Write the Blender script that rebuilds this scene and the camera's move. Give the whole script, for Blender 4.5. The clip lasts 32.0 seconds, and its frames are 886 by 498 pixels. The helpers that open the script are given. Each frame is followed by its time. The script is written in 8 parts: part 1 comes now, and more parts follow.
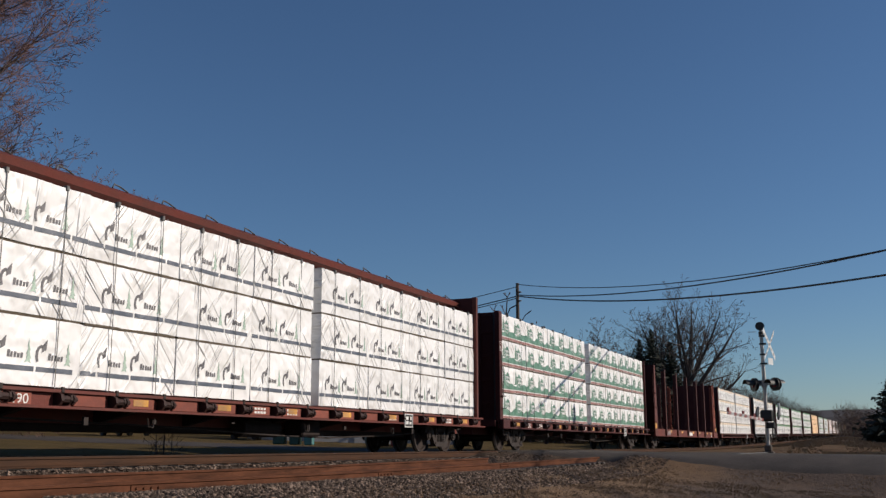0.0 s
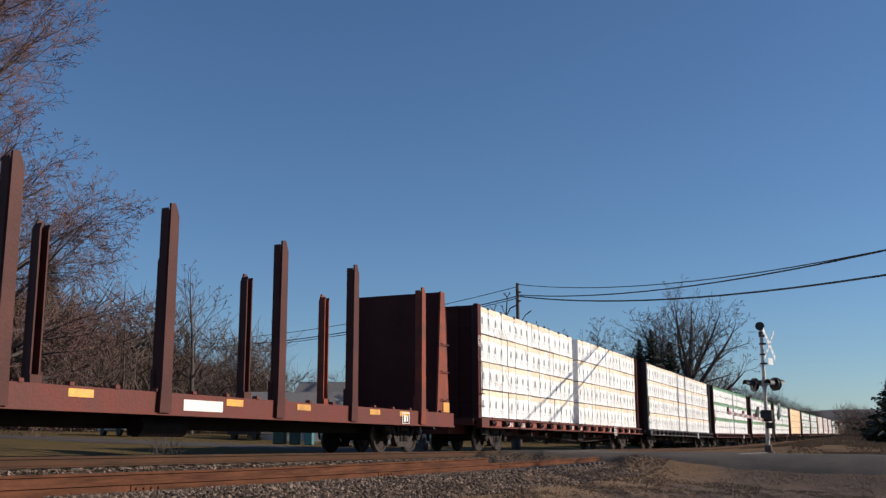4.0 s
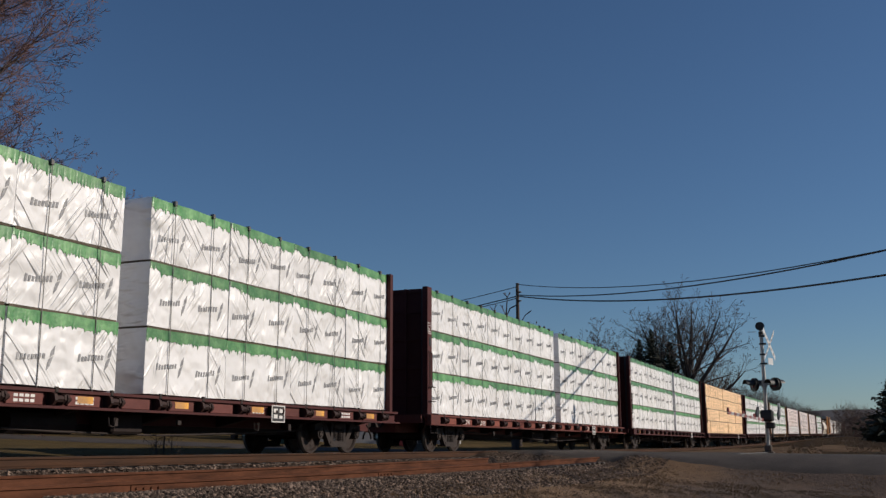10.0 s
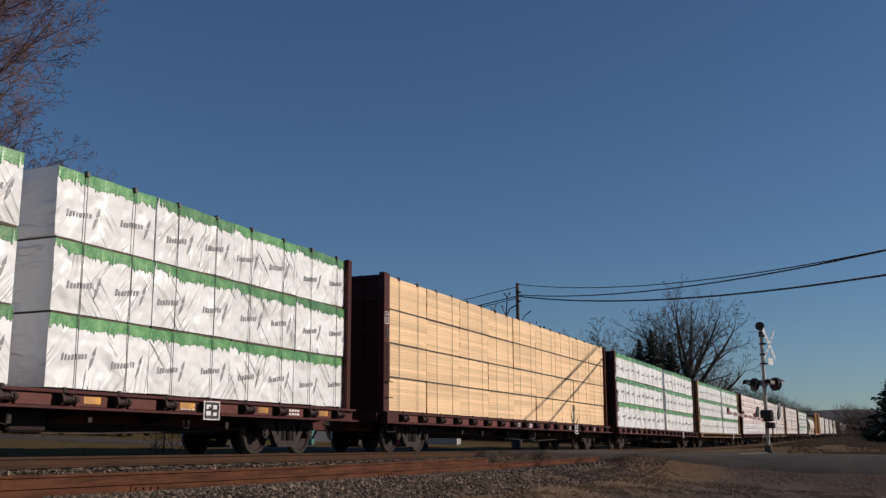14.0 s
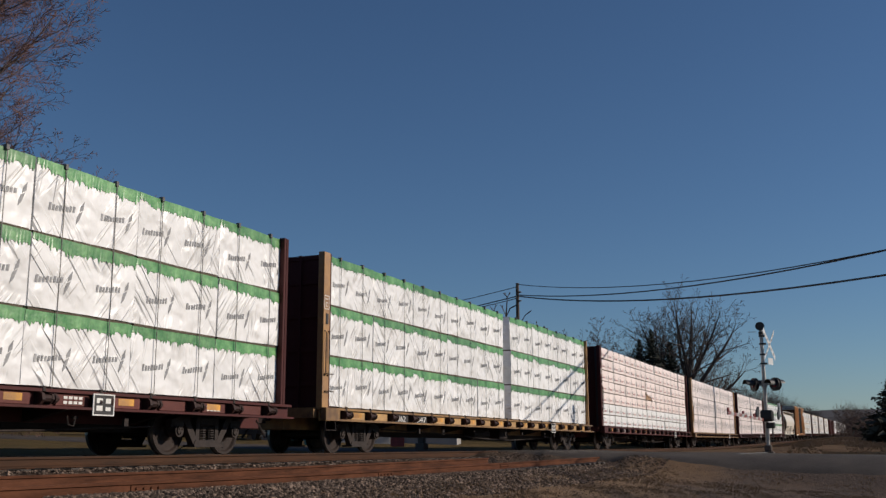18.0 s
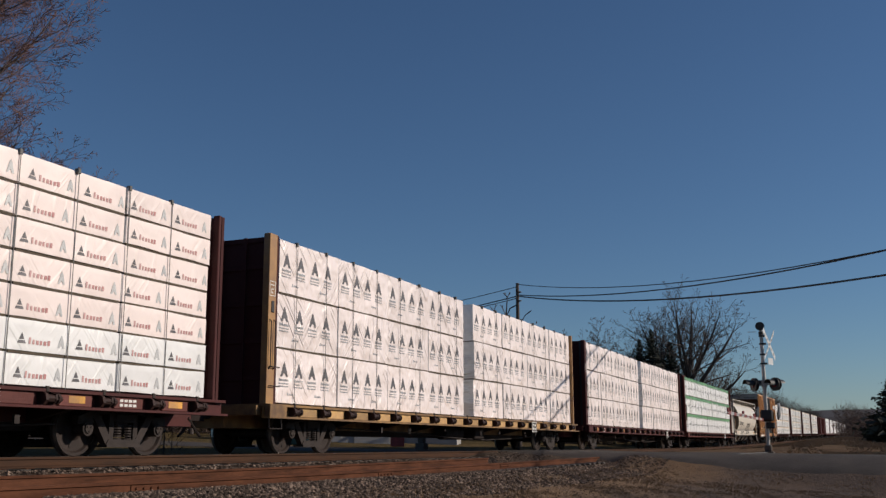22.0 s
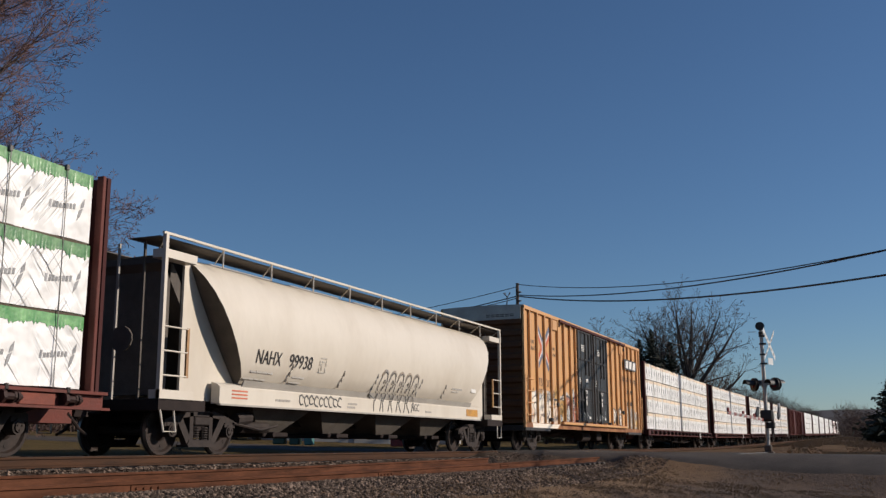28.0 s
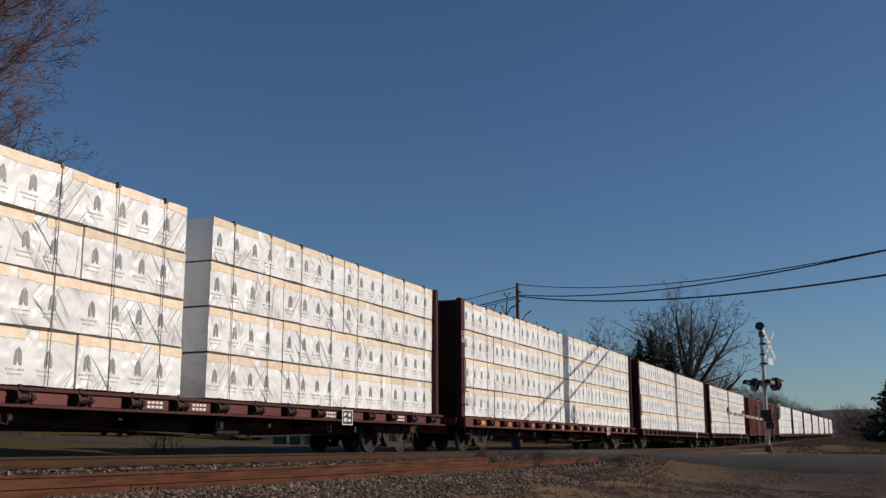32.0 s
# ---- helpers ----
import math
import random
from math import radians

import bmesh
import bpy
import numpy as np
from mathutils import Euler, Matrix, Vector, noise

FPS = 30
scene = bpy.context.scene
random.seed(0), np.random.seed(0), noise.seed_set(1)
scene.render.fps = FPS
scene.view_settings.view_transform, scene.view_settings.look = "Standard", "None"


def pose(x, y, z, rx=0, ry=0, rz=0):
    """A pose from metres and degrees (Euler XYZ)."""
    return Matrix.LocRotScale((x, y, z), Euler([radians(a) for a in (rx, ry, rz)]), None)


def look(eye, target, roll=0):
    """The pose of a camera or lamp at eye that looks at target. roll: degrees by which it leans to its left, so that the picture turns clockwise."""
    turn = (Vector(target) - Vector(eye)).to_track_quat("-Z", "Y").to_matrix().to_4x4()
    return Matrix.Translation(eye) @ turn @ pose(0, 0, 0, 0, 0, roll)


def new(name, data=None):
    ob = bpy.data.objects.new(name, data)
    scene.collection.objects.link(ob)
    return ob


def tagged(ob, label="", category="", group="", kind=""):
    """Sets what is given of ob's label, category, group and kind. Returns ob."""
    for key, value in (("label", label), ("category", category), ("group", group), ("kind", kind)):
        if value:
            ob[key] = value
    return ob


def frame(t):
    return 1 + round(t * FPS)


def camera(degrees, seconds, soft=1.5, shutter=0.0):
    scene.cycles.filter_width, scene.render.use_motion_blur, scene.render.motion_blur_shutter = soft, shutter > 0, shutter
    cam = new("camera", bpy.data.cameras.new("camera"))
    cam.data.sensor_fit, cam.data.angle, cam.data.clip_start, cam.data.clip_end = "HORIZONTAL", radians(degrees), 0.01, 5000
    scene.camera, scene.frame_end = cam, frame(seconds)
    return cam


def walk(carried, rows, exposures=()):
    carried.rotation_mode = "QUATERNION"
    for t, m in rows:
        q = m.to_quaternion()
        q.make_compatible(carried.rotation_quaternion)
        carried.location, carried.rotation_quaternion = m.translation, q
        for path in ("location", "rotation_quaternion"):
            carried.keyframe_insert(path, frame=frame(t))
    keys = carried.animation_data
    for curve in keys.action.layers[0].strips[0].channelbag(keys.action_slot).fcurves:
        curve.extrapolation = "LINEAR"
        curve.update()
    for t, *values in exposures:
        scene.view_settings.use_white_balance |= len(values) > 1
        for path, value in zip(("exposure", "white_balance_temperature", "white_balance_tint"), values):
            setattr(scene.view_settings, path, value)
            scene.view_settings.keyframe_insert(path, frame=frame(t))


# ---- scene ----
# ---------------------------------------------------------------- camera
EYE_Z = 0.134
cam = camera(46.96, 32.0, soft=1.4)
walk(cam, [(0.0, pose(0, 0, EYE_Z, 100.99, 0.19, 23.38)), (32.0, pose(0, 0, EYE_Z, 100.99, 0.19, 23.38))],
     exposures=[(0.0, 0.2, 6500, 10), (1.0, 0.2, 6500, 10), (2.0, 0.22, 6500, 10), (4.5, 0.66, 6500, 10), (5.0, 0.5, 6500, 10), (6.0, 0.08, 6500, 10), (8.0, 0.0, 6500, 10), (20.0, 0.02, 6500, 10), (21.0, 0.06, 6500, 10), (23.0, -0.1, 6500, 10), (24.5, -0.12, 6500, 10), (27.0, 0.08, 6500, 10), (28.0, 0.22, 6500, 10), (29.0, 0.32, 6500, 10), (30.0, 0.36, 6500, 10), (31.0, 0.22, 6500, 10), (32.0, 0.03, 6500, 10)])

# ---------------------------------------------------------------- light
SUN_EL, SUN_TURN = 23.4, 66.0          # height over the horizon; turn from +y towards +x
world = bpy.data.worlds.new("winter_sky")
world.use_nodes = True
scene.world = world
_nt = world.node_tree
_sky = _nt.nodes.new("ShaderNodeTexSky")
_sky.sky_type, _sky.sun_disc = "NISHITA", False
_sky.sun_elevation, _sky.sun_rotation = radians(SUN_EL), radians(SUN_TURN)
_sky.air_density, _sky.dust_density, _sky.ozone_density = 0.97, 0.15, 6.1
_nt.nodes["Background"].inputs["Strength"].default_value = 0.066
_nt.links.new(_sky.outputs["Color"], _nt.nodes["Background"].inputs["Color"])
sun = new("sun", bpy.data.lights.new("sun", "SUN"))
sun.data.energy, sun.data.angle, sun.data.color = 3.85, radians(0.53), (1.0, 0.89, 0.77)
_d = Vector((math.cos(radians(SUN_EL)) * math.sin(radians(SUN_TURN)), math.cos(radians(SUN_EL)) * math.cos(radians(SUN_TURN)), math.sin(radians(SUN_EL))))
sun.matrix_world = look(_d * 60, (0, 0, 0))

# ---------------------------------------------------------------- the line of the track
TRACK_X = -13.3                         # middle of the train's track
BEND_FROM, BEND, BEND_LONG = 35.0, 0.00035, 31.0          # a short bend, then straight on
RISE_FROM, RISE, RISE_LONG = 60.0, 0.000238, 45.0         # a short rise, then a steady grade


def eased(s, start, k, long):
    """Shift and slope of a line that curves over a stretch and then runs straight."""
    e = max(s - start, 0.0)
    if e < long:
        return 0.5 * k * e * e, k * e
    return k * long * (e - long / 2), k * long


def track_at(s):
    """Sideways and upward shift of the track at s metres along it."""
    return -eased(s, BEND_FROM, BEND, BEND_LONG)[0], eased(s, RISE_FROM, RISE, RISE_LONG)[0]


def travel(t):
    """Metres that the train has gone at t seconds."""
    u = t / 32.0
    return 417.77 * u + 6.52 * u * u - 9.70 * u ** 3


def car_pose(s):
    dx, dz = track_at(s)
    turn, grade = eased(s, BEND_FROM, BEND, BEND_LONG)[1], eased(s, RISE_FROM, RISE, RISE_LONG)[1]
    return pose(TRACK_X + dx, s, dz, math.degrees(math.atan(grade)), 0, math.degrees(math.atan(turn)))


# ---------------------------------------------------------------- materials
def material(name, base, rough=0.7, metal=0.0, vary=0.25, scale=3.0, fine=40.0, bump=0.1, second=None, stretch=(1, 1, 1), per_piece=0.0, spec=0.5, streak=0.0, patch=0.55):
    """Paint, cloth, wood or stone: a base colour, stains at a large scale, grain at a small one, and fine relief."""
    m = bpy.data.materials.new(name)
    m.use_nodes = True
    nt = m.node_tree
    n, l = nt.nodes, nt.links
    b = n["Principled BSDF"]
    b.inputs["Roughness"].default_value, b.inputs["Metallic"].default_value = rough, metal
    b.inputs["Specular IOR Level"].default_value = spec
    co = n.new("ShaderNodeTexCoord")
    mp = n.new("ShaderNodeMapping")
    mp.inputs["Scale"].default_value = stretch
    l.new(co.outputs["Object"], mp.inputs["Vector"])
    big = n.new("ShaderNodeTexNoise")
    big.inputs["Scale"].default_value, big.inputs["Detail"].default_value, big.inputs["Roughness"].default_value = scale, 6, 0.62
    small = n.new("ShaderNodeTexNoise")
    small.inputs["Scale"].default_value, small.inputs["Detail"].default_value = fine, 3
    l.new(mp.outputs["Vector"], big.inputs["Vector"])
    l.new(mp.outputs["Vector"], small.inputs["Vector"])
    ramp = n.new("ShaderNodeValToRGB")
    ramp.color_ramp.elements[0].position, ramp.color_ramp.elements[1].position = patch - 0.17, patch + 0.15
    l.new(big.outputs["Fac"], ramp.inputs["Fac"])
    mix = n.new("ShaderNodeMix")
    mix.data_type = "RGBA"
    other = second or tuple(c * (1 - vary) for c in base)
    mix.inputs["A"].default_value, mix.inputs["B"].default_value = (*base, 1), (*other, 1)
    l.new(ramp.outputs["Color"], mix.inputs["Factor"])
    hsv = n.new("ShaderNodeHueSaturation")
    l.new(mix.outputs["Result"], hsv.inputs["Color"])
    val = n.new("ShaderNodeMapRange")
    val.inputs["To Min"].default_value, val.inputs["To Max"].default_value = 1 - vary * 0.7, 1 + vary * 0.5
    l.new(small.outputs["Fac"], val.inputs["Value"])
    out = val.outputs["Result"]
    if per_piece:
        info = n.new("ShaderNodeObjectInfo")
        rnd = n.new("ShaderNodeMapRange")
        rnd.inputs["To Min"].default_value, rnd.inputs["To Max"].default_value = 1 - per_piece, 1 + per_piece
        l.new(info.outputs["Random"], rnd.inputs["Value"])
        mul = n.new("ShaderNodeMath")
        mul.operation = "MULTIPLY"
        l.new(out, mul.inputs[0]), l.new(rnd.outputs["Result"], mul.inputs[1])
        out = mul.outputs["Value"]
    l.new(out, hsv.inputs["Value"])
    l.new(hsv.outputs["Color"], b.inputs["Base Color"])
    if bump:
        add = n.new("ShaderNodeMath")
        add.operation = "ADD"
        l.new(big.outputs["Fac"], add.inputs[0]), l.new(small.outputs["Fac"], add.inputs[1])
        bp = n.new("ShaderNodeBump")
        bp.inputs["Strength"].default_value, bp.inputs["Distance"].default_value = min(bump * 3, 1), 0.02
        l.new(add.outputs["Value"], bp.inputs["Height"])
        l.new(bp.outputs["Normal"], b.inputs["Normal"])
    return m


def wrap_material(name, base, gloss=0.38, crease=0.95):
    """Woven plastic lumber wrap: creases that run slantwise from the corners, a dull sheen, some grime."""
    m = material(name, base, rough=gloss, vary=0.05, scale=1.3, fine=9, bump=0, per_piece=0.05, second=tuple(c * 0.93 for c in base))
    nt = m.node_tree
    n, l = nt.nodes, nt.links
    co = n.new("ShaderNodeTexCoord")
    info = n.new("ShaderNodeObjectInfo")
    shift = n.new("ShaderNodeMath")
    shift.operation, shift.inputs[1].default_value = "MULTIPLY", 57.0
    l.new(info.outputs["Random"], shift.inputs[0])
    moved = n.new("ShaderNodeVectorMath")
    moved.operation = "ADD"
    l.new(co.outputs["Object"], moved.inputs[0]), l.new(shift.outputs["Value"], moved.inputs[1])

    def noise_at(vec, scale, detail, lo, hi):
        tx = n.new("ShaderNodeTexNoise")
        tx.inputs["Scale"].default_value, tx.inputs["Detail"].default_value, tx.inputs["Roughness"].default_value = scale, detail, 0.5
        l.new(vec, tx.inputs["Vector"])
        r = n.new("ShaderNodeMapRange")
        r.interpolation_type = "SMOOTHSTEP"
        r.inputs["From Min"].default_value, r.inputs["From Max"].default_value = lo, hi
        l.new(tx.outputs["Fac"], r.inputs["Value"])
        return r.outputs["Result"]

    def times(a, c, op="MULTIPLY"):
        m2 = n.new("ShaderNodeMath")
        m2.operation = op
        l.new(a, m2.inputs[0])
        if isinstance(c, float):
            m2.inputs[1].default_value = c
        else:
            l.new(c, m2.inputs[1])
        return m2.outputs["Value"]

    total = noise_at(moved.outputs["Vector"], 1.6, 2, 0.25, 0.75)
    for k, (turn, sc, where) in enumerate(((52, 1.0, 0.9), (-48, 0.9, 0.8), (80, 0.7, 0.6))):
        mp = n.new("ShaderNodeMapping")
        mp.vector_type = "TEXTURE"
        mp.inputs["Location"].default_value = (k * 7.3, k * 3.1, k * 5.7)
        mp.inputs["Rotation"].default_value = (radians(turn), 0, 0)
        mp.inputs["Scale"].default_value = (1, 2.2, 0.16)
        l.new(moved.outputs["Vector"], mp.inputs["Vector"])
        folds = noise_at(mp.outputs["Vector"], sc, 2, 0.49, 0.60)
        mask = noise_at(moved.outputs["Vector"], where, 1, 0.46 + 0.04 * k, 0.66)
        total = times(total, times(times(folds, mask), 0.6), "ADD")
    bp = n.new("ShaderNodeBump")
    bp.inputs["Strength"].default_value, bp.inputs["Distance"].default_value = crease, 0.07
    l.new(total, bp.inputs["Height"])
    l.new(bp.outputs["Normal"], n["Principled BSDF"].inputs["Normal"])
    return m


M = {}
M["wrap_white"] = wrap_material("lumber_wrap_white", (0.80, 0.79, 0.775))
M["wrap_pink"] = wrap_material("lumber_wrap_cream", (0.86, 0.755, 0.72))
M["wrap_flat"] = wrap_material("tight_cream_wrap", (0.87, 0.745, 0.70), 0.45, 0.22)
M["wrap_tight"] = wrap_material("tight_white_wrap", (0.80, 0.79, 0.775), 0.45, 0.3)
M["bared_wood"] = material("stained_boards", (0.44, 0.28, 0.165), 0.8, vary=0.45, scale=3, fine=24, second=(0.22, 0.13, 0.08))
M["wrap_end"] = wrap_material("lumber_wrap_end", (0.80, 0.80, 0.80))
M["ink_green"] = material("green_wrap_print", (0.055, 0.195, 0.062), 0.36, vary=0.55, scale=4, fine=12, second=(0.18, 0.37, 0.15), per_piece=0.25)
M["ink_forest"] = material("forest_green_print", (0.06, 0.17, 0.105), 0.42, vary=0.4, scale=4, fine=14, second=(0.20, 0.34, 0.26))
M["ink_mint"] = material("pale_green_print", (0.42, 0.55, 0.45), 0.45, vary=0.3, scale=5)
M["ink_tan"] = material("tan_wrap_print", (0.74, 0.56, 0.37), 0.45, vary=0.15, scale=2.5, fine=10, second=(0.79, 0.69, 0.57), per_piece=0.1)
M["ink_brown"] = material("red_brown_print", (0.24, 0.085, 0.075), 0.5, vary=0.4, scale=9, second=(0.48, 0.30, 0.27))
M["ink_black"] = material("black_wrap_print", (0.085, 0.08, 0.085), 0.45, vary=0.3, scale=5, second=(0.15, 0.14, 0.145))
M["ink_soft"] = material("soft_grey_wrap_print", (0.20, 0.20, 0.205), 0.45, vary=0.35, scale=7, second=(0.34, 0.34, 0.34))
M["ink_pale"] = material("pale_grey_wrap_print", (0.46, 0.46, 0.46), 0.45, vary=0.2, scale=5, second=(0.58, 0.58, 0.57))
M["ink_navy"] = material("navy_wrap_print", (0.06, 0.075, 0.10), 0.45, vary=0.3, second=(0.14, 0.15, 0.18))
M["ink_grey"] = material("grey_wrap_print", (0.30, 0.31, 0.33), 0.45, vary=0.3, second=(0.45, 0.46, 0.47))
M["ink_red"] = material("red_wrap_print", (0.46, 0.20, 0.19), 0.45, vary=0.25, second=(0.58, 0.36, 0.34))
M["strap"] = material("dark_steel_strap", (0.10, 0.095, 0.09), 0.5, vary=0.3)
M["dunnage"] = material("dark_dunnage_wood", (0.10, 0.075, 0.05), 0.85, vary=0.4)
M["lumber"] = material("bare_spruce_lumber", (0.85, 0.59, 0.35), 0.75, vary=0.2, scale=1.6, fine=24, second=(0.70, 0.46, 0.26), stretch=(1, 0.5, 6), per_piece=0.14)
M["red"] = material("oxide_red_paint", (0.14, 0.036, 0.027), 0.6, vary=0.3, scale=1.2, fine=20, second=(0.10, 0.038, 0.030), spec=0.2)
M["maroon"] = material("maroon_paint", (0.078, 0.019, 0.017), 0.6, vary=0.3, scale=1.2, fine=20, second=(0.055, 0.018, 0.017), spec=0.2)
M["stake_red"] = material("dark_oxide_paint", (0.062, 0.021, 0.017), 0.6, vary=0.3, scale=1.3, fine=22, second=(0.085, 0.028, 0.022), spec=0.2)
# brown of grimy sheets, darkened further for the shade on the boxcar end
M["end_brown"] = material("grimy_shaded_end_sheet", (0.13, 0.062, 0.030), 0.75, vary=0.3, scale=1.0, second=(0.085, 0.042, 0.025), spec=0.2)
# hopper grime that also carries the shade of bays and end recesses
M["bay_grime_shade"] = material("grimy_shaded_hopper", (0.10, 0.082, 0.066), 0.75, vary=0.4, scale=1.5, second=(0.05, 0.04, 0.034))
M["spray_ochre"] = material("ochre_spray_paint", (0.42, 0.22, 0.05), 0.55, vary=0.3, scale=4, second=(0.55, 0.36, 0.15))
M["rusty_red"] = material("sunburnt_red_paint", (0.23, 0.054, 0.029), 0.65, vary=0.35, scale=2.2, fine=22, second=(0.11, 0.042, 0.032), spec=0.2)
M["black"] = material("black_paint", (0.028, 0.025, 0.025), 0.55, vary=0.35, scale=1.5)
M["car_yellow"] = material("faded_yellow_paint", (0.44, 0.24, 0.085), 0.55, vary=0.3, scale=1.8, second=(0.24, 0.13, 0.07))
M["marker"] = material("yellow_reflector", (0.72, 0.36, 0.06), 0.4, vary=0.3, scale=4, second=(0.42, 0.22, 0.08), per_piece=0.25)
M["panel_red"] = material("faded_red_panel", (0.25, 0.070, 0.046), 0.6, vary=0.3, scale=3, second=(0.16, 0.055, 0.042), per_piece=0.2, spec=0.2)
M["panel_maroon"] = material("faded_maroon_panel", (0.15, 0.05, 0.042), 0.6, vary=0.3, scale=3, per_piece=0.2, spec=0.2)
M["panel_yellow"] = material("dirty_yellow_panel", (0.56, 0.34, 0.12), 0.55, vary=0.3, scale=3, second=(0.34, 0.20, 0.10), per_piece=0.3)
M["grime_yellow"] = material("grimed_over_yellow_paint", (0.13, 0.070, 0.034), 0.7, vary=0.4, scale=2.2, second=(0.34, 0.19, 0.065), patch=0.54)
# end sheets: dark red with the shade of the car ends put in
M["end_shade"] = material("shaded_end_sheet", (0.055, 0.0145, 0.0140), 0.75, vary=0.35, scale=1.1, second=(0.068, 0.022, 0.020), spec=0.2)
M["winch"] = material("greasy_winch", (0.026, 0.015, 0.013), 0.6, vary=0.4, scale=9, second=(0.05, 0.022, 0.018), spec=0.2)
M["underframe"] = material("underframe_grime", (0.030, 0.021, 0.019), 0.8, vary=0.4, scale=2, spec=0.2)
M["truck"] = material("dusty_cast_steel", (0.046, 0.035, 0.031), 0.7, vary=0.4, scale=4, second=(0.024, 0.019, 0.018), spec=0.2)
M["wheel"] = material("wheel_steel", (0.026, 0.019, 0.017), 0.6, vary=0.35, scale=5, second=(0.044, 0.030, 0.025), spec=0.2)
M["tread"] = material("polished_tread", (0.42, 0.41, 0.40), 0.3, metal=0.9, vary=0.15)
M["white_paint"] = material("white_stencil", (0.74, 0.72, 0.68), 0.6, vary=0.15, scale=8)
M["black_stencil"] = material("black_stencil", (0.035, 0.03, 0.03), 0.6, vary=0.3, scale=8)
M["hopper"] = material("warm_grey_car_paint", (0.63, 0.57, 0.485), 0.42, vary=0.06, scale=0.75, fine=10, second=(0.54, 0.475, 0.39), bump=0.006, stretch=(1, 1.0, 0.5), patch=0.6)
M["hopper_dirt"] = material("dusty_grey_car_paint", (0.38, 0.35, 0.31), 0.6, vary=0.2, scale=1.3)
M["box_yellow"] = material("boxcar_yellow_paint", (0.60, 0.315, 0.122), 0.5, vary=0.16, scale=0.8, fine=15, second=(0.53, 0.29, 0.13), bump=0.02)
M["sill_grime"] = material("boxcar_sill_grime", (0.20, 0.085, 0.045), 0.7, vary=0.4, scale=1.6, fine=18, second=(0.44, 0.22, 0.09), patch=0.6, spec=0.2)
M["box_dirty"] = material("boxcar_roof_galvanised", (0.42, 0.40, 0.37), 0.45, metal=0.4, vary=0.3, scale=1.0)
M["door_black"] = material("boxcar_door_black", (0.028, 0.029, 0.031), 0.45, vary=0.3, scale=1.5)
M["logo_blue"] = material("faded_blue_paint", (0.13, 0.15, 0.22), 0.6, vary=0.25, scale=6)
M["logo_red"] = material("faded_red_paint", (0.55, 0.13, 0.06), 0.6, vary=0.25, scale=6)
M["spray_white"] = material("cream_spray_paint", (0.80, 0.74, 0.64), 0.55, vary=0.15, scale=3, second=(0.72, 0.60, 0.48))
M["spray_black"] = material("black_spray_paint", (0.05, 0.05, 0.055), 0.55, vary=0.3)
M["spray_red"] = material("dull_red_spray_paint", (0.36, 0.10, 0.07), 0.55, vary=0.3, second=(0.46, 0.22, 0.13))
M["spray_blue"] = material("pale_blue_spray_paint", (0.44, 0.47, 0.50), 0.55, vary=0.25, second=(0.56, 0.50, 0.42))
M["spray_pink"] = material("pinkish_spray_paint", (0.66, 0.46, 0.34), 0.55, vary=0.25, scale=3, second=(0.76, 0.62, 0.48))
M["spray_grey"] = material("grey_spray_paint", (0.22, 0.21, 0.20), 0.55, vary=0.3, second=(0.40, 0.30, 0.20))
M["rail_rust"] = material("rusted_rail_side", (0.120, 0.048, 0.026), 0.85, vary=0.5, scale=2.8, fine=30, second=(0.046, 0.020, 0.012), stretch=(1, 0.4, 3), spec=0.08)
M["rail_dull"] = material("dull_main_rail_side", (0.072, 0.036, 0.021), 0.8, vary=0.4, scale=2.4, fine=30, second=(0.042, 0.025, 0.018), stretch=(1, 0.3, 3), spec=0.1)
M["rail_top"] = material("worn_rail_head", (0.30, 0.27, 0.25), 0.35, metal=0.8, vary=0.2)
M["tie"] = material("weathered_tie", (0.075, 0.06, 0.05), 0.9, vary=0.4, scale=4, stretch=(1, 1, 4))
M["asphalt"] = material("worn_asphalt", (0.066, 0.056, 0.051), 0.9, vary=0.5, scale=0.7, fine=34, second=(0.102, 0.086, 0.074), bump=0.33, spec=0.15)
M["worn_line"] = material("worn_road_paint", (0.17, 0.165, 0.155), 0.8, vary=0.4, scale=6)
M["dry_grass"] = material("dry_grass", (0.30, 0.205, 0.115), 0.9, vary=0.35, scale=2, second=(0.21, 0.135, 0.08))
M["bark"] = material("grey_bark", (0.075, 0.058, 0.052), 0.9, vary=0.35, scale=3)
M["twig_red"] = material("red_budded_twigs", (0.145, 0.074, 0.064), 0.9, vary=0.3)
M["twig_grey"] = material("grey_twigs", (0.068, 0.052, 0.045), 0.9, vary=0.3)
M["brush"] = material("brown_brush", (0.088, 0.057, 0.045), 0.9, vary=0.35)
M["needle"] = material("dark_conifer_needles", (0.048, 0.053, 0.036), 0.85, vary=0.4)
M["pole_wood"] = material("utility_pole_wood", (0.085, 0.065, 0.055), 0.9, vary=0.3, stretch=(4, 4, 0.5))
M["cable"] = material("black_cable", (0.02, 0.02, 0.022), 0.6, vary=0.2)
M["mast"] = material("galvanised_mast", (0.40, 0.38, 0.36), 0.45, metal=0.5, vary=0.2)
M["signal_black"] = material("matt_black_signal", (0.014, 0.014, 0.016), 0.55, vary=0.3)
M["lens_red"] = material("red_lens", (0.18, 0.01, 0.012), 0.15, vary=0.2)
M["sign_white"] = material("white_sign", (0.58, 0.58, 0.57), 0.4, vary=0.1)
M["gate_red"] = material("red_gate_stripe", (0.36, 0.09, 0.08), 0.4, vary=0.2)
M["concrete"] = material("foundation_concrete", (0.11, 0.085, 0.07), 0.9, vary=0.3)
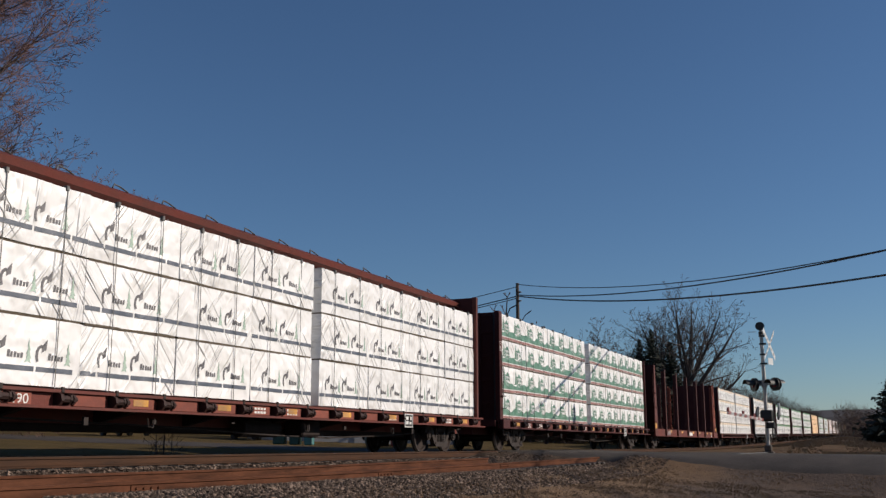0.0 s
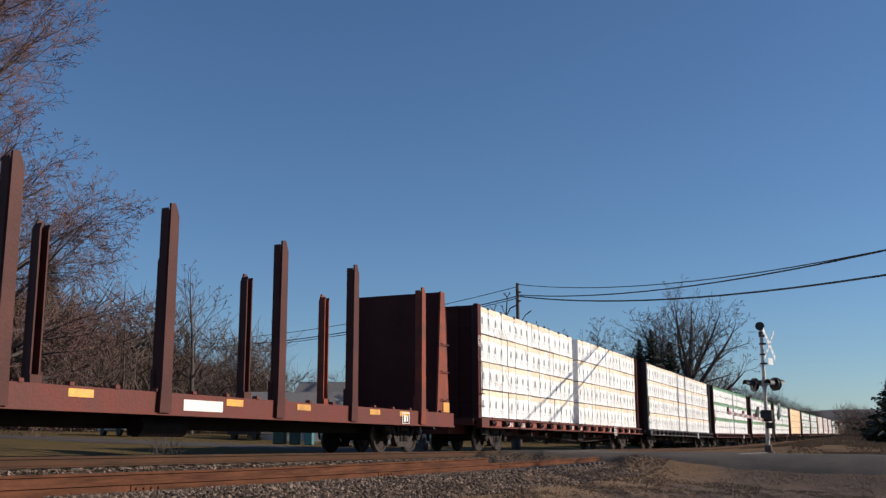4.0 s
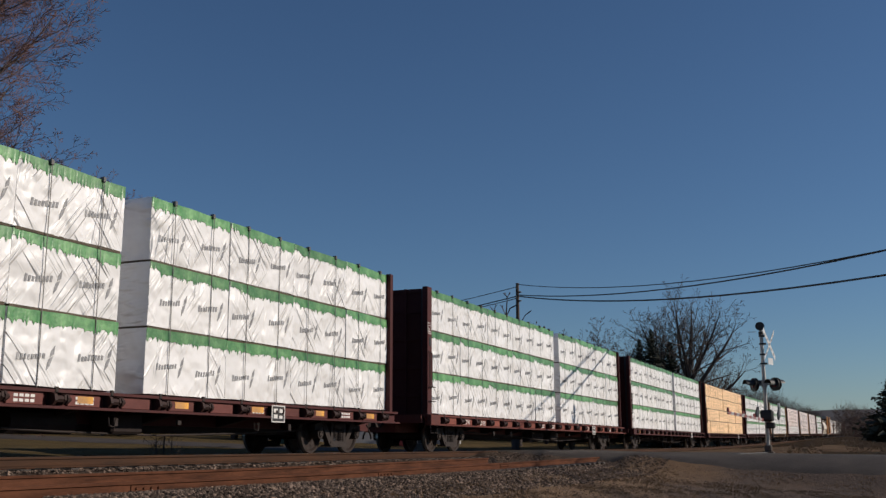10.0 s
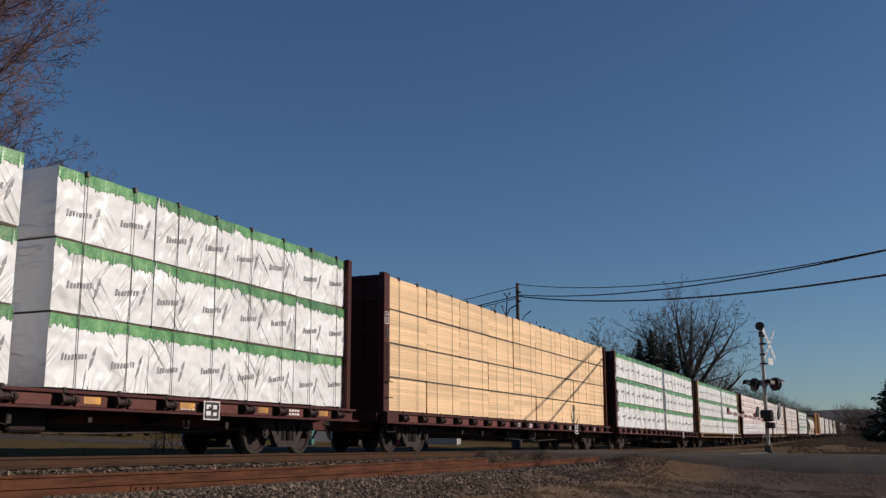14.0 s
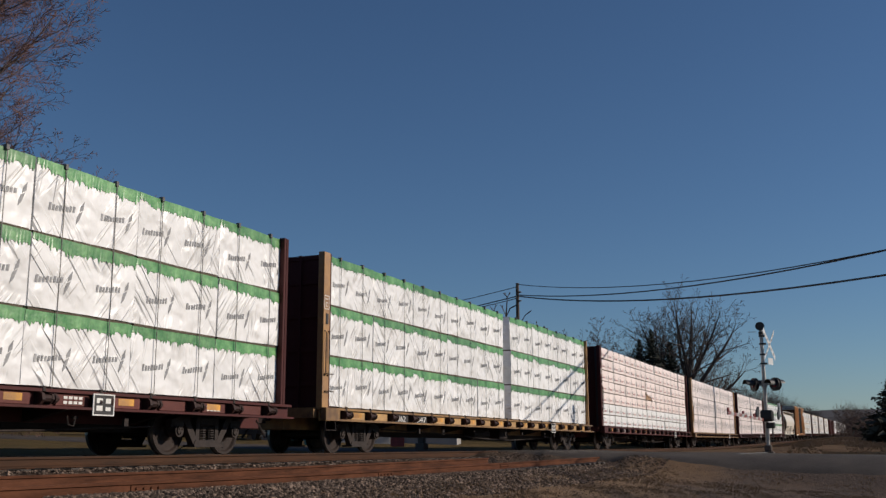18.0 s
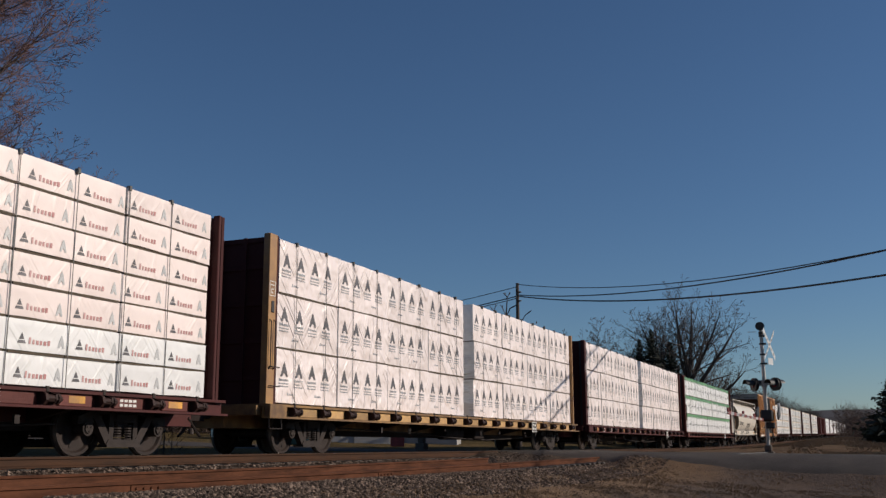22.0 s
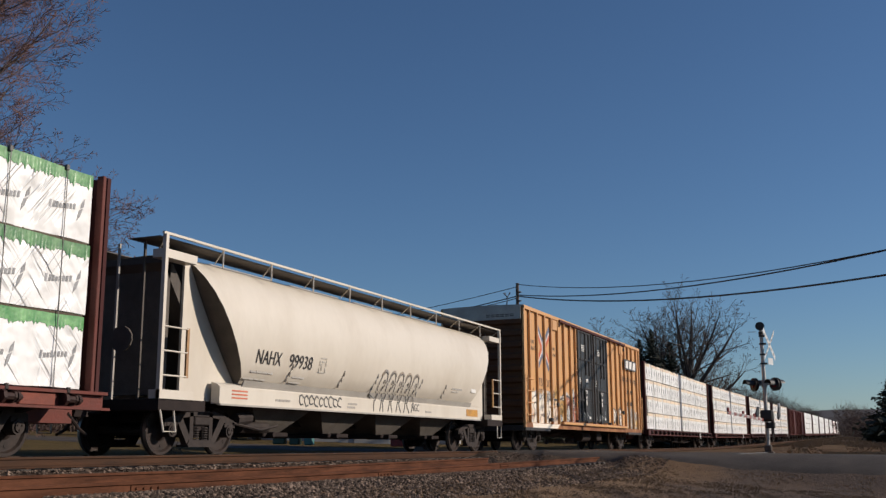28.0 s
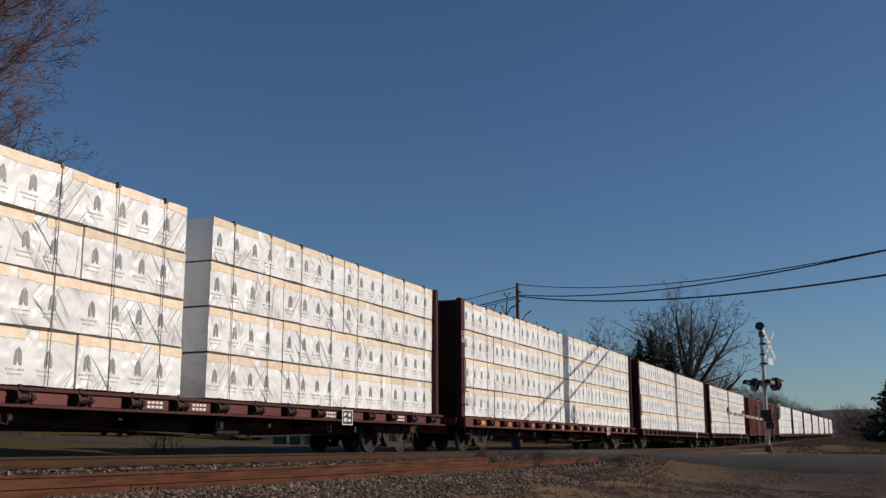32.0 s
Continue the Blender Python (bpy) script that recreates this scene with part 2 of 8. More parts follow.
M["siding"] = material("weathered_siding", (0.36, 0.35, 0.34), 0.7, vary=0.1, scale=1)
M["roof_grey"] = material("grey_shingles", (0.15, 0.14, 0.14), 0.9, vary=0.3)
M["glass"] = material("dark_window_glass", (0.03, 0.035, 0.045), 0.1, vary=0.1, bump=0)
M["bin_green"] = material("green_steel", (0.03, 0.085, 0.06), 0.5, vary=0.3)
M["teal"] = material("teal_paint", (0.06, 0.20, 0.20), 0.5, vary=0.3)
M["barn_red"] = material("red_painted_steel", (0.42, 0.06, 0.05), 0.5, vary=0.3)
M["hill"] = material("far_wooded_hill", (0.032, 0.028, 0.034), 1.0, vary=0.35, scale=0.02, fine=0.15, second=(0.044, 0.037, 0.040), bump=0)


# ---------------------------------------------------------------- mesh tools
def box(bm, x0, x1, y0, y1, z0, z1, bevel=0.0):
    vs = [bm.verts.new((x, y, z)) for x in (x0, x1) for y in (y0, y1) for z in (z0, z1)]
    fs = [bm.faces.new([vs[i] for i in q]) for q in ((0, 1, 3, 2), (4, 6, 7, 5), (0, 4, 5, 1), (2, 3, 7, 6), (0, 2, 6, 4), (1, 5, 7, 3))]
    if bevel:
        es = list({e for f in fs for e in f.edges})
        bmesh.ops.bevel(bm, geom=es, offset=bevel, segments=1, affect="EDGES", profile=0.5)


def tube(bm, a, b, r0, r1=None, n=6, caps=True):
    a, b = Vector(a), Vector(b)
    r1 = r0 if r1 is None else r1
    d = (b - a).normalized()
    u = d.orthogonal().normalized()
    v = d.cross(u)
    ring = [[bm.verts.new(p + (u * math.cos(k * math.tau / n) + v * math.sin(k * math.tau / n)) * r) for k in range(n)] for p, r in ((a, r0), (b, r1))]
    for k in range(n):
        bm.faces.new((ring[0][k], ring[0][(k + 1) % n], ring[1][(k + 1) % n], ring[1][k]))
    if caps:
        bm.faces.new(ring[0][::-1]), bm.faces.new(ring[1])


def rod(bm, pts, r, n=5):
    rings = []
    for i, p in enumerate(pts):
        p = Vector(p)
        d = (Vector(pts[min(i + 1, len(pts) - 1)]) - Vector(pts[max(i - 1, 0)])).normalized()
        u = d.cross(Vector((0.13, 0.31, 0.94))).normalized()
        v = d.cross(u)
        rings.append([bm.verts.new(p + (u * math.cos(k * math.tau / n) + v * math.sin(k * math.tau / n)) * r) for k in range(n)])
    for a, b in zip(rings, rings[1:]):
        for k in range(n):
            bm.faces.new((a[k], a[(k + 1) % n], b[(k + 1) % n], b[k]))
    bm.faces.new(rings[0][::-1]), bm.faces.new(rings[-1])


def prism_y(bm, pts, y0, y1):
    """An outline of (x, z) drawn out from y0 to y1."""
    a = [bm.verts.new((x, y0, z)) for x, z in pts]
    b = [bm.verts.new((x, y1, z)) for x, z in pts]
    bm.faces.new(a), bm.faces.new(b[::-1])
    for i in range(len(pts)):
        j = (i + 1) % len(pts)
        bm.faces.new((a[j], a[i], b[i], b[j]))


def prism_x(bm, pts, x0, x1):
    """An outline of (y, z) drawn out from x0 to x1."""
    a = [bm.verts.new((x0, y, z)) for y, z in pts]
    b = [bm.verts.new((x1, y, z)) for y, z in pts]
    bm.faces.new(a[::-1]), bm.faces.new(b)
    for i in range(len(pts)):
        j = (i + 1) % len(pts)
        bm.faces.new((a[i], a[j], b[j], b[i]))


def stroke(bm, pts, w, x=0.0, t=0.004):
    """A painted line of width w along (y, z) points, on a side that faces +x."""
    for i, ((y0, z0), (y1, z1)) in enumerate(zip(pts, pts[1:])):
        d = Vector((y1 - y0, z1 - z0))
        if d.length < 1e-6:
            continue
        d.normalize()
        o = Vector((-d.y, d.x)) * (w / 2)
        e = d * (w * 0.3)
        prism_x(bm, [(y0 - e.x + o.x, z0 - e.y + o.y), (y0 - e.x - o.x, z0 - e.y - o.y), (y1 + e.x - o.x, z1 + e.y - o.y), (y1 + e.x + o.x, z1 + e.y + o.y)], x, x + t + 0.0004 * (i % 3))


def curved(pts, n=4):
    """A smooth line through the given points."""
    out = []
    for i in range(len(pts) - 1):
        p0, p1, p2, p3 = (Vector(pts[max(min(i + k, len(pts) - 1), 0)]) for k in (-1, 0, 1, 2))
        for j in range(n):
            t = j / n
            q = 0.5 * (2 * p1 + (p2 - p0) * t + (2 * p0 - 5 * p1 + 4 * p2 - p3) * t * t + (3 * p1 - p0 - 3 * p2 + p3) * t ** 3)
            out.append((q.x, q.y))
    return out + [tuple(pts[-1])]


MESHES = {}


def finish(bm, name, mat):
    bmesh.ops.recalc_face_normals(bm, faces=bm.faces)
    me = bpy.data.meshes.new(name)
    bm.to_mesh(me)
    bm.free()
    for m in (mat if isinstance(mat, (list, tuple)) else [mat]):
        me.materials.append(m)
    return me


def shared(key, mat, build):
    """A mesh built once and used again by every alike piece."""
    if key not in MESHES:
        bm = bmesh.new()
        build(bm)
        MESHES[key] = finish(bm, str(key[0] if isinstance(key, tuple) else key), mat)
    return MESHES[key]


def put(name, me, parent=None, at=(0, 0, 0), rz=0.0, label="", m=None):
    ob = new(name, me)
    ob.parent = parent
    ob.matrix_basis = m if m is not None else pose(*at, 0, 0, rz)
    if label:
        ob["label"] = label
    return ob


def part(name, bm, mat, parent, label=""):
    return put(name, finish(bm, name, mat), parent, label=label)


def thing(name, at=None, label="", category="", group="", kind=""):
    ob = new(name)
    ob.empty_display_size = 0.3
    ob.matrix_basis = at if at is not None else Matrix()
    return tagged(ob, label, category, group, kind)


def lettering(text, size, mat, parent, x, y, z, width=None, name="lettering"):
    """Painted characters on a side that faces +x; they read towards +y and stand upright. y, z: lower near corner."""
    key = ("letters", text, size, width, mat.name)
    if key not in MESHES:
        cu = bpy.data.curves.new("text", "FONT")
        cu.body, cu.size, cu.extrude = text, size * 1.38, 0.002
        tmp = bpy.data.objects.new("text", cu)
        scene.collection.objects.link(tmp)
        bpy.context.view_layer.update()
        me = bpy.data.meshes.new_from_object(tmp.evaluated_get(bpy.context.evaluated_depsgraph_get()))
        bpy.data.objects.remove(tmp)
        bpy.data.curves.remove(cu)
        w = max((v.co.x for v in me.vertices), default=1)
        k = (width / w) if width else 1.0
        me.transform(Matrix(((0, 0, 1, 0), (k, 0, 0, 0), (0, 1, 0, 0), (0, 0, 0, 1))))
        me.name = "lettering"
        me.materials.clear()
        me.materials.append(mat)
        MESHES[key] = me
    return put(name, MESHES[key], parent, (x, y, z))


# ---------------------------------------------------------------- ground
def ramp_at(x, pts):
    if x <= pts[0][0]:
        return pts[0][1]
    for (a, u), (b, v) in zip(pts, pts[1:]):
        if x <= b:
            return u + (v - u) * (x - a) / (b - a)
    return pts[-1][1]


def smooth(a, b, x):
    k = min(max((x - a) / (b - a), 0.0), 1.0)
    return k * k * (3 - 2 * k)


BANK = [(-400, 9.0), (-120, 3.2), (-60, 1.6), (-34, 0.55), (-22, 0.05), (-18, -0.30), (-16.2, -0.42), (-15.2, -0.22), (-11.5, -0.22), (-10.95, -0.40), (-8.3, -0.44), (-6.5, -0.62), (-3, -1.0), (0, -1.15), (12, -1.25), (80, -1.0), (400, 0.0)]
CROSSING = [(-400, 9.0), (-120, 3.2), (-60, 1.5), (-30, 0.35), (-20, 0.0), (-15.5, -0.035), (-11.0, -0.035), (-8.9, -0.12), (-5.7, -0.14), (-3, -0.17), (0, -0.22), (12, -0.5), (80, -1.0), (400, 0.0)]
BEYOND = [(-400, 9.0), (-120, 3.2), (-60, 1.6), (-34, 0.55), (-22, 0.05), (-18, -0.30), (-16.2, -0.42), (-15.2, -0.22), (-11.5, -0.22), (-10.5, -0.28), (-8, -0.1), (-4.5, 0.1), (0, 0.05), (12, 0.1), (80, 0.5), (400, 2.0)]


def ground_z(x, s):
    dx, dz = track_at(min(s, 700))
    x = x - dx if s > BEND_FROM else x
    before = ramp_at(x, BANK)
    middle = ramp_at(x, CROSSING)
    after = ramp_at(x, BEYOND)
    late = smooth(42.0, 52.0, s)
    z = before + (after - before) * late
    late_by = 3.4 * smooth(-7.2, -8.4, x) * smooth(-12.7, -11.9, x)
    k = smooth(29.0 + late_by, 33.0 + late_by * 0.4, s) * (1 - smooth(41.0, 46.0, s))
    z += (middle - z) * k
    # dry bank beside the line past the crossing
    z += 0.45 * math.exp(-((x + 3.5) / 3.2) ** 2) * smooth(52, 80, s) * (1 - smooth(120, 190, s))
    return z + dz


def axis(a, b, fine, coarse, near):
    """Grid lines, close together round the middle of interest and wider away from it."""
    out, v = [], a
    while v < b:
        out.append(v)
        d = min(abs(v - near[0]), abs(v - near[1])) if not near[0] <= v <= near[1] else 0
        v += fine + d * coarse
    return out + [b]


def build_ground():
    xs = axis(-900, 700, 0.35, 0.16, (-19, 3))
    ss = axis(-120, 2400, 0.6, 0.14, (4, 60))
    bm = bmesh.new()
    grid = []
    for s in ss:
        row = []
        for x in xs:
            rough = 0.03 * noise.noise((x * 0.9, s * 0.9, 3.0)) if not -15.5 < x < -8 else 0.0
            row.append(bm.verts.new((x, s, ground_z(x, s) + rough)))
        grid.append(row)
    for i in range(len(ss) - 1):
        for j in range(len(xs) - 1):
            bm.faces.new((grid[i][j], grid[i][j + 1], grid[i + 1][j + 1], grid[i + 1][j]))
    me = finish(bm, "ground", ground_material())
    for p in me.polygons:
        p.use_smooth = True
    tagged(put("ground", me), "ballast shoulder, dry winter grass and gravel beside the railway", "ground", kind="structure")


def ground_material():
    """Ballast between the tracks, gravel beside them, dry brown grass, green-brown turf beyond the line."""
    m = bpy.data.materials.new("railway_ground")
    m.use_nodes = True
    n, l = m.node_tree.nodes, m.node_tree.links
    b = n["Principled BSDF"]
    b.inputs["Roughness"].default_value = 0.95
    b.inputs["Specular IOR Level"].default_value = 0.03
    co = n.new("ShaderNodeTexCoord")
    sep = n.new("ShaderNodeSeparateXYZ")
    l.new(co.outputs["Object"], sep.inputs["Vector"])

    def tex(scale, detail=5, rough=0.6):
        t = n.new("ShaderNodeTexNoise")
        t.inputs["Scale"].default_value, t.inputs["Detail"].default_value, t.inputs["Roughness"].default_value = scale, detail, rough
        l.new(co.outputs["Object"], t.inputs["Vector"])
        return t.outputs["Fac"]

    def blend(fac, a, c):
        x = n.new("ShaderNodeMix")
        x.data_type = "RGBA"
        l.new(fac, x.inputs["Factor"])
        for name, v in (("A", a), ("B", c)):
            if isinstance(v, tuple):
                x.inputs[name].default_value = (*v, 1)
            else:
                l.new(v, x.inputs[name])
        return x.outputs["Result"]

    def ramp(v, lo, hi):
        r = n.new("ShaderNodeMapRange")
        r.inputs["From Min"].default_value, r.inputs["From Max"].default_value = lo, hi
        l.new(v, r.inputs["Value"])
        return r.outputs["Result"]

    def summed(a, c, k):
        s = n.new("ShaderNodeMath")
        s.operation = "MULTIPLY_ADD"
        s.inputs[1].default_value = k
        l.new(c, s.inputs[0]), l.new(a, s.inputs[2])
        return s.outputs["Value"]

    stones = n.new("ShaderNodeTexVoronoi")
    stones.inputs["Scale"].default_value = 30
    l.new(co.outputs["Object"], stones.inputs["Vector"])
    grains = n.new("ShaderNodeSeparateColor")
    l.new(stones.outputs["Color"], grains.inputs["Color"])
    gravel = blend(ramp(grains.outputs["Red"], 0.1, 0.9), (0.042, 0.030, 0.024), (0.125, 0.093, 0.073))
    gravel = blend(ramp(tex(0.5), 0.45, 0.7), gravel, (0.085, 0.059, 0.043))
    grass = blend(ramp(tex(1.1), 0.35, 0.65), (0.215, 0.132, 0.080), (0.285, 0.182, 0.110))
    grass = blend(ramp(tex(26, 4, 0.7), 0.4, 0.65), grass, (0.10, 0.072, 0.047))
    turf = blend(ramp(tex(0.12), 0.4, 0.62), (0.105, 0.076, 0.033), (0.155, 0.106, 0.050))
    turf = blend(ramp(tex(9, 4), 0.42, 0.7), turf, (0.070, 0.050, 0.025))
    wob = summed(sep.outputs["X"], tex(0.7), 3.0)
    near = blend(ramp(wob, -6.9, -5.8), gravel, grass)              # grass strip below the ballast
    straw = blend(ramp(tex(1.4), 0.35, 0.65), (0.21, 0.144, 0.100), (0.15, 0.104, 0.075))
    lot = blend(ramp(grains.outputs["Green"], 0.2, 0.95), (0.080, 0.061, 0.051), (0.17, 0.130, 0.107))
    lot = blend(ramp(tex(0.8, 6, 0.7), 0.47, 0.66), lot, straw)
    lot = blend(ramp(tex(38, 3, 0.7), 0.42, 0.68), lot, (0.082, 0.061, 0.050))
    near = blend(ramp(wob, -3.9, -2.4), near, lot)              # broken edge of the road
    along = summed(sep.outputs["Y"], tex(0.4), 4.0)
    bank_straw = blend(ramp(tex(1.4), 0.35, 0.65), (0.19, 0.122, 0.074), (0.105, 0.070, 0.044))
    dirt = blend(ramp(tex(2.0), 0.35, 0.65), (0.21, 0.138, 0.088), (0.13, 0.086, 0.056))
    bank = blend(ramp(wob, -7.5, -5.5), dirt, bank_straw)
    near = blend(ramp(along, 39.5, 42.0), near, bank)
    col = blend(ramp(wob, -16.0, -14.6), turf, near)
    l.new(col, b.inputs["Base Color"])
    bp = n.new("ShaderNodeBump")
    bp.inputs["Strength"].default_value, bp.inputs["Distance"].default_value = 0.8, 0.03
    l.new(stones.outputs["Distance"], bp.inputs["Height"])
    l.new(bp.outputs["Normal"], b.inputs["Normal"])
    return m


def build_road():
    """The road over the crossing: it widens towards the lot on the near side."""
    near_edge = [(-60, 34), (-15, 33.6), (-9.0, 33.4), (-7.2, 32.2), (-5.7, 31.2), (-4.2, 30.9), (-3.0, 30.9), (-1.5, 30.9), (0.5, 31.0), (6, 31.0), (20, 31.0)]
    far_edge = [(-60, 41), (-15, 40.5), (-9.0, 40.6), (-5.5, 41.0), (-3.6, 38.6), (-2.0, 38.3), (0, 39.3), (6, 43.0), (20, 50.0)]
    bm = bmesh.new()
    xs = [-60 + i * 0.5 for i in range(161)]
    rows = []
    for x in xs:
        a, c = ramp_at(x, near_edge), ramp_at(x, far_edge)
        a += 0.35 * noise.noise((x * 0.8, 1.0, 0.0))
        c += 0.3 * noise.noise((x * 0.8, 9.0, 0.0))
        rows.append([bm.verts.new((x, a + (c - a) * k / 26, ground_z(x, a + (c - a) * k / 26) + (0.045 if 0 < k < 26 else -0.03))) for k in range(27)])
    for p, q in zip(rows, rows[1:]):
        for k in range(26):
            bm.faces.new((p[k], q[k], q[k + 1], p[k + 1]))
    me = finish(bm, "road", M["asphalt"])
    for p in me.polygons:
        p.use_smooth = True
    tagged(put("road", me), "worn grey asphalt road over the level crossing", "road", kind="structure")
    # flangeway timbers and worn stop line
    bm = bmesh.new()
    box(bm, -6.2, -5.9, 33.2, 40.6, -0.46, -0.385)
    line = part("stop_line", bm, M["worn_line"], None)
    tagged(line, "worn white stop line on the asphalt", "road marking", kind="structure")
    line.matrix_basis = Matrix.Translation((1.6, 0, 0.285))


def rail_profile():
    return [(-0.07, -0.172), (0.07, -0.172), (0.068, -0.155), (0.012, -0.135), (0.010, -0.045), (0.036, -0.036), (0.036, -0.006), (0.028, 0.0), (-0.028, 0.0), (-0.036, -0.006), (-0.036, -0.036), (-0.010, -0.045), (-0.012, -0.135), (-0.068, -0.155)]


def sweep(bm, outline, path):
    """An outline of (x, z) set at every place of a path of (x, s, z)."""
    rings = [[bm.verts.new((px + x, ps, pz + z)) for x, z in outline] for px, ps, pz in path]
    k = len(outline)
    for a, b in zip(rings, rings[1:]):
        for i in range(k):
            bm.faces.new((a[i], a[(i + 1) % k], b[(i + 1) % k], b[i]))
    bm.faces.new(rings[0][::-1]), bm.faces.new(rings[-1])


def siding_z(s):
    return ramp_at(s, [(-80, -0.25), (8.5, -0.275), (13, -0.292), (17, -0.288), (22, -0.265), (34, -0.20)])


def build_tracks():
    main = tagged(thing("railway_track"), "main line of worn steel rails on dark ties in ballast", "railway track", kind="structure")
    steps = [-80 + 4 * i for i in range(40)] + [80 + 12 * i for i in range(70)]
    for off in (-0.754, 0.754):
        bm = bmesh.new()
        sweep(bm, rail_profile(), [(TRACK_X + off + track_at(s)[0], s, track_at(s)[1]) for s in steps])
        part("rail", bm, M["rail_dull"], main, "rusty steel rail with a worn head")
        bm = bmesh.new()
        sweep(bm, [(-0.026, 0.0), (0.026, 0.0), (0.024, 0.0025), (-0.024, 0.0025)], [(TRACK_X + off + track_at(s)[0], s, track_at(s)[1]) for s in steps])
        part("rail_head", bm, M["rail_top"], main, "polished running surface")
    tie = shared("tie", M["tie"], lambda bm: box(bm, -1.3, 1.3, -0.115, 0.115, -0.36, -0.178, 0.012))
    for i in range(130):
        s = -10 + i * 0.535
        if not 33.2 < s < 40.8:
            put("tie", tie, main, (TRACK_X + track_at(s)[0], s, track_at(s)[1]), rz=random.uniform(-0.6, 0.6))
    side = tagged(thing("disused_track"), "disused siding with thickly rusted rails ending at the road", "railway track", kind="structure")
    for x, end, up in ((-10.4, 27.2, 0.072), (-8.9, 33.6, 0.0)):
        bm = bmesh.new()
        sweep(bm, rail_profile(), [(x, s, siding_z(s) + up) for s in [-60 + 2 * i for i in range(43)] + [end]])
        part("rail", bm, M["rail_rust"], side, "heavily rusted rail")
    for s in (6.3, 10.9, 17.8, 24.4):
        bm = bmesh.new()
        for k in range(4):
            z = siding_z(s)
            tube(bm, (-8.9 + 0.012, s - 0.22 + 0.145 * k, z - 0.09), (-8.9 + 0.045, s - 0.22 + 0.145 * k, z - 0.09), 0.017, n=6)
        box(bm, -8.9 + 0.010, -8.9 + 0.024, s - 0.31, s + 0.31, siding_z(s) - 0.128, siding_z(s) - 0.05)
        part("joint_bar", bm, M["rail_rust"], side, "rusted joint bar with bolts")
    for i in range(80):
        s = -8 + i * 0.56
        if s < 32.5:
            bm_tie = shared("siding_tie", M["tie"], lambda bm: box(bm, -1.25, 1.25, -0.11, 0.11, -0.17, 0.0, 0.015))
            put("tie", bm_tie, side, (-9.65, s, siding_z(s) - 0.145), rz=random.uniform(-2, 2))
    # angle bars, spikes and plates of the main line's near rail
    plate = shared("tie_plate", M["rail_rust"], lambda bm: box(bm, -0.15, 0.15, -0.09, 0.09, -0.185, -0.174))
    for i in range(70):
        s = 6 + i * 0.535
        if s < 33:
            put("tie_plate", plate, main, (TRACK_X + 0.754, s, 0))
    # loose ballast
    rng = random.Random(5)
    for name, x0, x1, s0, s1, count, lift, label in (("ballast_stones", -12.3, -10.5, 6, 34, 14000, 0.0, "loose grey ballast between the tracks"), ("gravel", -8.75, -6.2, 9, 33, 30000, 0.0, "coarse grey gravel on the shoulder of the siding"), ("lot_gravel", -6.6, 1.5, 12, 31, 16000, 0.0, "scattered gravel at the edge of the road")):
        verts, faces = [], []
        for _ in range(count):
            x, s = (x0 + (x1 - x0) * rng.random() ** (2.0 if name == "gravel" else 1.0)), s0 + (s1 - s0) * rng.random() ** 1.5
            r = (0.011 + 0.030 * rng.random() ** 1.6) * (0.6 if name == "lot_gravel" else 1)
            z = ground_z(x, s) + r * 0.3
            b = len(verts)
            a = rng.uniform(0, 6.3)
            for k in range(5):
                rr = r * rng.uniform(0.75, 1.3)
                verts.append((x + rr * math.cos(a + k * 1.257), s + rr * math.sin(a + k * 1.257), z + rng.uniform(-0.3, 0.35) * r))
            verts.append((x + r * 0.2 * rng.uniform(-1, 1), s, z + r * rng.uniform(0.6, 1.0)))
            faces += [(b + k, b + (k + 1) % 5, b + 5) for k in range(5)]
        me = bpy.data.meshes.new(name)
        me.from_pydata(verts, [], faces)
        me.materials.append(stone_material())
        tagged(put(name, me), label, "gravel", kind="stuff")
    # dry grass tufts
    verts, faces = [], []
    for _ in range(9000):
        x = rng.uniform(-7.7, -0.5)
        s = rng.uniform(13, 33)
        if noise.noise((x * 0.7, s * 0.5, 7.0)) < -0.06 or s > 30.8:
            continue
        z = ground_z(x, s)
        for _b in range(4):
            a, h, r = rng.uniform(0, 6.3), rng.uniform(0.02, 0.065), 0.006
            b = len(verts)
            ox, oy = rng.uniform(-0.05, 0.05), rng.uniform(-0.05, 0.05)
            verts += [(x + ox - r, s + oy, z - 0.01), (x + ox + r, s + oy, z - 0.01), (x + ox + math.cos(a) * h * 0.6, s + oy + math.sin(a) * h * 0.6, z + h)]
            faces.append((b, b + 1, b + 2))
    for _ in range(22000):
        s = 39 + 103 * rng.random() ** 1.5
        x = rng.uniform(-7.5, 3.5) + track_at(s)[0]
        if (s < 57 and x < -4.4) or (s < 42 and x < -3) or noise.noise((x * 0.6, s * 0.3, 2.0)) < -0.15:
            continue
        z = ground_z(x, s)
        for _b in range(2):
            a, h, r = rng.uniform(0, 6.3), rng.uniform(0.05, 0.16), 0.02
            b = len(verts)
            verts += [(x - r, s, z - 0.01), (x + r, s, z - 0.01), (x + math.cos(a) * h * 0.5, s + math.sin(a) * h * 0.5, z + h)]
            faces.append((b, b + 1, b + 2))
    me = bpy.data.meshes.new("grass")
    me.from_pydata(verts, [], faces)
    me.materials.append(M["dry_grass"])
    tagged(put("grass", me), "dry brown winter grass beside the line", "grass", kind="stuff")


STONE = []


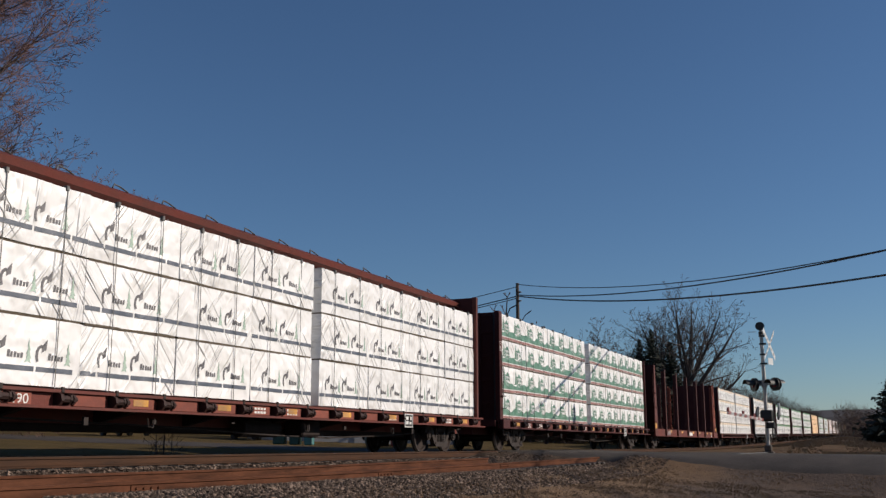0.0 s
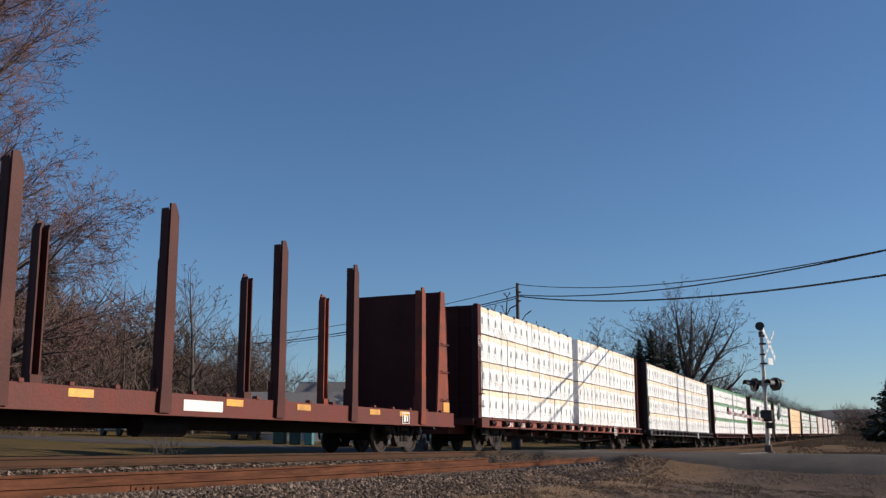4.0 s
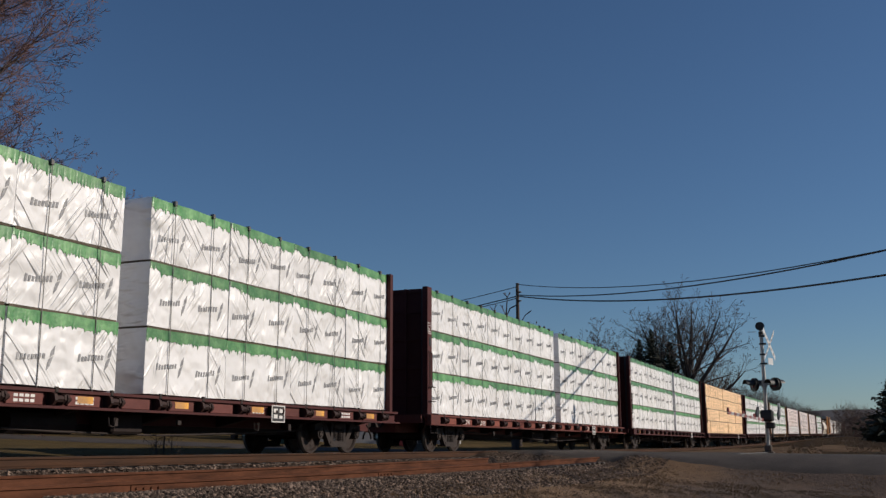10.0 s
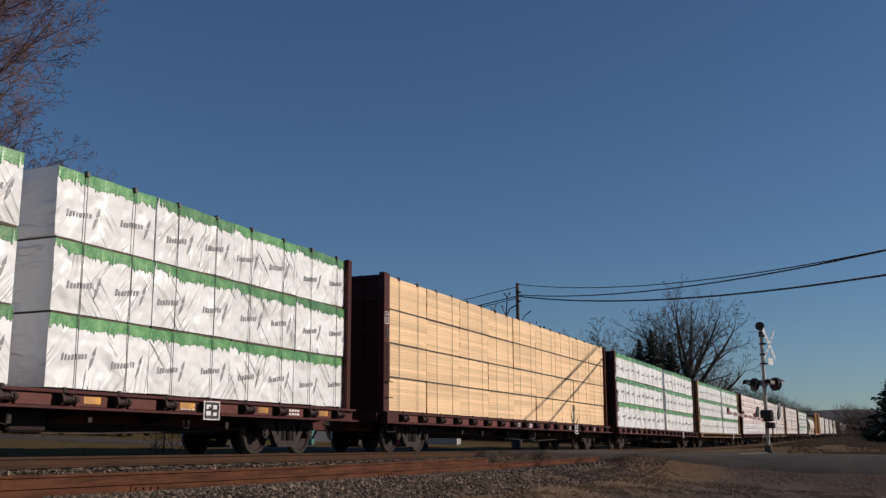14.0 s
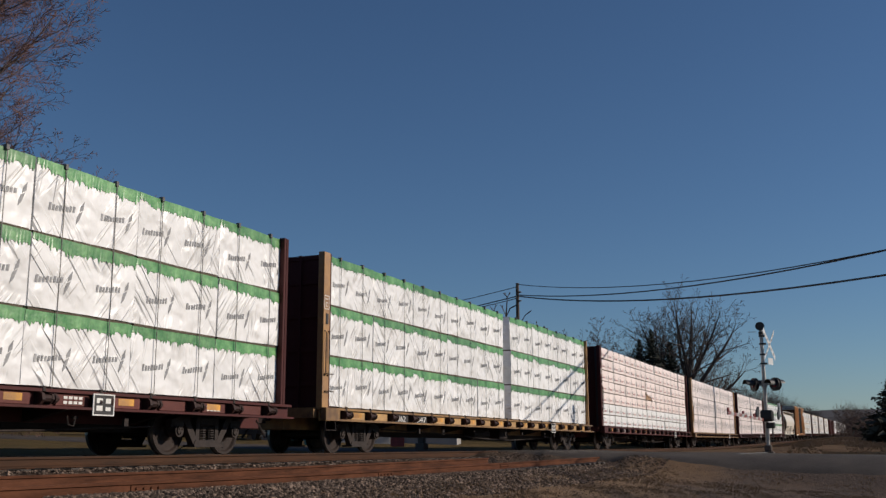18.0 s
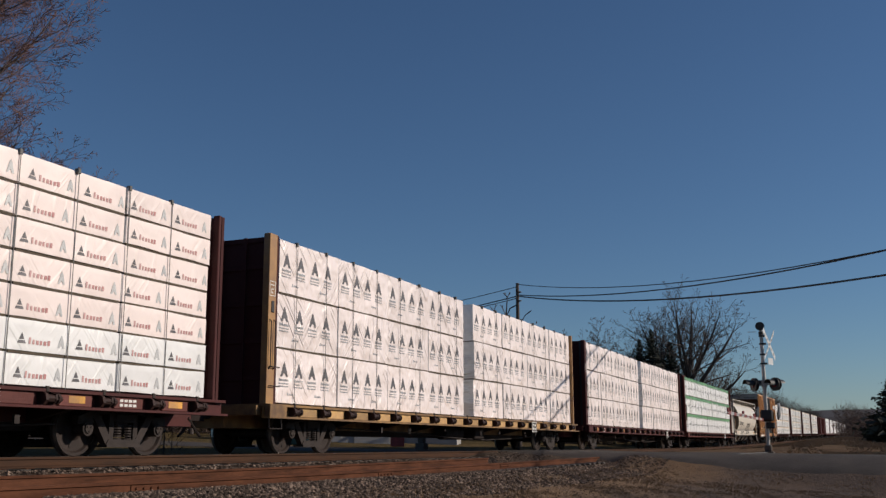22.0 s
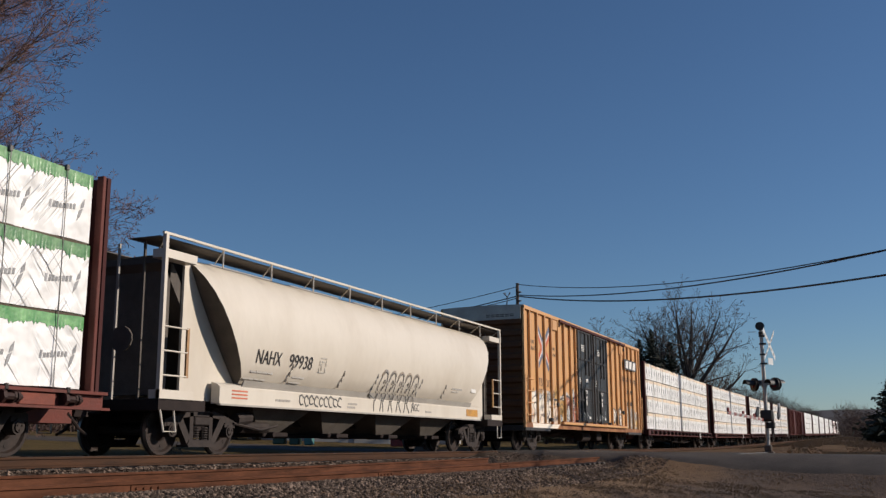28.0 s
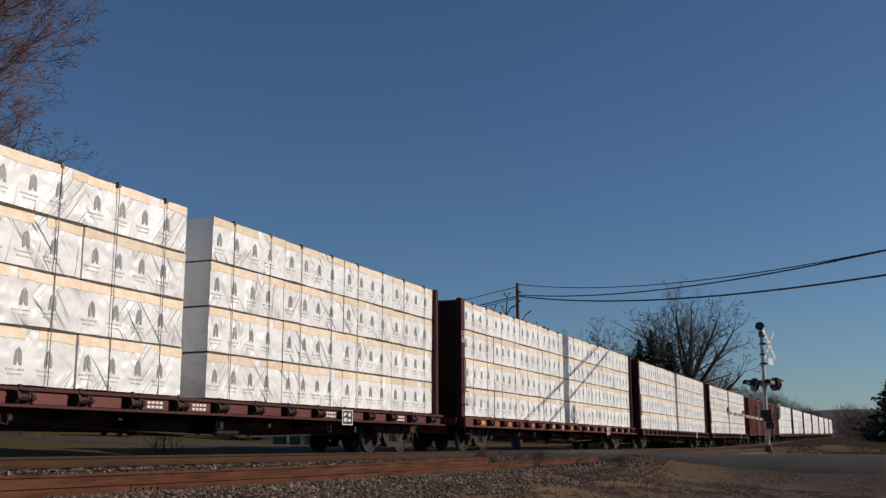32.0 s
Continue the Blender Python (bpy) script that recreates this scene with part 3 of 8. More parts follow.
def stone_material():
    if not STONE:
        m = material("loose_stone", (0.165, 0.120, 0.092), 0.9, vary=0.3, scale=8, second=(0.108, 0.073, 0.053), spec=0.15)
        n, l = m.node_tree.nodes, m.node_tree.links
        geo = n.new("ShaderNodeNewGeometry")
        r = n.new("ShaderNodeMapRange")
        r.inputs["To Min"].default_value, r.inputs["To Max"].default_value = 0.3, 2.1
        p = n.new("ShaderNodeMath")
        p.operation, p.inputs[1].default_value = "POWER", 2.2
        l.new(geo.outputs["Random Per Island"], p.inputs[0])
        l.new(p.outputs["Value"], r.inputs["Value"])
        hsv = next(x for x in n if x.type == "HUE_SAT")
        l.new(r.outputs["Result"], hsv.inputs["Value"])
        STONE.append(m)
    return STONE[0]


def build_hill():
    bm = bmesh.new()
    rows = []
    for i in range(161):
        a = radians(-75 + i * 0.75)
        d = 1500.0
        h = 64 + 9 * noise.noise((i * 0.045, 0.0, 2.0)) + 3.0 * noise.noise((i * 0.3, 1.0, 0.0)) + 1.2 * noise.noise((i * 1.7, 4.0, 0.0))
        h *= 1 + 1.7 * smooth(-28, -38, -75 + i * 0.75) + 1.6 * smooth(-38, -48, -75 + i * 0.75)
        rows.append([bm.verts.new((math.sin(a) * (d + k * 160), math.cos(a) * (d + k * 160), -8 + (h + 8) * smooth(-0.2, 3, k))) for k in range(5)])
    for p, q in zip(rows, rows[1:]):
        for k in range(4):
            bm.faces.new((p[k], q[k], q[k + 1], p[k + 1]))
    tagged(part("backdrop", bm, M["hill"], None), "long wooded ridge on the horizon, hazy brown", "hill", kind="structure")


# ---------------------------------------------------------------- train
def wheelset_mesh():
    def build(bm):
        for side in (-1, 1):
            outline = [(0.66, 0.10), (0.66, 0.20), (0.70, 0.34), (0.675, 0.405), (0.675, 0.455), (0.705, 0.485), (0.735, 0.458), (0.80, 0.452), (0.80, 0.40), (0.755, 0.37), (0.755, 0.20), (0.80, 0.12), (0.80, 0.09)]
            n = 28
            rings = [[bm.verts.new((side * x, r * math.cos(k * math.tau / n), r * math.sin(k * math.tau / n))) for k in range(n)] for x, r in outline]
            for a, b in zip(rings, rings[1:]):
                for k in range(n):
                    f = bm.faces.new((a[k], a[(k + 1) % n], b[(k + 1) % n], b[k]))
                    f.material_index = 0
            bm.faces.new(rings[-1])
            # polished tread ring
            n0, n1 = [[bm.verts.new((side * x, (r + 0.002) * math.cos(k * math.tau / n), (r + 0.002) * math.sin(k * math.tau / n))) for k in range(n)] for x, r in ((0.735, 0.458), (0.80, 0.452))]
            for k in range(n):
                bm.faces.new((n0[k], n0[(k + 1) % n], n1[(k + 1) % n], n1[k])).material_index = 1
            # lightening marks so that the turning shows
            for k in range(3):
                a = k * math.tau / 3
                tube(bm, (side * 0.756, 0.29 * math.cos(a), 0.29 * math.sin(a)), (side * 0.764, 0.29 * math.cos(a), 0.29 * math.sin(a)), 0.035, n=8)
        tube(bm, (-0.98, 0, 0), (0.98, 0, 0), 0.085, n=12)
    return shared("wheelset", [M["wheel"], M["tread"]], build)


def sideframe_mesh():
    """Cast side frame: arched top member, slanting lower ties, window for the spring nest."""
    def build(bm):
        t0, t1 = 0.90, 1.03
        top = [(-1.12, 0.52), (-1.10, 0.66), (-0.62, 0.80), (-0.25, 0.84), (0.25, 0.84), (0.62, 0.80), (1.10, 0.66), (1.12, 0.52), (0.92, 0.56), (0.60, 0.69), (0.25, 0.73), (-0.25, 0.73), (-0.60, 0.69), (-0.92, 0.56)]
        prism_x(bm, top, t0, t1)
        for d in (-1, 1):
            prism_x(bm, [(d * 0.62, 0.74), (d * 0.78, 0.68), (d * 0.42, 0.18), (d * 0.27, 0.22)], t0 + 0.005, t1 + 0.005)     # slanting tie
            prism_x(bm, [(d * 0.25, 0.80), (d * 0.36, 0.80), (d * 0.36, 0.24), (d * 0.25, 0.24)], t0, t1)                    # column
        prism_x(bm, [(-0.45, 0.17), (0.45, 0.17), (0.38, 0.28), (-0.38, 0.28)], t0 - 0.02, t1 + 0.02)                         # spring seat
        box(bm, t0 - 0.1, t1 + 0.05, -0.45, 0.45, 0.15, 0.19)
    return shared("side_frame", M["truck"], build)


def springs_mesh():
    def build(bm):
        for y in (-0.13, 0.13):
            for k in range(6):
                tube(bm, (0.97, y, 0.28 + k * 0.045), (0.97, y, 0.305 + k * 0.045), 0.095, n=10)
        box(bm, 0.86, 1.06, -0.24, 0.24, 0.56, 0.72, 0.02)
    return shared("spring_nest", M["truck"], build)


def bearing_mesh():
    def build(bm):
        tube(bm, (0.86, 0, 0), (1.06, 0, 0), 0.125, n=12)
        tube(bm, (1.06, 0, 0), (1.085, 0, 0), 0.085, n=10)
        for k in range(3):
            a = k * math.tau / 3 + 0.5
            tube(bm, (1.085, 0.05 * math.cos(a), 0.05 * math.sin(a)), (1.10, 0.05 * math.cos(a), 0.05 * math.sin(a)), 0.016, n=6)
        box(bm, 0.88, 1.04, -0.15, 0.15, 0.08, 0.15)
    return shared("bearing", M["truck"], build)


WHEELS = []      # (car's place at the start, wheelset)


def add_truck(car, y, s0):
    truck = put("truck", shared("bolster", M["underframe"], lambda bm: (box(bm, -1.0, 1.0, -0.18, 0.18, 0.45, 0.66, 0.03), tube(bm, (0, 0, 0.6), (0, 0, 0.78), 0.2, n=10))), car, (0, y, 0), label="dusty two-axle freight truck")
    for side in (1, -1):
        turn = 0 if side == 1 else 180
        put("side_frame", sideframe_mesh(), truck, rz=turn)
        put("spring_nest", springs_mesh(), truck, rz=turn)["kind"] = "stuff"
        for a in (-0.9, 0.9):
            put("bearing", bearing_mesh(), truck, (0, a, 0.457), rz=turn)
    put("brake_beam", shared("brake_beam", M["underframe"], lambda bm: [tube(bm, (-0.7, y, 0.38), (0.7, y, 0.38), 0.04, n=6) for y in (-0.36, 0.36)]), truck)
    for a in (-0.9, 0.9):
        w = put("wheelset", wheelset_mesh(), truck, (0, a, 0.457), label="steel wheelset with bright treads")
        WHEELS.append((s0 + y + a, w, a))


def add_couplers(car, y_end, z=0.84):
    def build(bm):
        box(bm, -0.12, 0.12, 0, 0.55, -0.1, 0.1, 0.02)
        prism_y(bm, [(-0.2, -0.16), (0.2, -0.16), (0.24, 0.0), (0.2, 0.16), (-0.2, 0.16), (-0.14, 0)], 0.42, 0.72)
        rod(bm, [(0.45, 0.0, -0.12), (0.4, 0.35, -0.38), (0.22, 0.72, -0.47)], 0.028, 6)
    me = shared("coupler", M["underframe"], build)
    put("coupler", me, car, (0, y_end, z))
    put("coupler", me, car, (0, -y_end, z), rz=180)


def puff(y, z, h, BW, v):
    """How far the wrapped front of a pack stands out or in at a place: rounded edges, slack bulges, pulled creases."""
    e = min(min(y, BW - y) / 0.05, min(z, h - z) / 0.06)
    e = smooth(0.0, 1.0, e)
    d = 0.011 * noise.noise((y * 1.1 + v * 9.1, z * 1.5, v * 3.7)) + 0.004 * noise.noise((y * 3.1 + z * 2.0 + v * 5.0, z * 2.4 - y, 4.0))
    # slanting folds that run down from one upper corner
    k = (v * 0.37) % 1.0
    u = (y - BW * (0.1 + 0.8 * k)) * 0.9 + (h - z) * (0.8 if v % 2 else -0.8)
    d += 0.014 * math.exp(-(u / 0.05) ** 2) * smooth(h, h * 0.55, z) + 0.012 * math.exp(-((u - 0.22) / 0.04) ** 2) * smooth(h * 0.9, h * 0.4, z)
    if h < 0.6:                                     # thin packs are wrapped tight
        d *= 0.35
    return d - 0.011 * (1 - e)


def slack(y, z, h, v):
    """Uneven upper and lower edges of a wrapped pack."""
    return 0.014 * noise.noise((y * 1.3, v * 4.3, 1.0)) * (2 * z / h - 1)


def bundle_body(h, lx, BW, v):
    def build(bm):
        ny, nz = 22, 9
        ys = [0.012 + (BW - 0.024) * i / ny for i in range(ny + 1)]
        zs = [0.03 + (h - 0.042) * i / nz for i in range(nz + 1)]
        g = [[bm.verts.new((lx + puff(y, z, h, BW, v), y, z + slack(y, z, h, v))) for z in zs] for y in ys]
        for a, b in zip(g, g[1:]):
            for k in range(nz):
                bm.faces.new((a[k], b[k], b[k + 1], a[k + 1])).smooth = True
        rim = [g[i][0] for i in range(ny)] + [g[ny][k] for k in range(nz)] + [g[i][nz] for i in range(ny, 0, -1)] + [g[0][k] for k in range(nz, 0, -1)]
        back = [bm.verts.new((0.08, p.co.y, p.co.z)) for p in rim]
        for i in range(len(rim)):
            j = (i + 1) % len(rim)
            f = bm.faces.new((rim[j], rim[i], back[i], back[j]))
            bm.edges.get((rim[i], rim[j])).smooth = False
            if abs(rim[i].co.y - rim[j].co.y) < 1e-6:
                f.material_index = 1
        bm.faces.new(back)
    return build


def glyphs(bm, y, z, width, tall, n, seed, rise=0.0, lean=0.0, x=0.0, t=0.003):
    """A row of plain upright bars the size of printed characters."""
    rng = random.Random(seed)
    w = width / n
    for i in range(n):
        a, b = y + i * w, y + i * w + w * rng.uniform(0.5, 0.74)
        z0 = z + rise * (a - y)
        hh = tall * (1.0 if i == 0 else rng.uniform(0.62, 0.85))
        prism_x(bm, [(a, z0), (b, z0), (b + lean * hh, z0 + hh), (a + lean * hh, z0 + hh)], x, x + t)


def band(bm, y0, y1, z0, z1, n, x=0.0, t=0.003):
    for i in range(n):
        a, b = y0 + (y1 - y0) * i / n, y0 + (y1 - y0) * (i + 1) / n
        prism_x(bm, [(a, z0), (b, z0), (b, z1), (a, z1)], x, x + t)


def fir_shape(bm, y, z, w, h, x=0.0):
    """A printed fir with ragged boughs."""
    n = 5
    for k in range(n):
        zz, ww = z + h * k * 0.17, w * (1 - k * 0.19)
        lop = w * 0.08 * (1 if k % 2 else -1)
        prism_x(bm, [(y - ww / 2 + lop, zz + h * 0.03 * (k % 2)), (y, zz + h * 0.06), (y + ww / 2 + lop, zz), (y + ww * 0.12, zz + h * 0.24), (y, zz + h * 0.34), (y - ww * 0.12, zz + h * 0.24)], x, x + 0.003)


def print_torn_green(bm, h, v, ink, BW):
    rng = random.Random(100 + v)
    if ink == "ink_green":
        n = 70
        low = []
        for i in range(n + 1):
            y = 0.012 + (BW - 0.024) * i / n
            base = 0.845 + 0.05 * noise.noise((y * 1.6, v * 3.0, 0.0)) + 0.07 * smooth(0.38, 0.12, y) * (v % 3 != 1)
            low.append((y, h * (base - rng.random() ** 1.6 * 0.085 * (1 if i % 2 else 0.35))))
        for (y0, z0), (y1, z1) in zip(low, low[1:]):
            prism_x(bm, [(y0, z0), (y1, z1), (y1, h - 0.013), (y0, h - 0.013)], 0, 0.004)
    else:
        for k in range(2):
            y = 0.20 + 1.2 * k + rng.uniform(-0.12, 0.12)
            z = h * (0.34 + rng.uniform(-0.03, 0.05))
            glyphs(bm, y, z, 0.60, h * 0.105, 8, v * 7 + k, rise=0.12, lean=0.16)
            y3, z3 = y + 0.64, z + 0.06
            prism_x(bm, [(y3 - 0.02, z3 - h * 0.15), (y3 + 0.05, z3 - h * 0.08), (y3 + 0.115, z3 + h * 0.05), (y3 + 0.03, z3 + h * 0.01), (y3 + 0.0, z3 - h * 0.06)], 0, 0.003)
            prism_x(bm, [(y3 + 0.05, z3 + h * 0.03), (y3 + 0.13, z3 + h * 0.07), (y3 + 0.145, z3 + h * 0.19), (y3 + 0.07, z3 + h * 0.11)], 0, 0.003)


def print_navy_bars(bm, h, v, ink, BW):
    for k in range(4):
        y = -0.55 + 0.82 * k + 0.13 * (v % 4)
        if ink == "ink_navy":
            a, b = max(y + 0.02, 0.03), min(y + 0.79, BW - 0.03)
            if b - a > 0.1:
                band(bm, a, b, h * 0.225, h * 0.295, max(int((b - a) / 0.15), 1))
            continue
        if not 0.03 < y < BW - 0.66:
            continue
        if ink == "ink_black":
            arc = [(y + 0.10 + 0.085 * math.cos(a), h * 0.46 + 0.14 * math.sin(a)) for a in [math.pi * (1.22 - 0.17 * i) for i in range(6)]]
            stroke(bm, arc, 0.045, 0, 0.003)
            prism_x(bm, [(y + 0.11, h * 0.50), (y + 0.20, h * 0.545), (y + 0.215, h * 0.70), (y + 0.13, h * 0.61)], 0, 0.003)
            glyphs(bm, y + 0.25, h * 0.40, 0.33, h * 0.10, 5, 900, lean=0.1)
        else:
            fir_shape(bm, y + 0.67, h * 0.34, 0.13, h * 0.34)


def print_green_hills(bm, h, v, ink, BW):
    rng = random.Random(300 + v)
    if ink == "ink_brown":
        band(bm, 0.02, BW - 0.02, h * 0.045, h * 0.13, 16)
    elif ink == "ink_forest":
        n = 26
        f = lambda y: h * (0.37 + 0.05 * math.sin(y * 4.4 + v) + 0.035 * math.sin(y * 9.3 + 2 * v))
        for i in range(n):
            y0, y1 = 0.02 + (BW - 0.04) * i / n, 0.02 + (BW - 0.04) * (i + 1) / n
            prism_x(bm, [(y0, h * 0.16), (y1, h * 0.16), (y1, f(y1)), (y0, f(y0))], 0, 0.003)
        for k in range(2):
            y = 0.62 + 1.2 * k
            fir_shape(bm, y - 0.30, h * 0.34, 0.32, h * 0.58)
            fir_shape(bm, y - 0.16, h * 0.36, 0.22, h * 0.36)
            prism_x(bm, [(y - 0.20, h * 0.63), (y + 0.24, h * 0.63), (y + 0.10, h * 0.73), (y + 0.02, h * 0.79), (y - 0.06, h * 0.74)], 0.0035, 0.006)
            glyphs(bm, y - 0.20, h * 0.485, 0.46, h * 0.10, 6, 50, x=0.0072)
    else:
        for k in range(2):
            y = 0.62 + 1.2 * k
            band(bm, y - 0.24, y + 0.28, h * 0.455, h * 0.62, 3, 0.0045, 0.002)
            stroke(bm, [(y - 0.27, h * 0.44), (y + 0.02, h * 0.27), (y + 0.31, h * 0.44)], 0.022, 0.0045, 0.003)


def print_tan_top(bm, h, v, ink, BW):
    rng = random.Random(400 + v)
    if ink == "ink_tan":
        bare = 2.1 - 0.5 * (v % 3)
        for i in range(30):
            y0, y1 = 0.014 + (BW - 0.028) * i / 30, 0.014 + (BW - 0.028) * (i + 1) / 30
            if bare < y0 < bare + 0.2 and v % 4 != 2:
                continue
            d = h * (0.80 + 0.03 * noise.noise((y0 * 1.2, v * 2.0, 5.0)) + 0.012 * rng.random())
            prism_x(bm, [(y0, d), (y1, d), (y1, h - 0.014), (y0, h - 0.014)], 0, 0.003)
    elif ink == "ink_pale":
        for k in range(4):
            y, z = 0.16 + 0.6 * k, h * 0.27
            glyphs(bm, y - 0.1, z, 0.38, 0.035, 7, v + k, x=0)
            glyphs(bm, y - 0.06, z - h * 0.075, 0.30, 0.028, 6, v + k + 9, x=0)
    else:
        for k in range(4):
            y, z = 0.26 + 0.6 * k + rng.uniform(-0.04, 0.04), h * (0.36 + rng.uniform(-0.015, 0.015))
            w, hh = 0.075, h * 0.31
            for s in (-1, 1):
                prism_x(bm, [(y + s * 0.008, z + hh * 0.22), (y + s * w * 0.45, z + hh * 0.02), (y + s * w, z), (y + s * w * 1.02, z + hh * 0.45), (y + s * w * 0.75, z + hh * 0.78), (y + s * 0.008, z + hh * (1.0 if s > 0 else 0.96))], 0, 0.003)


def print_peaks(bm, h, v, ink, BW):
    rng = random.Random(500 + v)
    for k in range(4):
        y, z = 0.30 + 0.6 * k + rng.uniform(-0.02, 0.02), h * 0.50
        if ink == "ink_black":
            w, hh = 0.145, h * 0.25
            half_side = [(0.02, 0.24), (0.22, 0.20), (0.55, -0.02), (1.05, 0.0), (0.72, 0.28), (0.80, 0.33), (0.50, 0.52), (0.56, 0.57), (0.30, 0.78), (0.33, 0.82), (0.0, 1.06)]
            for s in (-1, 1):
                prism_x(bm, [(y + s * w * a, z + hh * b) for a, b in [(0.0, 0.24)] + half_side[1:]], 0, 0.003)
        else:
            glyphs(bm, y - 0.19, z - h * 0.085, 0.38, h * 0.05, 8, v + k)
            for i in range(2):
                glyphs(bm, y - 0.2, z - h * (0.14 + 0.05 * i), 0.38, h * 0.028, 12, v + k + 5 * i)
            if k % 2 == 0:
                yy = y + 0.12 + 0.1 * (v % 3)
                prism_x(bm, [(yy, h * 0.165), (yy + 0.07, h * 0.165), (yy + 0.035, h * 0.225)], 0, 0.003)
                glyphs(bm, yy + 0.09, h * 0.17, 0.2, h * 0.035, 5, v + 77)


def print_flat_packs(bm, h, v, ink, BW):
    """One small dark peak, a dull red word and a pale peak in each strapped half of the pack."""
    for k in range(2):
        y, z = BW * 0.5 * k + 0.17 + 0.035 * (v % 4), h * 0.27
        if ink == "ink_black":
            prism_x(bm, [(y - 0.085, z), (y + 0.085, z), (y + 0.06, z + h * 0.09), (y - 0.06, z + h * 0.09)], 0, 0.003)
            prism_x(bm, [(y - 0.05, z + h * 0.12), (y + 0.05, z + h * 0.12), (y, z + h * 0.32)], 0, 0.003)
        elif ink == "ink_red":
            glyphs(bm, y + 0.14, z, 0.46, h * 0.2, 6, 31, lean=0.05)
        else:
            y, z = y + 0.82, h * 0.24
            prism_x(bm, [(y - 0.075, z), (y - 0.035, z), (y, z + h * 0.12), (y, z + h * 0.40), (y - 0.03, z + h * 0.30)], 0, 0.003)
            prism_x(bm, [(y + 0.035, z), (y + 0.075, z), (y + 0.03, z + h * 0.30), (y, z + h * 0.40), (y, z + h * 0.12)], 0, 0.003)


STYLES = {
    "torn_green": (3, "wrap_white", print_torn_green, ("ink_green", "ink_soft"), "white-wrapped lumber pack with a torn green top edge"),
    "navy_bars": (3, "wrap_white", print_navy_bars, ("ink_navy", "ink_black", "ink_mint"), "white-wrapped lumber pack with navy bars and trees"),
    "green_hills": (4, "wrap_white", print_green_hills, ("ink_brown", "ink_forest", "sign_white"), "white-wrapped lumber pack with green hills and trees"),
    "tan_top": (4, "wrap_white", print_tan_top, ("ink_tan", "ink_pale", "ink_soft"), "white-wrapped lumber pack with a tan top edge"),
    "peaks": (3, "wrap_pink", print_peaks, ("ink_black", "ink_grey"), "cream-wrapped lumber pack printed with black peaks"),
    "flat_packs": (7, "wrap_flat", print_flat_packs, ("ink_black", "ink_red", "ink_pale"), "flat cream-wrapped lumber pack with small red marks"),
    "bare": (4, "lumber", None, (), "unwrapped pale spruce lumber pack"),
}
INK_NAMES = {"ink_soft": "grey_emblem", "ink_pale": "pale_print", "ink_green": "green_edge", "ink_grey": "grey_print", "ink_navy": "navy_bar", "ink_black": "black_print", "ink_mint": "tree_print", "ink_brown": "brown_stripe", "ink_forest": "green_print", "ink_tan": "tan_edge", "ink_red": "red_print", "sign_white": "white_print"}
LOAD_X = 1.30
SHORT = {'torn_green': 'white and green wrapped lumber', 'navy_bars': 'white wrapped lumber with navy bars', 'green_hills': 'white wrapped lumber with green hills', 'tan_top': 'white and tan wrapped lumber', 'peaks': 'cream wrapped lumber with black peaks', 'flat_packs': 'flat cream lumber packs', 'bare': 'bare pale lumber'}


def course_mesh(h, v, BW):
    """One course of boards in a bare pack."""
    def build(bm):
        rng = random.Random(v)
        box(bm, 0.1, LOAD_X - rng.uniform(0, 0.010), 0.01 + rng.uniform(0, 0.012), BW - 0.01 - rng.uniform(0, 0.012), 0.0, h * 0.975)
    return build


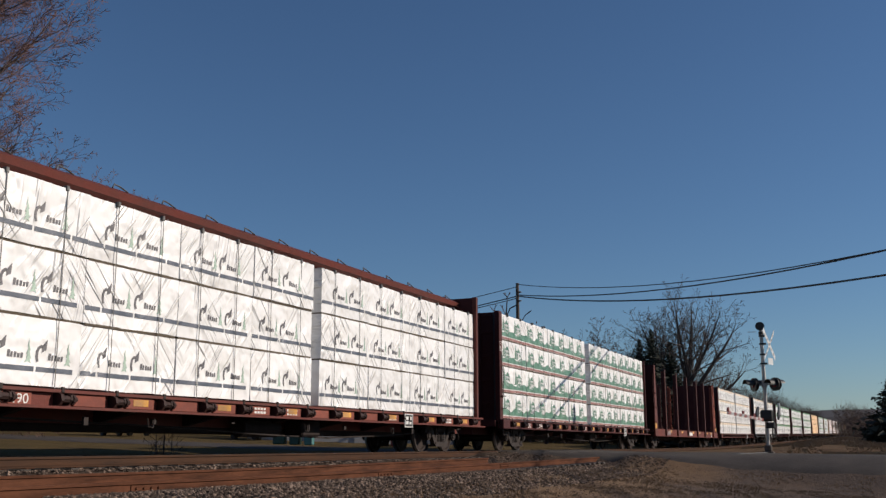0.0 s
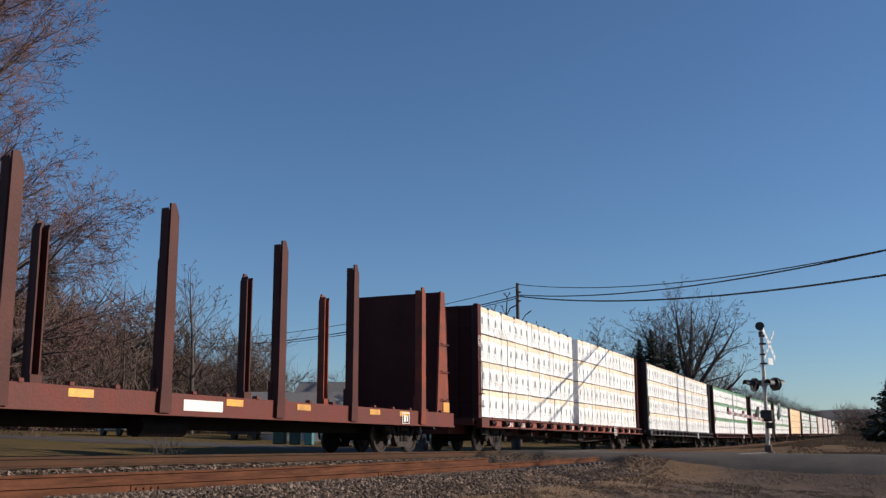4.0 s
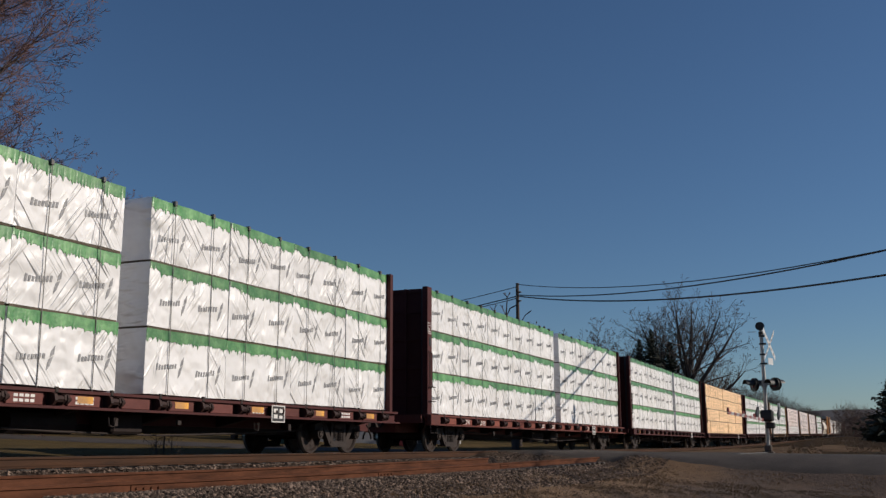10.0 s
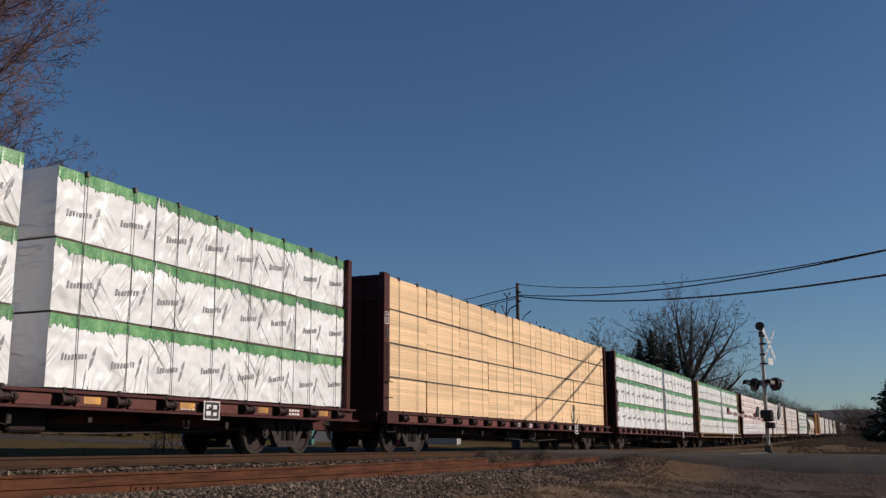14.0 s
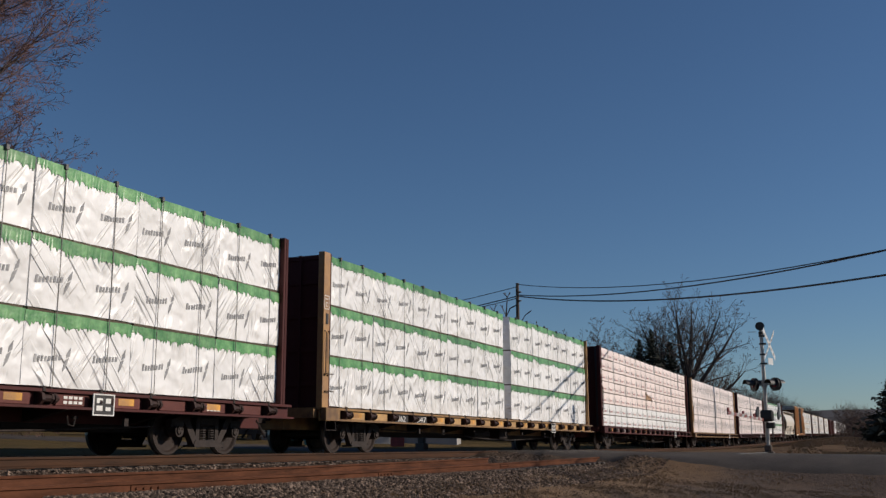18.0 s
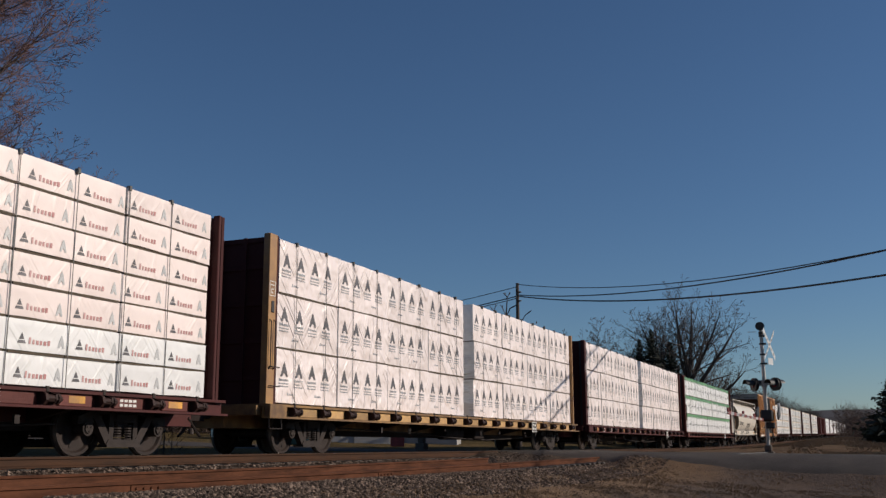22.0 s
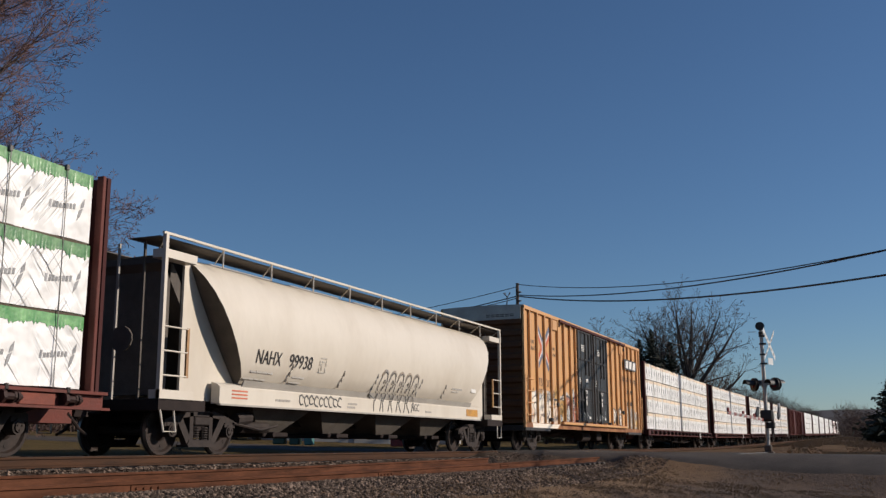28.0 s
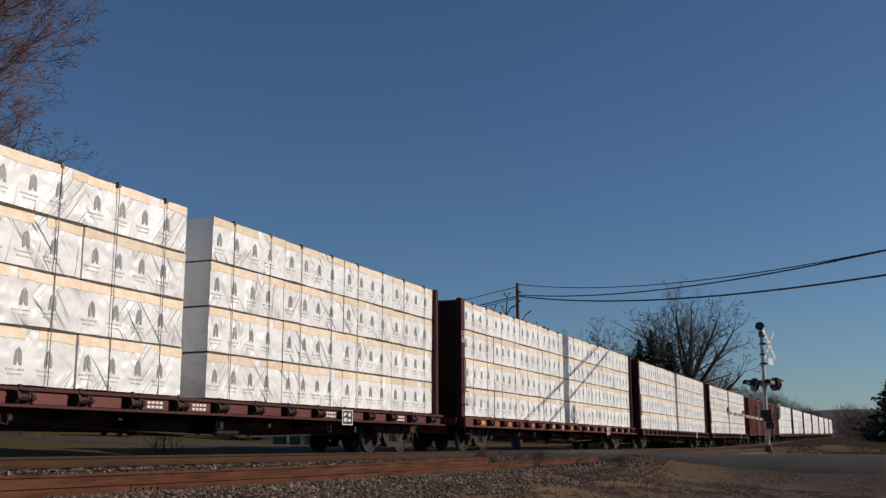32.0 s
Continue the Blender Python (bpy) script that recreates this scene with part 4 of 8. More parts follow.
def add_load(car, style, left=5, right=4, gap=0.72, bl=2.44, gap2=None, base=1.05, top=4.58, detail=True):
    rows, wrap, draw, inks, label = STYLES[style]
    h = (top - base) / rows
    rng = random.Random(hash_of(style) + int(left * 7 + right))
    total = (left + right) * bl + gap + (gap2 or 0)
    starts = [-total / 2 + i * bl for i in range(left)] + [-total / 2 + left * bl + gap + i * bl for i in range(right)]
    if gap2:
        starts = [y + (gap2 if i > left else 0) for i, y in enumerate(starts)]
    for r in range(rows):
        z = base + r * h
        cover = "wrap_tight" if style == "flat_packs" and r < 2 else wrap
        for i, y in enumerate(starts):
            if style == "bare":
                me = shared(("pack_core", round(h, 3), bl), M["lumber"], lambda bm: box(bm, 0.1, LOAD_X - 0.05, 0.03, bl - 0.03, 0.03, h - 0.03))
            v = (i * 3 + r * 5 + rng.randrange(2)) % 6
            if style != "bare":
                me = shared(("lumber_pack", cover, round(h, 3), bl, v), [M[cover], M["wrap_end"]], bundle_body(h, LOAD_X, bl, v))
            out = rng.uniform(-0.025, 0.02)
            b = put("lumber_pack", me, car, (out, y, z), label=label)
            if style == "bare":
                ch = (h - 0.05) / 10
                for c in range(10):
                    put("board_course", shared(("board_course", round(h, 3), bl, (c * 3 + i + r) % 5), M["lumber"], course_mesh(ch, (c * 3 + i + r) % 5, bl)), b, (0, 0, 0.03 + ch * c))
            if detail and draw:
                for ink in inks:
                    def printed(bm, ink=ink, v=v):
                        draw(bm, h, v, ink, bl)
                        for p in bm.verts:
                            p.co.x += puff(p.co.y, p.co.z, h, bl, v) + 0.0045
                            p.co.z += slack(p.co.y, p.co.z, h, v)
                    pm = shared((INK_NAMES[ink], style, round(h, 3), v, bl), M[ink], printed)
                    put(INK_NAMES[ink], pm, b, (LOAD_X, 0, 0))["kind"] = "stuff"
        for i in range(0, len(starts), 2):
            far = shared(("far_pack", wrap, round(h, 3), bl), M[wrap], lambda bm: box(bm, -LOAD_X, -0.08, 0.02, bl * 2 - 0.02, 0.03, h - 0.012, 0.02))
            if i + 1 < len(starts) and starts[i + 1] - starts[i] < bl + 0.01:
                put("lumber_pack", far, car, (0, starts[i], z), label=label)
        # bearers under each row
        if r:
            bear = shared(("dunnage", left, right, bl, gap, gap2), M["dunnage"], lambda bm: [box(bm, -LOAD_X + 0.03, LOAD_X - 0.012, a + 0.05, a + bl - 0.05, -0.014, 0.03) for a in starts])
            put("dunnage", bear, car, (0, 0, z))["kind"] = "stuff"
    if detail:
        for i, y in enumerate(starts):
            for k in ((0.0, 0.5 * bl) if style == "flat_packs" else (0.27 * bl, 0.76 * bl)):
                me = shared(("strap", round(top, 2)), M["strap"], lambda bm: (box(bm, LOAD_X + 0.024, LOAD_X + 0.029, -0.008, 0.008, base - 0.12, top + 0.012), box(bm, LOAD_X - 0.5, LOAD_X + 0.029, -0.008, 0.008, top + 0.006, top + 0.012), box(bm, LOAD_X - 0.05, LOAD_X + 0.036, -0.035, 0.035, top - 0.06, top + 0.030, 0.008)))
                put("strap", me, car, (0, y + k + rng.uniform(-0.05, 0.05), 0), label="dark steel strap with a black corner guard")
    if style == "flat_packs":
        add_tear(car)


def add_tear(car):
    """A long rip in the tight wrap: boards laid bare, a loose curled flap above, soiled edges."""
    x = LOAD_X + 0.022
    bm = bmesh.new()
    for k in range(4):
        z0 = 2.635 + 0.062 * k
        box(bm, x, x + 0.008 - 0.002 * k, -1.47 + 0.06 * k, (0.22, -0.12, -0.40, -0.62)[k], z0, z0 + 0.057)
    part("bared_board", bm, M["bared_wood"], car, "boards bared by a rip in the wrap")["kind"] = "stuff"
    bm = bmesh.new()
    for pts in ([(-1.50, 2.62), (-1.38, 2.64), (-1.36, 2.93), (-1.42, 3.08), (-1.50, 2.98)], [(-0.98, 2.70), (-0.70, 2.72), (-0.62, 2.84), (-0.82, 2.80)], [(-1.51, 3.14), (-1.47, 3.16), (-1.46, 3.66), (-1.52, 3.60)], [(-1.53, 2.10), (-1.48, 2.10), (-1.47, 2.60), (-1.52, 2.60)]):
        prism_x(bm, pts, x + 0.006, x + 0.012)
    part("soiled_edge", bm, M["grime_yellow"], car, "dark soiled edge of the rip")["kind"] = "stuff"
    n = 14
    bm = bmesh.new()
    rows = []
    for i in range(n + 1):
        f = i / n
        y, top = -1.32 + 1.68 * f, 3.02 - 0.30 * smooth(0.35, 1.0, f)
        drop = 0.15 + 0.06 * noise.noise((f * 6, 2.0, 0.0)) + 0.05 * math.sin(f * 9)
        rows.append([bm.verts.new((x + 0.004 + o, y, top - drop * q)) for q, o in ((0.0, 0.0), (0.35, 0.035), (0.75, 0.060), (1.0, 0.042))])
    for a, b in zip(rows, rows[1:]):
        for k in range(3):
            bm.faces.new((a[k], b[k], b[k + 1], a[k + 1])).smooth = True
    flap = part("torn_flap", bm, M["wrap_flat"], car, "loose curled flap of torn wrap")
    thick = flap.modifiers.new("thickness", "SOLIDIFY")
    thick.thickness = 0.004


def hash_of(text):
    return sum((i + 3) * ord(c) for i, c in enumerate(text))


SILL_X = 1.50


def add_centerbeam(s_load, style, paint="red", end=None, mark="", number="", left=5, right=4, gap=0.72, bl=2.44, gap2=None, chord=False, load_top=4.65, panels=("marker", "plain"), detail=True, number_at=-1.245, plate_at=16.75, length=22.4):
    """A centre-beam flat car with its load. s_load: where its load begins at the start."""
    half = length / 2
    s0 = s_load + half
    car = thing("centerbeam_flatcar", car_pose(s0), "%s centre-beam flatcar stacked with %s" % ({"red": "oxide-red", "maroon": "dark maroon", "black": "black", "grime_yellow": "grimy yellow"}[paint], SHORT[style]), "freight car", group="train of freight cars")
    P, E = M[paint], M[end or paint]
    # deck and sills
    put("deck", shared(("deck", paint, length), P, lambda bm: (box(bm, -SILL_X, SILL_X, -half - 0.5, half + 0.22, 0.985, 1.035), box(bm, -0.45, 0.45, -half - 0.55, half + 0.55, 0.55, 0.985))), car)
    for side in (1, -1):
        me = shared(("side_sill", paint, length, side), P, lambda bm: prism_y(bm, [(0.06, 0.735), (0.06, 0.775), (-0.10, 0.775), (-0.10, 0.985), (-0.14, 0.985), (-0.14, 0.735)], -half - (0.5 if side == 1 else 0.22), half + (0.22 if side == 1 else 0.5)))
        put("side_sill", me, car, (SILL_X * side, 0, 0), rz=0 if side == 1 else 180, label="pressed steel side sill")
    put("center_sill", shared(("center_sill", length), M["underframe"], lambda bm: box(bm, -0.35, 0.35, -half + 3.2, half - 3.2, 0.42, 0.6)), car)
    for i in range(9):
        put("crossbearer", shared(("crossbearer",), M["underframe"], lambda bm: prism_y(bm, [(-1.36, 0.98), (1.36, 0.98), (1.36, 0.74), (0.5, 0.56), (-0.5, 0.56), (-1.36, 0.74)], -0.07, 0.07)), car, (0, -half + 1.2 + 2.5 * i, 0))
    put("air_reservoir", shared(("air_reservoir",), M["underframe"], lambda bm: tube(bm, (0.75, -1.0, 0.55), (0.75, 0.4, 0.55), 0.2, n=12)), car, label="round brake air reservoir")
    put("brake_valve", shared(("brake_valve",), M["underframe"], lambda bm: box(bm, 0.5, 1.0, 1.2, 2.0, 0.38, 0.75, 0.04)), car)
    # centre beam
    def beam(bm):
        box(bm, -0.05, 0.05, -half, half, 1.03, 1.5)
        box(bm, -0.07, 0.07, -half, half, 4.35, 4.62)
        for i in range(14):
            y = -half + (i + 0.5) * length / 14
            box(bm, -0.06, 0.06, y - 0.12, y + 0.12, 1.5, 4.35)
    put("center_beam", shared(("center_beam", paint, length), P, beam), car)
    if chord:
        put("top_chord", shared(("top_chord", paint), P, lambda bm: (prism_y(bm, [(-0.75, 4.58), (0.75, 4.58), (0.80, 4.70), (0.45, 4.86), (-0.45, 4.86), (-0.80, 4.70)], -half - 0.2, half + 0.2))), car, label="wide red top chord over the load")
        for i in range(16):
            put("lashing_ring", shared(("lashing_ring",), M["strap"], lambda bm: rod(bm, [(0.62, -0.22, 4.80), (0.55, -0.1, 4.90), (0.5, 0.12, 4.90), (0.58, 0.25, 4.81)], 0.016, 5)), car, (0, -half + 0.7 + i * 1.4, 0))
    # ends
    for sgn in (-1, 1):
        turn = 0 if sgn == -1 else 180
        tall = 4.66 if not chord else 4.86
        y1 = -half - 0.03
        # plate, ribs and stiffeners in the shade-darkened red; posts keep the car's paint
        B = shared(("end_plate", tall, length), M["end_shade"], lambda bm: box(bm, -1.38, 1.38, y1 - 0.10, y1 - 0.02, 1.03, tall))
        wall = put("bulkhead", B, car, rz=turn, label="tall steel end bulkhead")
        o = 0.20 if sgn == -1 else -0.13        # the leading end stands off the load, the trailing one lies close to it
        wide = 0.28 if sgn == -1 else 0.10
        for x in (-1.35, 1.35):
            put("corner_post", shared(("corner_post", (end or paint), tall, length, sgn), E, lambda bm: box(bm, -0.07, 0.07, y1 - o - wide + 0.02, y1 - o, 0.99, tall, 0.01)), wall, (x, 0, 0))
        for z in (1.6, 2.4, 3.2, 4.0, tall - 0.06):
            put("rib", shared(("rib", length), M["end_shade"], lambda bm: box(bm, -1.28, 1.28, y1 - 0.14, y1 - 0.10, -0.05, 0.05)), wall, (0, 0, z))
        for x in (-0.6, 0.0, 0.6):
            put("stiffener", shared(("stiffener", tall, length), M["end_shade"], lambda bm: box(bm, -0.04, 0.04, y1 - 0.17, y1 - 0.14, 1.03, tall)), wall, (x, 0, 0))
        put("brake_stand", shared(("brake_stand", length, tall), E, lambda bm: box(bm, -0.16, -0.1, y1 - 0.3, y1 - 0.24, tall - 0.2, tall + 0.14)), wall)
        side = 1.42
        def flange(bm):
            box(bm, side + 0.002, side + 0.03, -half - 0.02 - o - wide, -half - 0.02 - o, 1.03, tall - 0.01, 0.006)
        put("corner_plate", shared(("corner_plate", (end or paint), tall, length, sgn), E, flange), car, rz=turn)
        if sgn == -1:
            put("inner_post", shared(("inner_post", tall, length), M["black"], lambda bm: box(bm, 1.12, 1.36, -half - 0.22, -half - 0.04, 1.03, tall - 0.03, 0.01)), car, rz=turn, label="black inner post")
        if detail and sgn == -1:
            def grab(bm):
                for y in (-half - 0.44, -half - 0.28):
                    rod(bm, [(side + 0.03, y, 1.75), (side + 0.075, y, 1.8), (side + 0.075, y, 2.75), (side + 0.03, y, 2.8)], 0.013, 5)
                for z in (1.0, 1.4):
                    rod(bm, [(side + 0.03, -half - 0.42, z + 0.4), (side + 0.09, -half - 0.42, z + 0.4), (side + 0.09, -half - 0.1, z + 0.4), (side + 0.03, -half - 0.1, z + 0.4)], 0.012, 5)
            put("grab_iron", shared(("grab_iron", length), M["truck"], grab), car, rz=turn)
            put("latch_box", shared(("latch_box", length), M["black"], lambda bm: box(bm, side + 0.028, side + 0.045, -half - 0.40, -half - 0.29, 2.95, 3.2, 0.01)), car, rz=turn)
            def plate_c(bm):
                for a in ((-0.48, -0.465, 3.3, 3.62), (-0.265, -0.25, 3.3, 3.62), (-0.48, -0.25, 3.3, 3.315), (-0.48, -0.25, 3.605, 3.62), (-0.43, -0.30, 3.53, 3.55), (-0.41, -0.33, 3.36, 3.38), (-0.41, -0.39, 3.36, 3.46), (-0.41, -0.33, 3.44, 3.46)):
                    box(bm, side + 0.03, side + 0.034, -half + a[0], -half + a[1], a[2], a[3])
            put("clearance_mark", shared(("clearance_mark", length), M["white_paint"], plate_c), car, rz=turn, label="white stencilled clearance box")
            put("end_step", shared(("end_step", length), M["truck"], lambda bm: rod(bm, [(SILL_X, -half - 0.48, 0.98), (SILL_X + 0.04, -half - 0.48, 0.52), (SILL_X + 0.04, -half - 0.02, 0.52), (SILL_X, -half - 0.02, 0.98)], 0.016, 5)), car, rz=turn, label="bent rod side step")
            put("end_platform", shared(("end_platform", paint, length), P, lambda bm: (box(bm, -1.3, 1.3, -half - 0.62, -half - 0.44, 0.80, 1.0), box(bm, SILL_X - 0.08, SILL_X + 0.065, -half - 0.5, -half + 0.15, 0.735, 1.03, 0.01))), car, rz=turn)
    # winches, panels
    if detail:
        n = 18
        def winch_mesh(bm):
            prism_y(bm, [(SILL_X - 0.10, 0.79), (SILL_X + 0.02, 0.79), (SILL_X + 0.085, 0.86), (SILL_X + 0.06, 0.955), (SILL_X - 0.02, 1.0), (SILL_X - 0.10, 1.0)], -0.15, -0.09)
            prism_y(bm, [(SILL_X - 0.10, 0.80), (SILL_X + 0.01, 0.80), (SILL_X + 0.07, 0.87), (SILL_X + 0.05, 0.95), (SILL_X - 0.10, 0.99)], 0.07, 0.12)
            tube(bm, (SILL_X + 0.0, -0.10, 0.885), (SILL_X + 0.0, 0.08, 0.885), 0.062, n=8)
            tube(bm, (SILL_X + 0.0, 0.12, 0.885), (SILL_X + 0.0, 0.17, 0.885), 0.088, n=10)
            tube(bm, (SILL_X + 0.0, 0.17, 0.885), (SILL_X + 0.0, 0.24, 0.885), 0.045, n=8)
        winch = shared(("winch",), M["winch"], winch_mesh)
        hook = shared(("strap_guide",), M["truck"], lambda bm: box(bm, SILL_X - 0.03, SILL_X + 0.012, -0.035, 0.035, 0.985, 1.075, 0.008))
        for i in range(n):
            y = -half + 0.62 + i * (length - 1.24) / (n - 1)
            w = put("winch", winch, car, (0, y, 0), label="greasy chain winch")
            put("strap_guide", hook, w, (0, -0.05, 0))
        first = -half + 0.62 + 2.15 * (length - 1.24) / (n - 1) + number_at
        number_spots = (first + 0.42, first + 1.64)
        own = {"red": "panel_red", "maroon": "panel_maroon", "black": "black", "grime_yellow": "panel_yellow"}[paint]
        for i in range(n - 1):
            y = -half + 0.62 + (i + 0.5) * (length - 1.24) / (n - 1)
            w = 0.36
            pm = shared(("panel", own), M[own], lambda bm: box(bm, SILL_X - 0.10, SILL_X - 0.055, -w, w, 0.785, 0.978, 0.008))
            if not (number and any(abs(y - q) < 0.62 for q in number_spots)):
                panel = put("sill_panel", pm, car, (0, y, 0))
                if panels[i % 2] == "marker":
                    plate = shared(("marker", i % 3), M["marker"], lambda bm: box(bm, SILL_X - 0.056, SILL_X - 0.050, -0.22 + 0.03 * (i % 3), 0.20, 0.835, 0.95, 0.003))
                    put("reflector", plate, panel, label="yellow reflector strip")
        if number:
            y = -half + 0.62 + 2.15 * (length - 1.24) / (n - 1) + number_at
            back = shared(("number_panel", paint), M["black" if paint in ("black", "grime_yellow") else own], lambda bm: box(bm, SILL_X - 0.10, SILL_X - 0.06, -0.40, 0.40, 0.785, 0.98))
            put("sill_panel", back, car, (0, y + 0.42, 0)), put("sill_panel", back, car, (0, y + 1.64, 0))
            lettering(mark, 0.15, M["white_paint"], car, SILL_X - 0.058, y + 0.14, 0.80, 0.52)
            lettering(number, 0.15, M["white_paint"], car, SILL_X - 0.058, y + 1.36, 0.80, 0.62)
        # brake rods and brackets that hang under the sill
        def fittings(bm):
            for k, y in enumerate((-6.1, -4.4, -2.0, 0.9, 2.6, 5.2, 6.4)):
                box(bm, SILL_X - 0.22, SILL_X - 0.17, y - 0.05, y + 0.05, 0.50 + 0.05 * (k % 3), 0.64)
                if k % 2:
                    rod(bm, [(SILL_X - 0.12, y - 0.25, 0.64), (SILL_X - 0.12, y - 0.22, 0.50), (SILL_X - 0.12, y - 0.10, 0.48), (SILL_X - 0.12, y - 0.07, 0.64)], 0.014, 5)
            rod(bm, [(0.9, -7.6, 0.60), (0.9, -3.5, 0.52), (0.9, 0.0, 0.40), (0.9, 2.5, 0.36)], 0.018, 5)
            rod(bm, [(0.9, 2.5, 0.36), (0.9, 5.0, 0.42), (0.9, 7.6, 0.52)], 0.018, 5)
        put("brake_rigging", shared(("brake_rigging",), M["truck"], fittings), car, label="grimy brake rods and brackets")["kind"] = "stuff"
        # small stencils
        for i in (6, 8, 12, 14):
            y = -half + 0.62 + (i + 0.5) * (length - 1.24) / (n - 1)
            def sten(bm):
                for r in range(2):
                    for k in range(4):
                        box(bm, SILL_X - 0.054, SILL_X - 0.051, -0.2 + k * 0.11, -0.12 + k * 0.11, 0.82 + r * 0.075, 0.865 + r * 0.075)
            if i % 2 == 0 and paint != "grime_yellow":
                put("stencil", shared(("stencil",), M["white_paint"], sten), car, (0, y + 1.22 * ((i // 2) % 2), 0), label="small white stencilled data")["kind"] = "stuff"
        # routing plate
        plate = put("routing_plate", shared(("routing_plate",), M["white_paint"], lambda bm: [box(bm, SILL_X + 0.06, SILL_X + 0.075, a, b, c, d) for a, b, c, d in ((-0.25, 0.25, 0.98, 1.0), (-0.25, 0.25, 0.65, 0.67), (-0.25, -0.225, 0.67, 0.98), (0.225, 0.25, 0.67, 0.98), (-0.17, -0.03, 0.85, 0.93), (0.04, 0.16, 0.85, 0.93), (-0.17, -0.03, 0.73, 0.81), (0.04, 0.16, 0.73, 0.79))]), car, (0, plate_at - half, 0), label="white-framed routing board")
        put("board_back", shared(("board_back",), M["black"], lambda bm: box(bm, SILL_X + 0.055, SILL_X + 0.062, -0.24, 0.24, 0.66, 0.99)), plate)
    add_truck(car, -half + 2.10, s0)
    add_truck(car, half - 2.10, s0)
    add_couplers(car, half + 0.45)
    add_load(car, style, left, right, gap, bl, gap2, top=load_top, detail=detail)
    TRAIN.append((car, s0))
    return car


TRAIN = []


def add_bulkhead_flat(s_near, length=23.65):
    """An empty bulkhead flat car with tall side stakes."""
    half = length / 2
    s0 = s_near + half
    car = thing("bulkhead_flatcar", car_pose(s0), "empty sunburnt-red bulkhead flatcar with tall side stakes", "freight car", group="train of freight cars")
    R = M["red"]
    bm = bmesh.new()
    box(bm, -1.42, 1.42, -half + 0.1, half - 0.1, 0.96, 1.05)
    part("deck", bm, M["maroon"], car, "dark bare deck")
    for side in (1, -1):
        bm = bmesh.new()
        prism_x(bm, [(-half, 1.10), (half, 1.10), (half, 0.72), (-half, 0.72)], 1.46 * side, 1.56 * side)
        box(bm, 1.42 * side, 1.60 * side, -half, half, 0.70, 0.74)
        part("side_sill", bm, R, car, "deep red side sill, rust-streaked")
    bm = bmesh.new()
    box(bm, -0.4, 0.4, -half, half, 0.5, 0.96)
    for i in range(10):
        box(bm, -1.4, 1.4, -half + 1.2 + i * 2.35, -half + 1.34 + i * 2.35, 0.68, 0.96)
    tube(bm, (0.8, -1.2, 0.52), (0.8, 0.1, 0.52), 0.19, n=12)
    part("underframe", bm, M["underframe"], car)
    stakes = [2.95, 6.7, 10.4, 14.15, 17.4, 21.35]

    def stake(bm):
        prism_x(bm, [(-0.16, 0.74), (0.16, 0.74), (0.14, 1.3), (0.13, 4.3), (0.02, 4.52), (-0.11, 4.5), (-0.13, 1.3)], 1.605, 1.645)
        for y in (-0.13, 0.09):
            prism_x(bm, [(y, 0.74), (y + 0.04, 0.74), (y + 0.04, 4.3), (y, 4.42)], 1.44, 1.605)
        box(bm, 1.40, 1.47, -0.15, 0.15, 1.05, 1.5)
    for y in stakes:
        worn = y > 20                 # the last pair is a lighter red
        me = shared(("stake", worn), M["rusty_red" if worn else "stake_red"], stake)
        put("stake", me, car, (0, -half + y, 0), label="tall pressed steel stake")
        put("stake", me, car, (0, -half + y, 0), rz=180, label="tall pressed steel stake")
    for sgn in (-1, 1):
        turn = 0 if sgn == -1 else 180
        bm = bmesh.new()
        box(bm, -1.46, 1.46, -half + 0.55, -half + 0.65, 1.05, 4.62)
        # this wall's red holds its shade too
        wall = part("bulkhead", bm, M["end_shade"], car, "tall braced dark red end bulkhead")
        wall.matrix_basis = pose(0, 0, 0, 0, 0, turn)
        gus = shared(("end_gusset", half, sgn), M["rusty_red" if sgn == 1 else "panel_maroon"], lambda bm: prism_x(bm, [(-half + 0.02, 0.74), (-half + 1.3, 0.74), (-half + 1.05, 1.1), (-half + 0.78, 4.62), (-half + 0.50, 4.62), (-half + 0.2, 1.1)], 0, 0.05))
        for x in (-1.5, 1.46):
            put("end_gusset", gus, wall, (x, 0, 0))
        brace = shared(("brace_post", half), M["stake_red"], lambda bm: box(bm, -0.06, 0.06, -half + 0.3, -half + 0.55, 1.05, 4.5))
        for x in (-0.95, -0.32, 0.32, 0.95):
            put("brace_post", brace, wall, (x, 0, 0))
        bm = bmesh.new()
        for z in (1.5, 2.3, 3.1):
            rod(bm, [(-sgn * 1.51, -half + 0.35, z), (-sgn * 1.57, -half + 0.35, z - 0.04), (-sgn * 1.57, -half + 0.8, z - 0.04), (-sgn * 1.51, -half + 0.8, z)], 0.014, 5)
        rod(bm, [(-sgn * 1.40, -half + 0.36, 2.5), (-sgn * 1.46, -half + 0.24, 2.55), (-sgn * 1.46, -half + 0.32, 4.1), (-sgn * 1.40, -half + 0.46, 4.15)], 0.014, 5)
        ob = part("grab_iron", bm, M["maroon"], car)
        ob.matrix_basis = pose(0, 0, 0, 0, 0, turn)
        bm = bmesh.new()
        box(bm, min(-sgn * 1.512, -sgn * 1.524), max(-sgn * 1.512, -sgn * 1.524), -half + 0.22, -half + 0.66, 1.12, 1.40, 0.004)
        ob = part("reflector", bm, M["marker"], car, "faded yellow reflector plate")
        ob.matrix_basis = pose(0, 0, 0, 0, 0, turn)
    for y in (12.6, 15.2, 18.6, 20.3, 4.6, 8.4):
        bm = bmesh.new()
        box(bm, 1.56, 1.567, -half + y - 0.28, -half + y + 0.28, 0.93, 1.06)
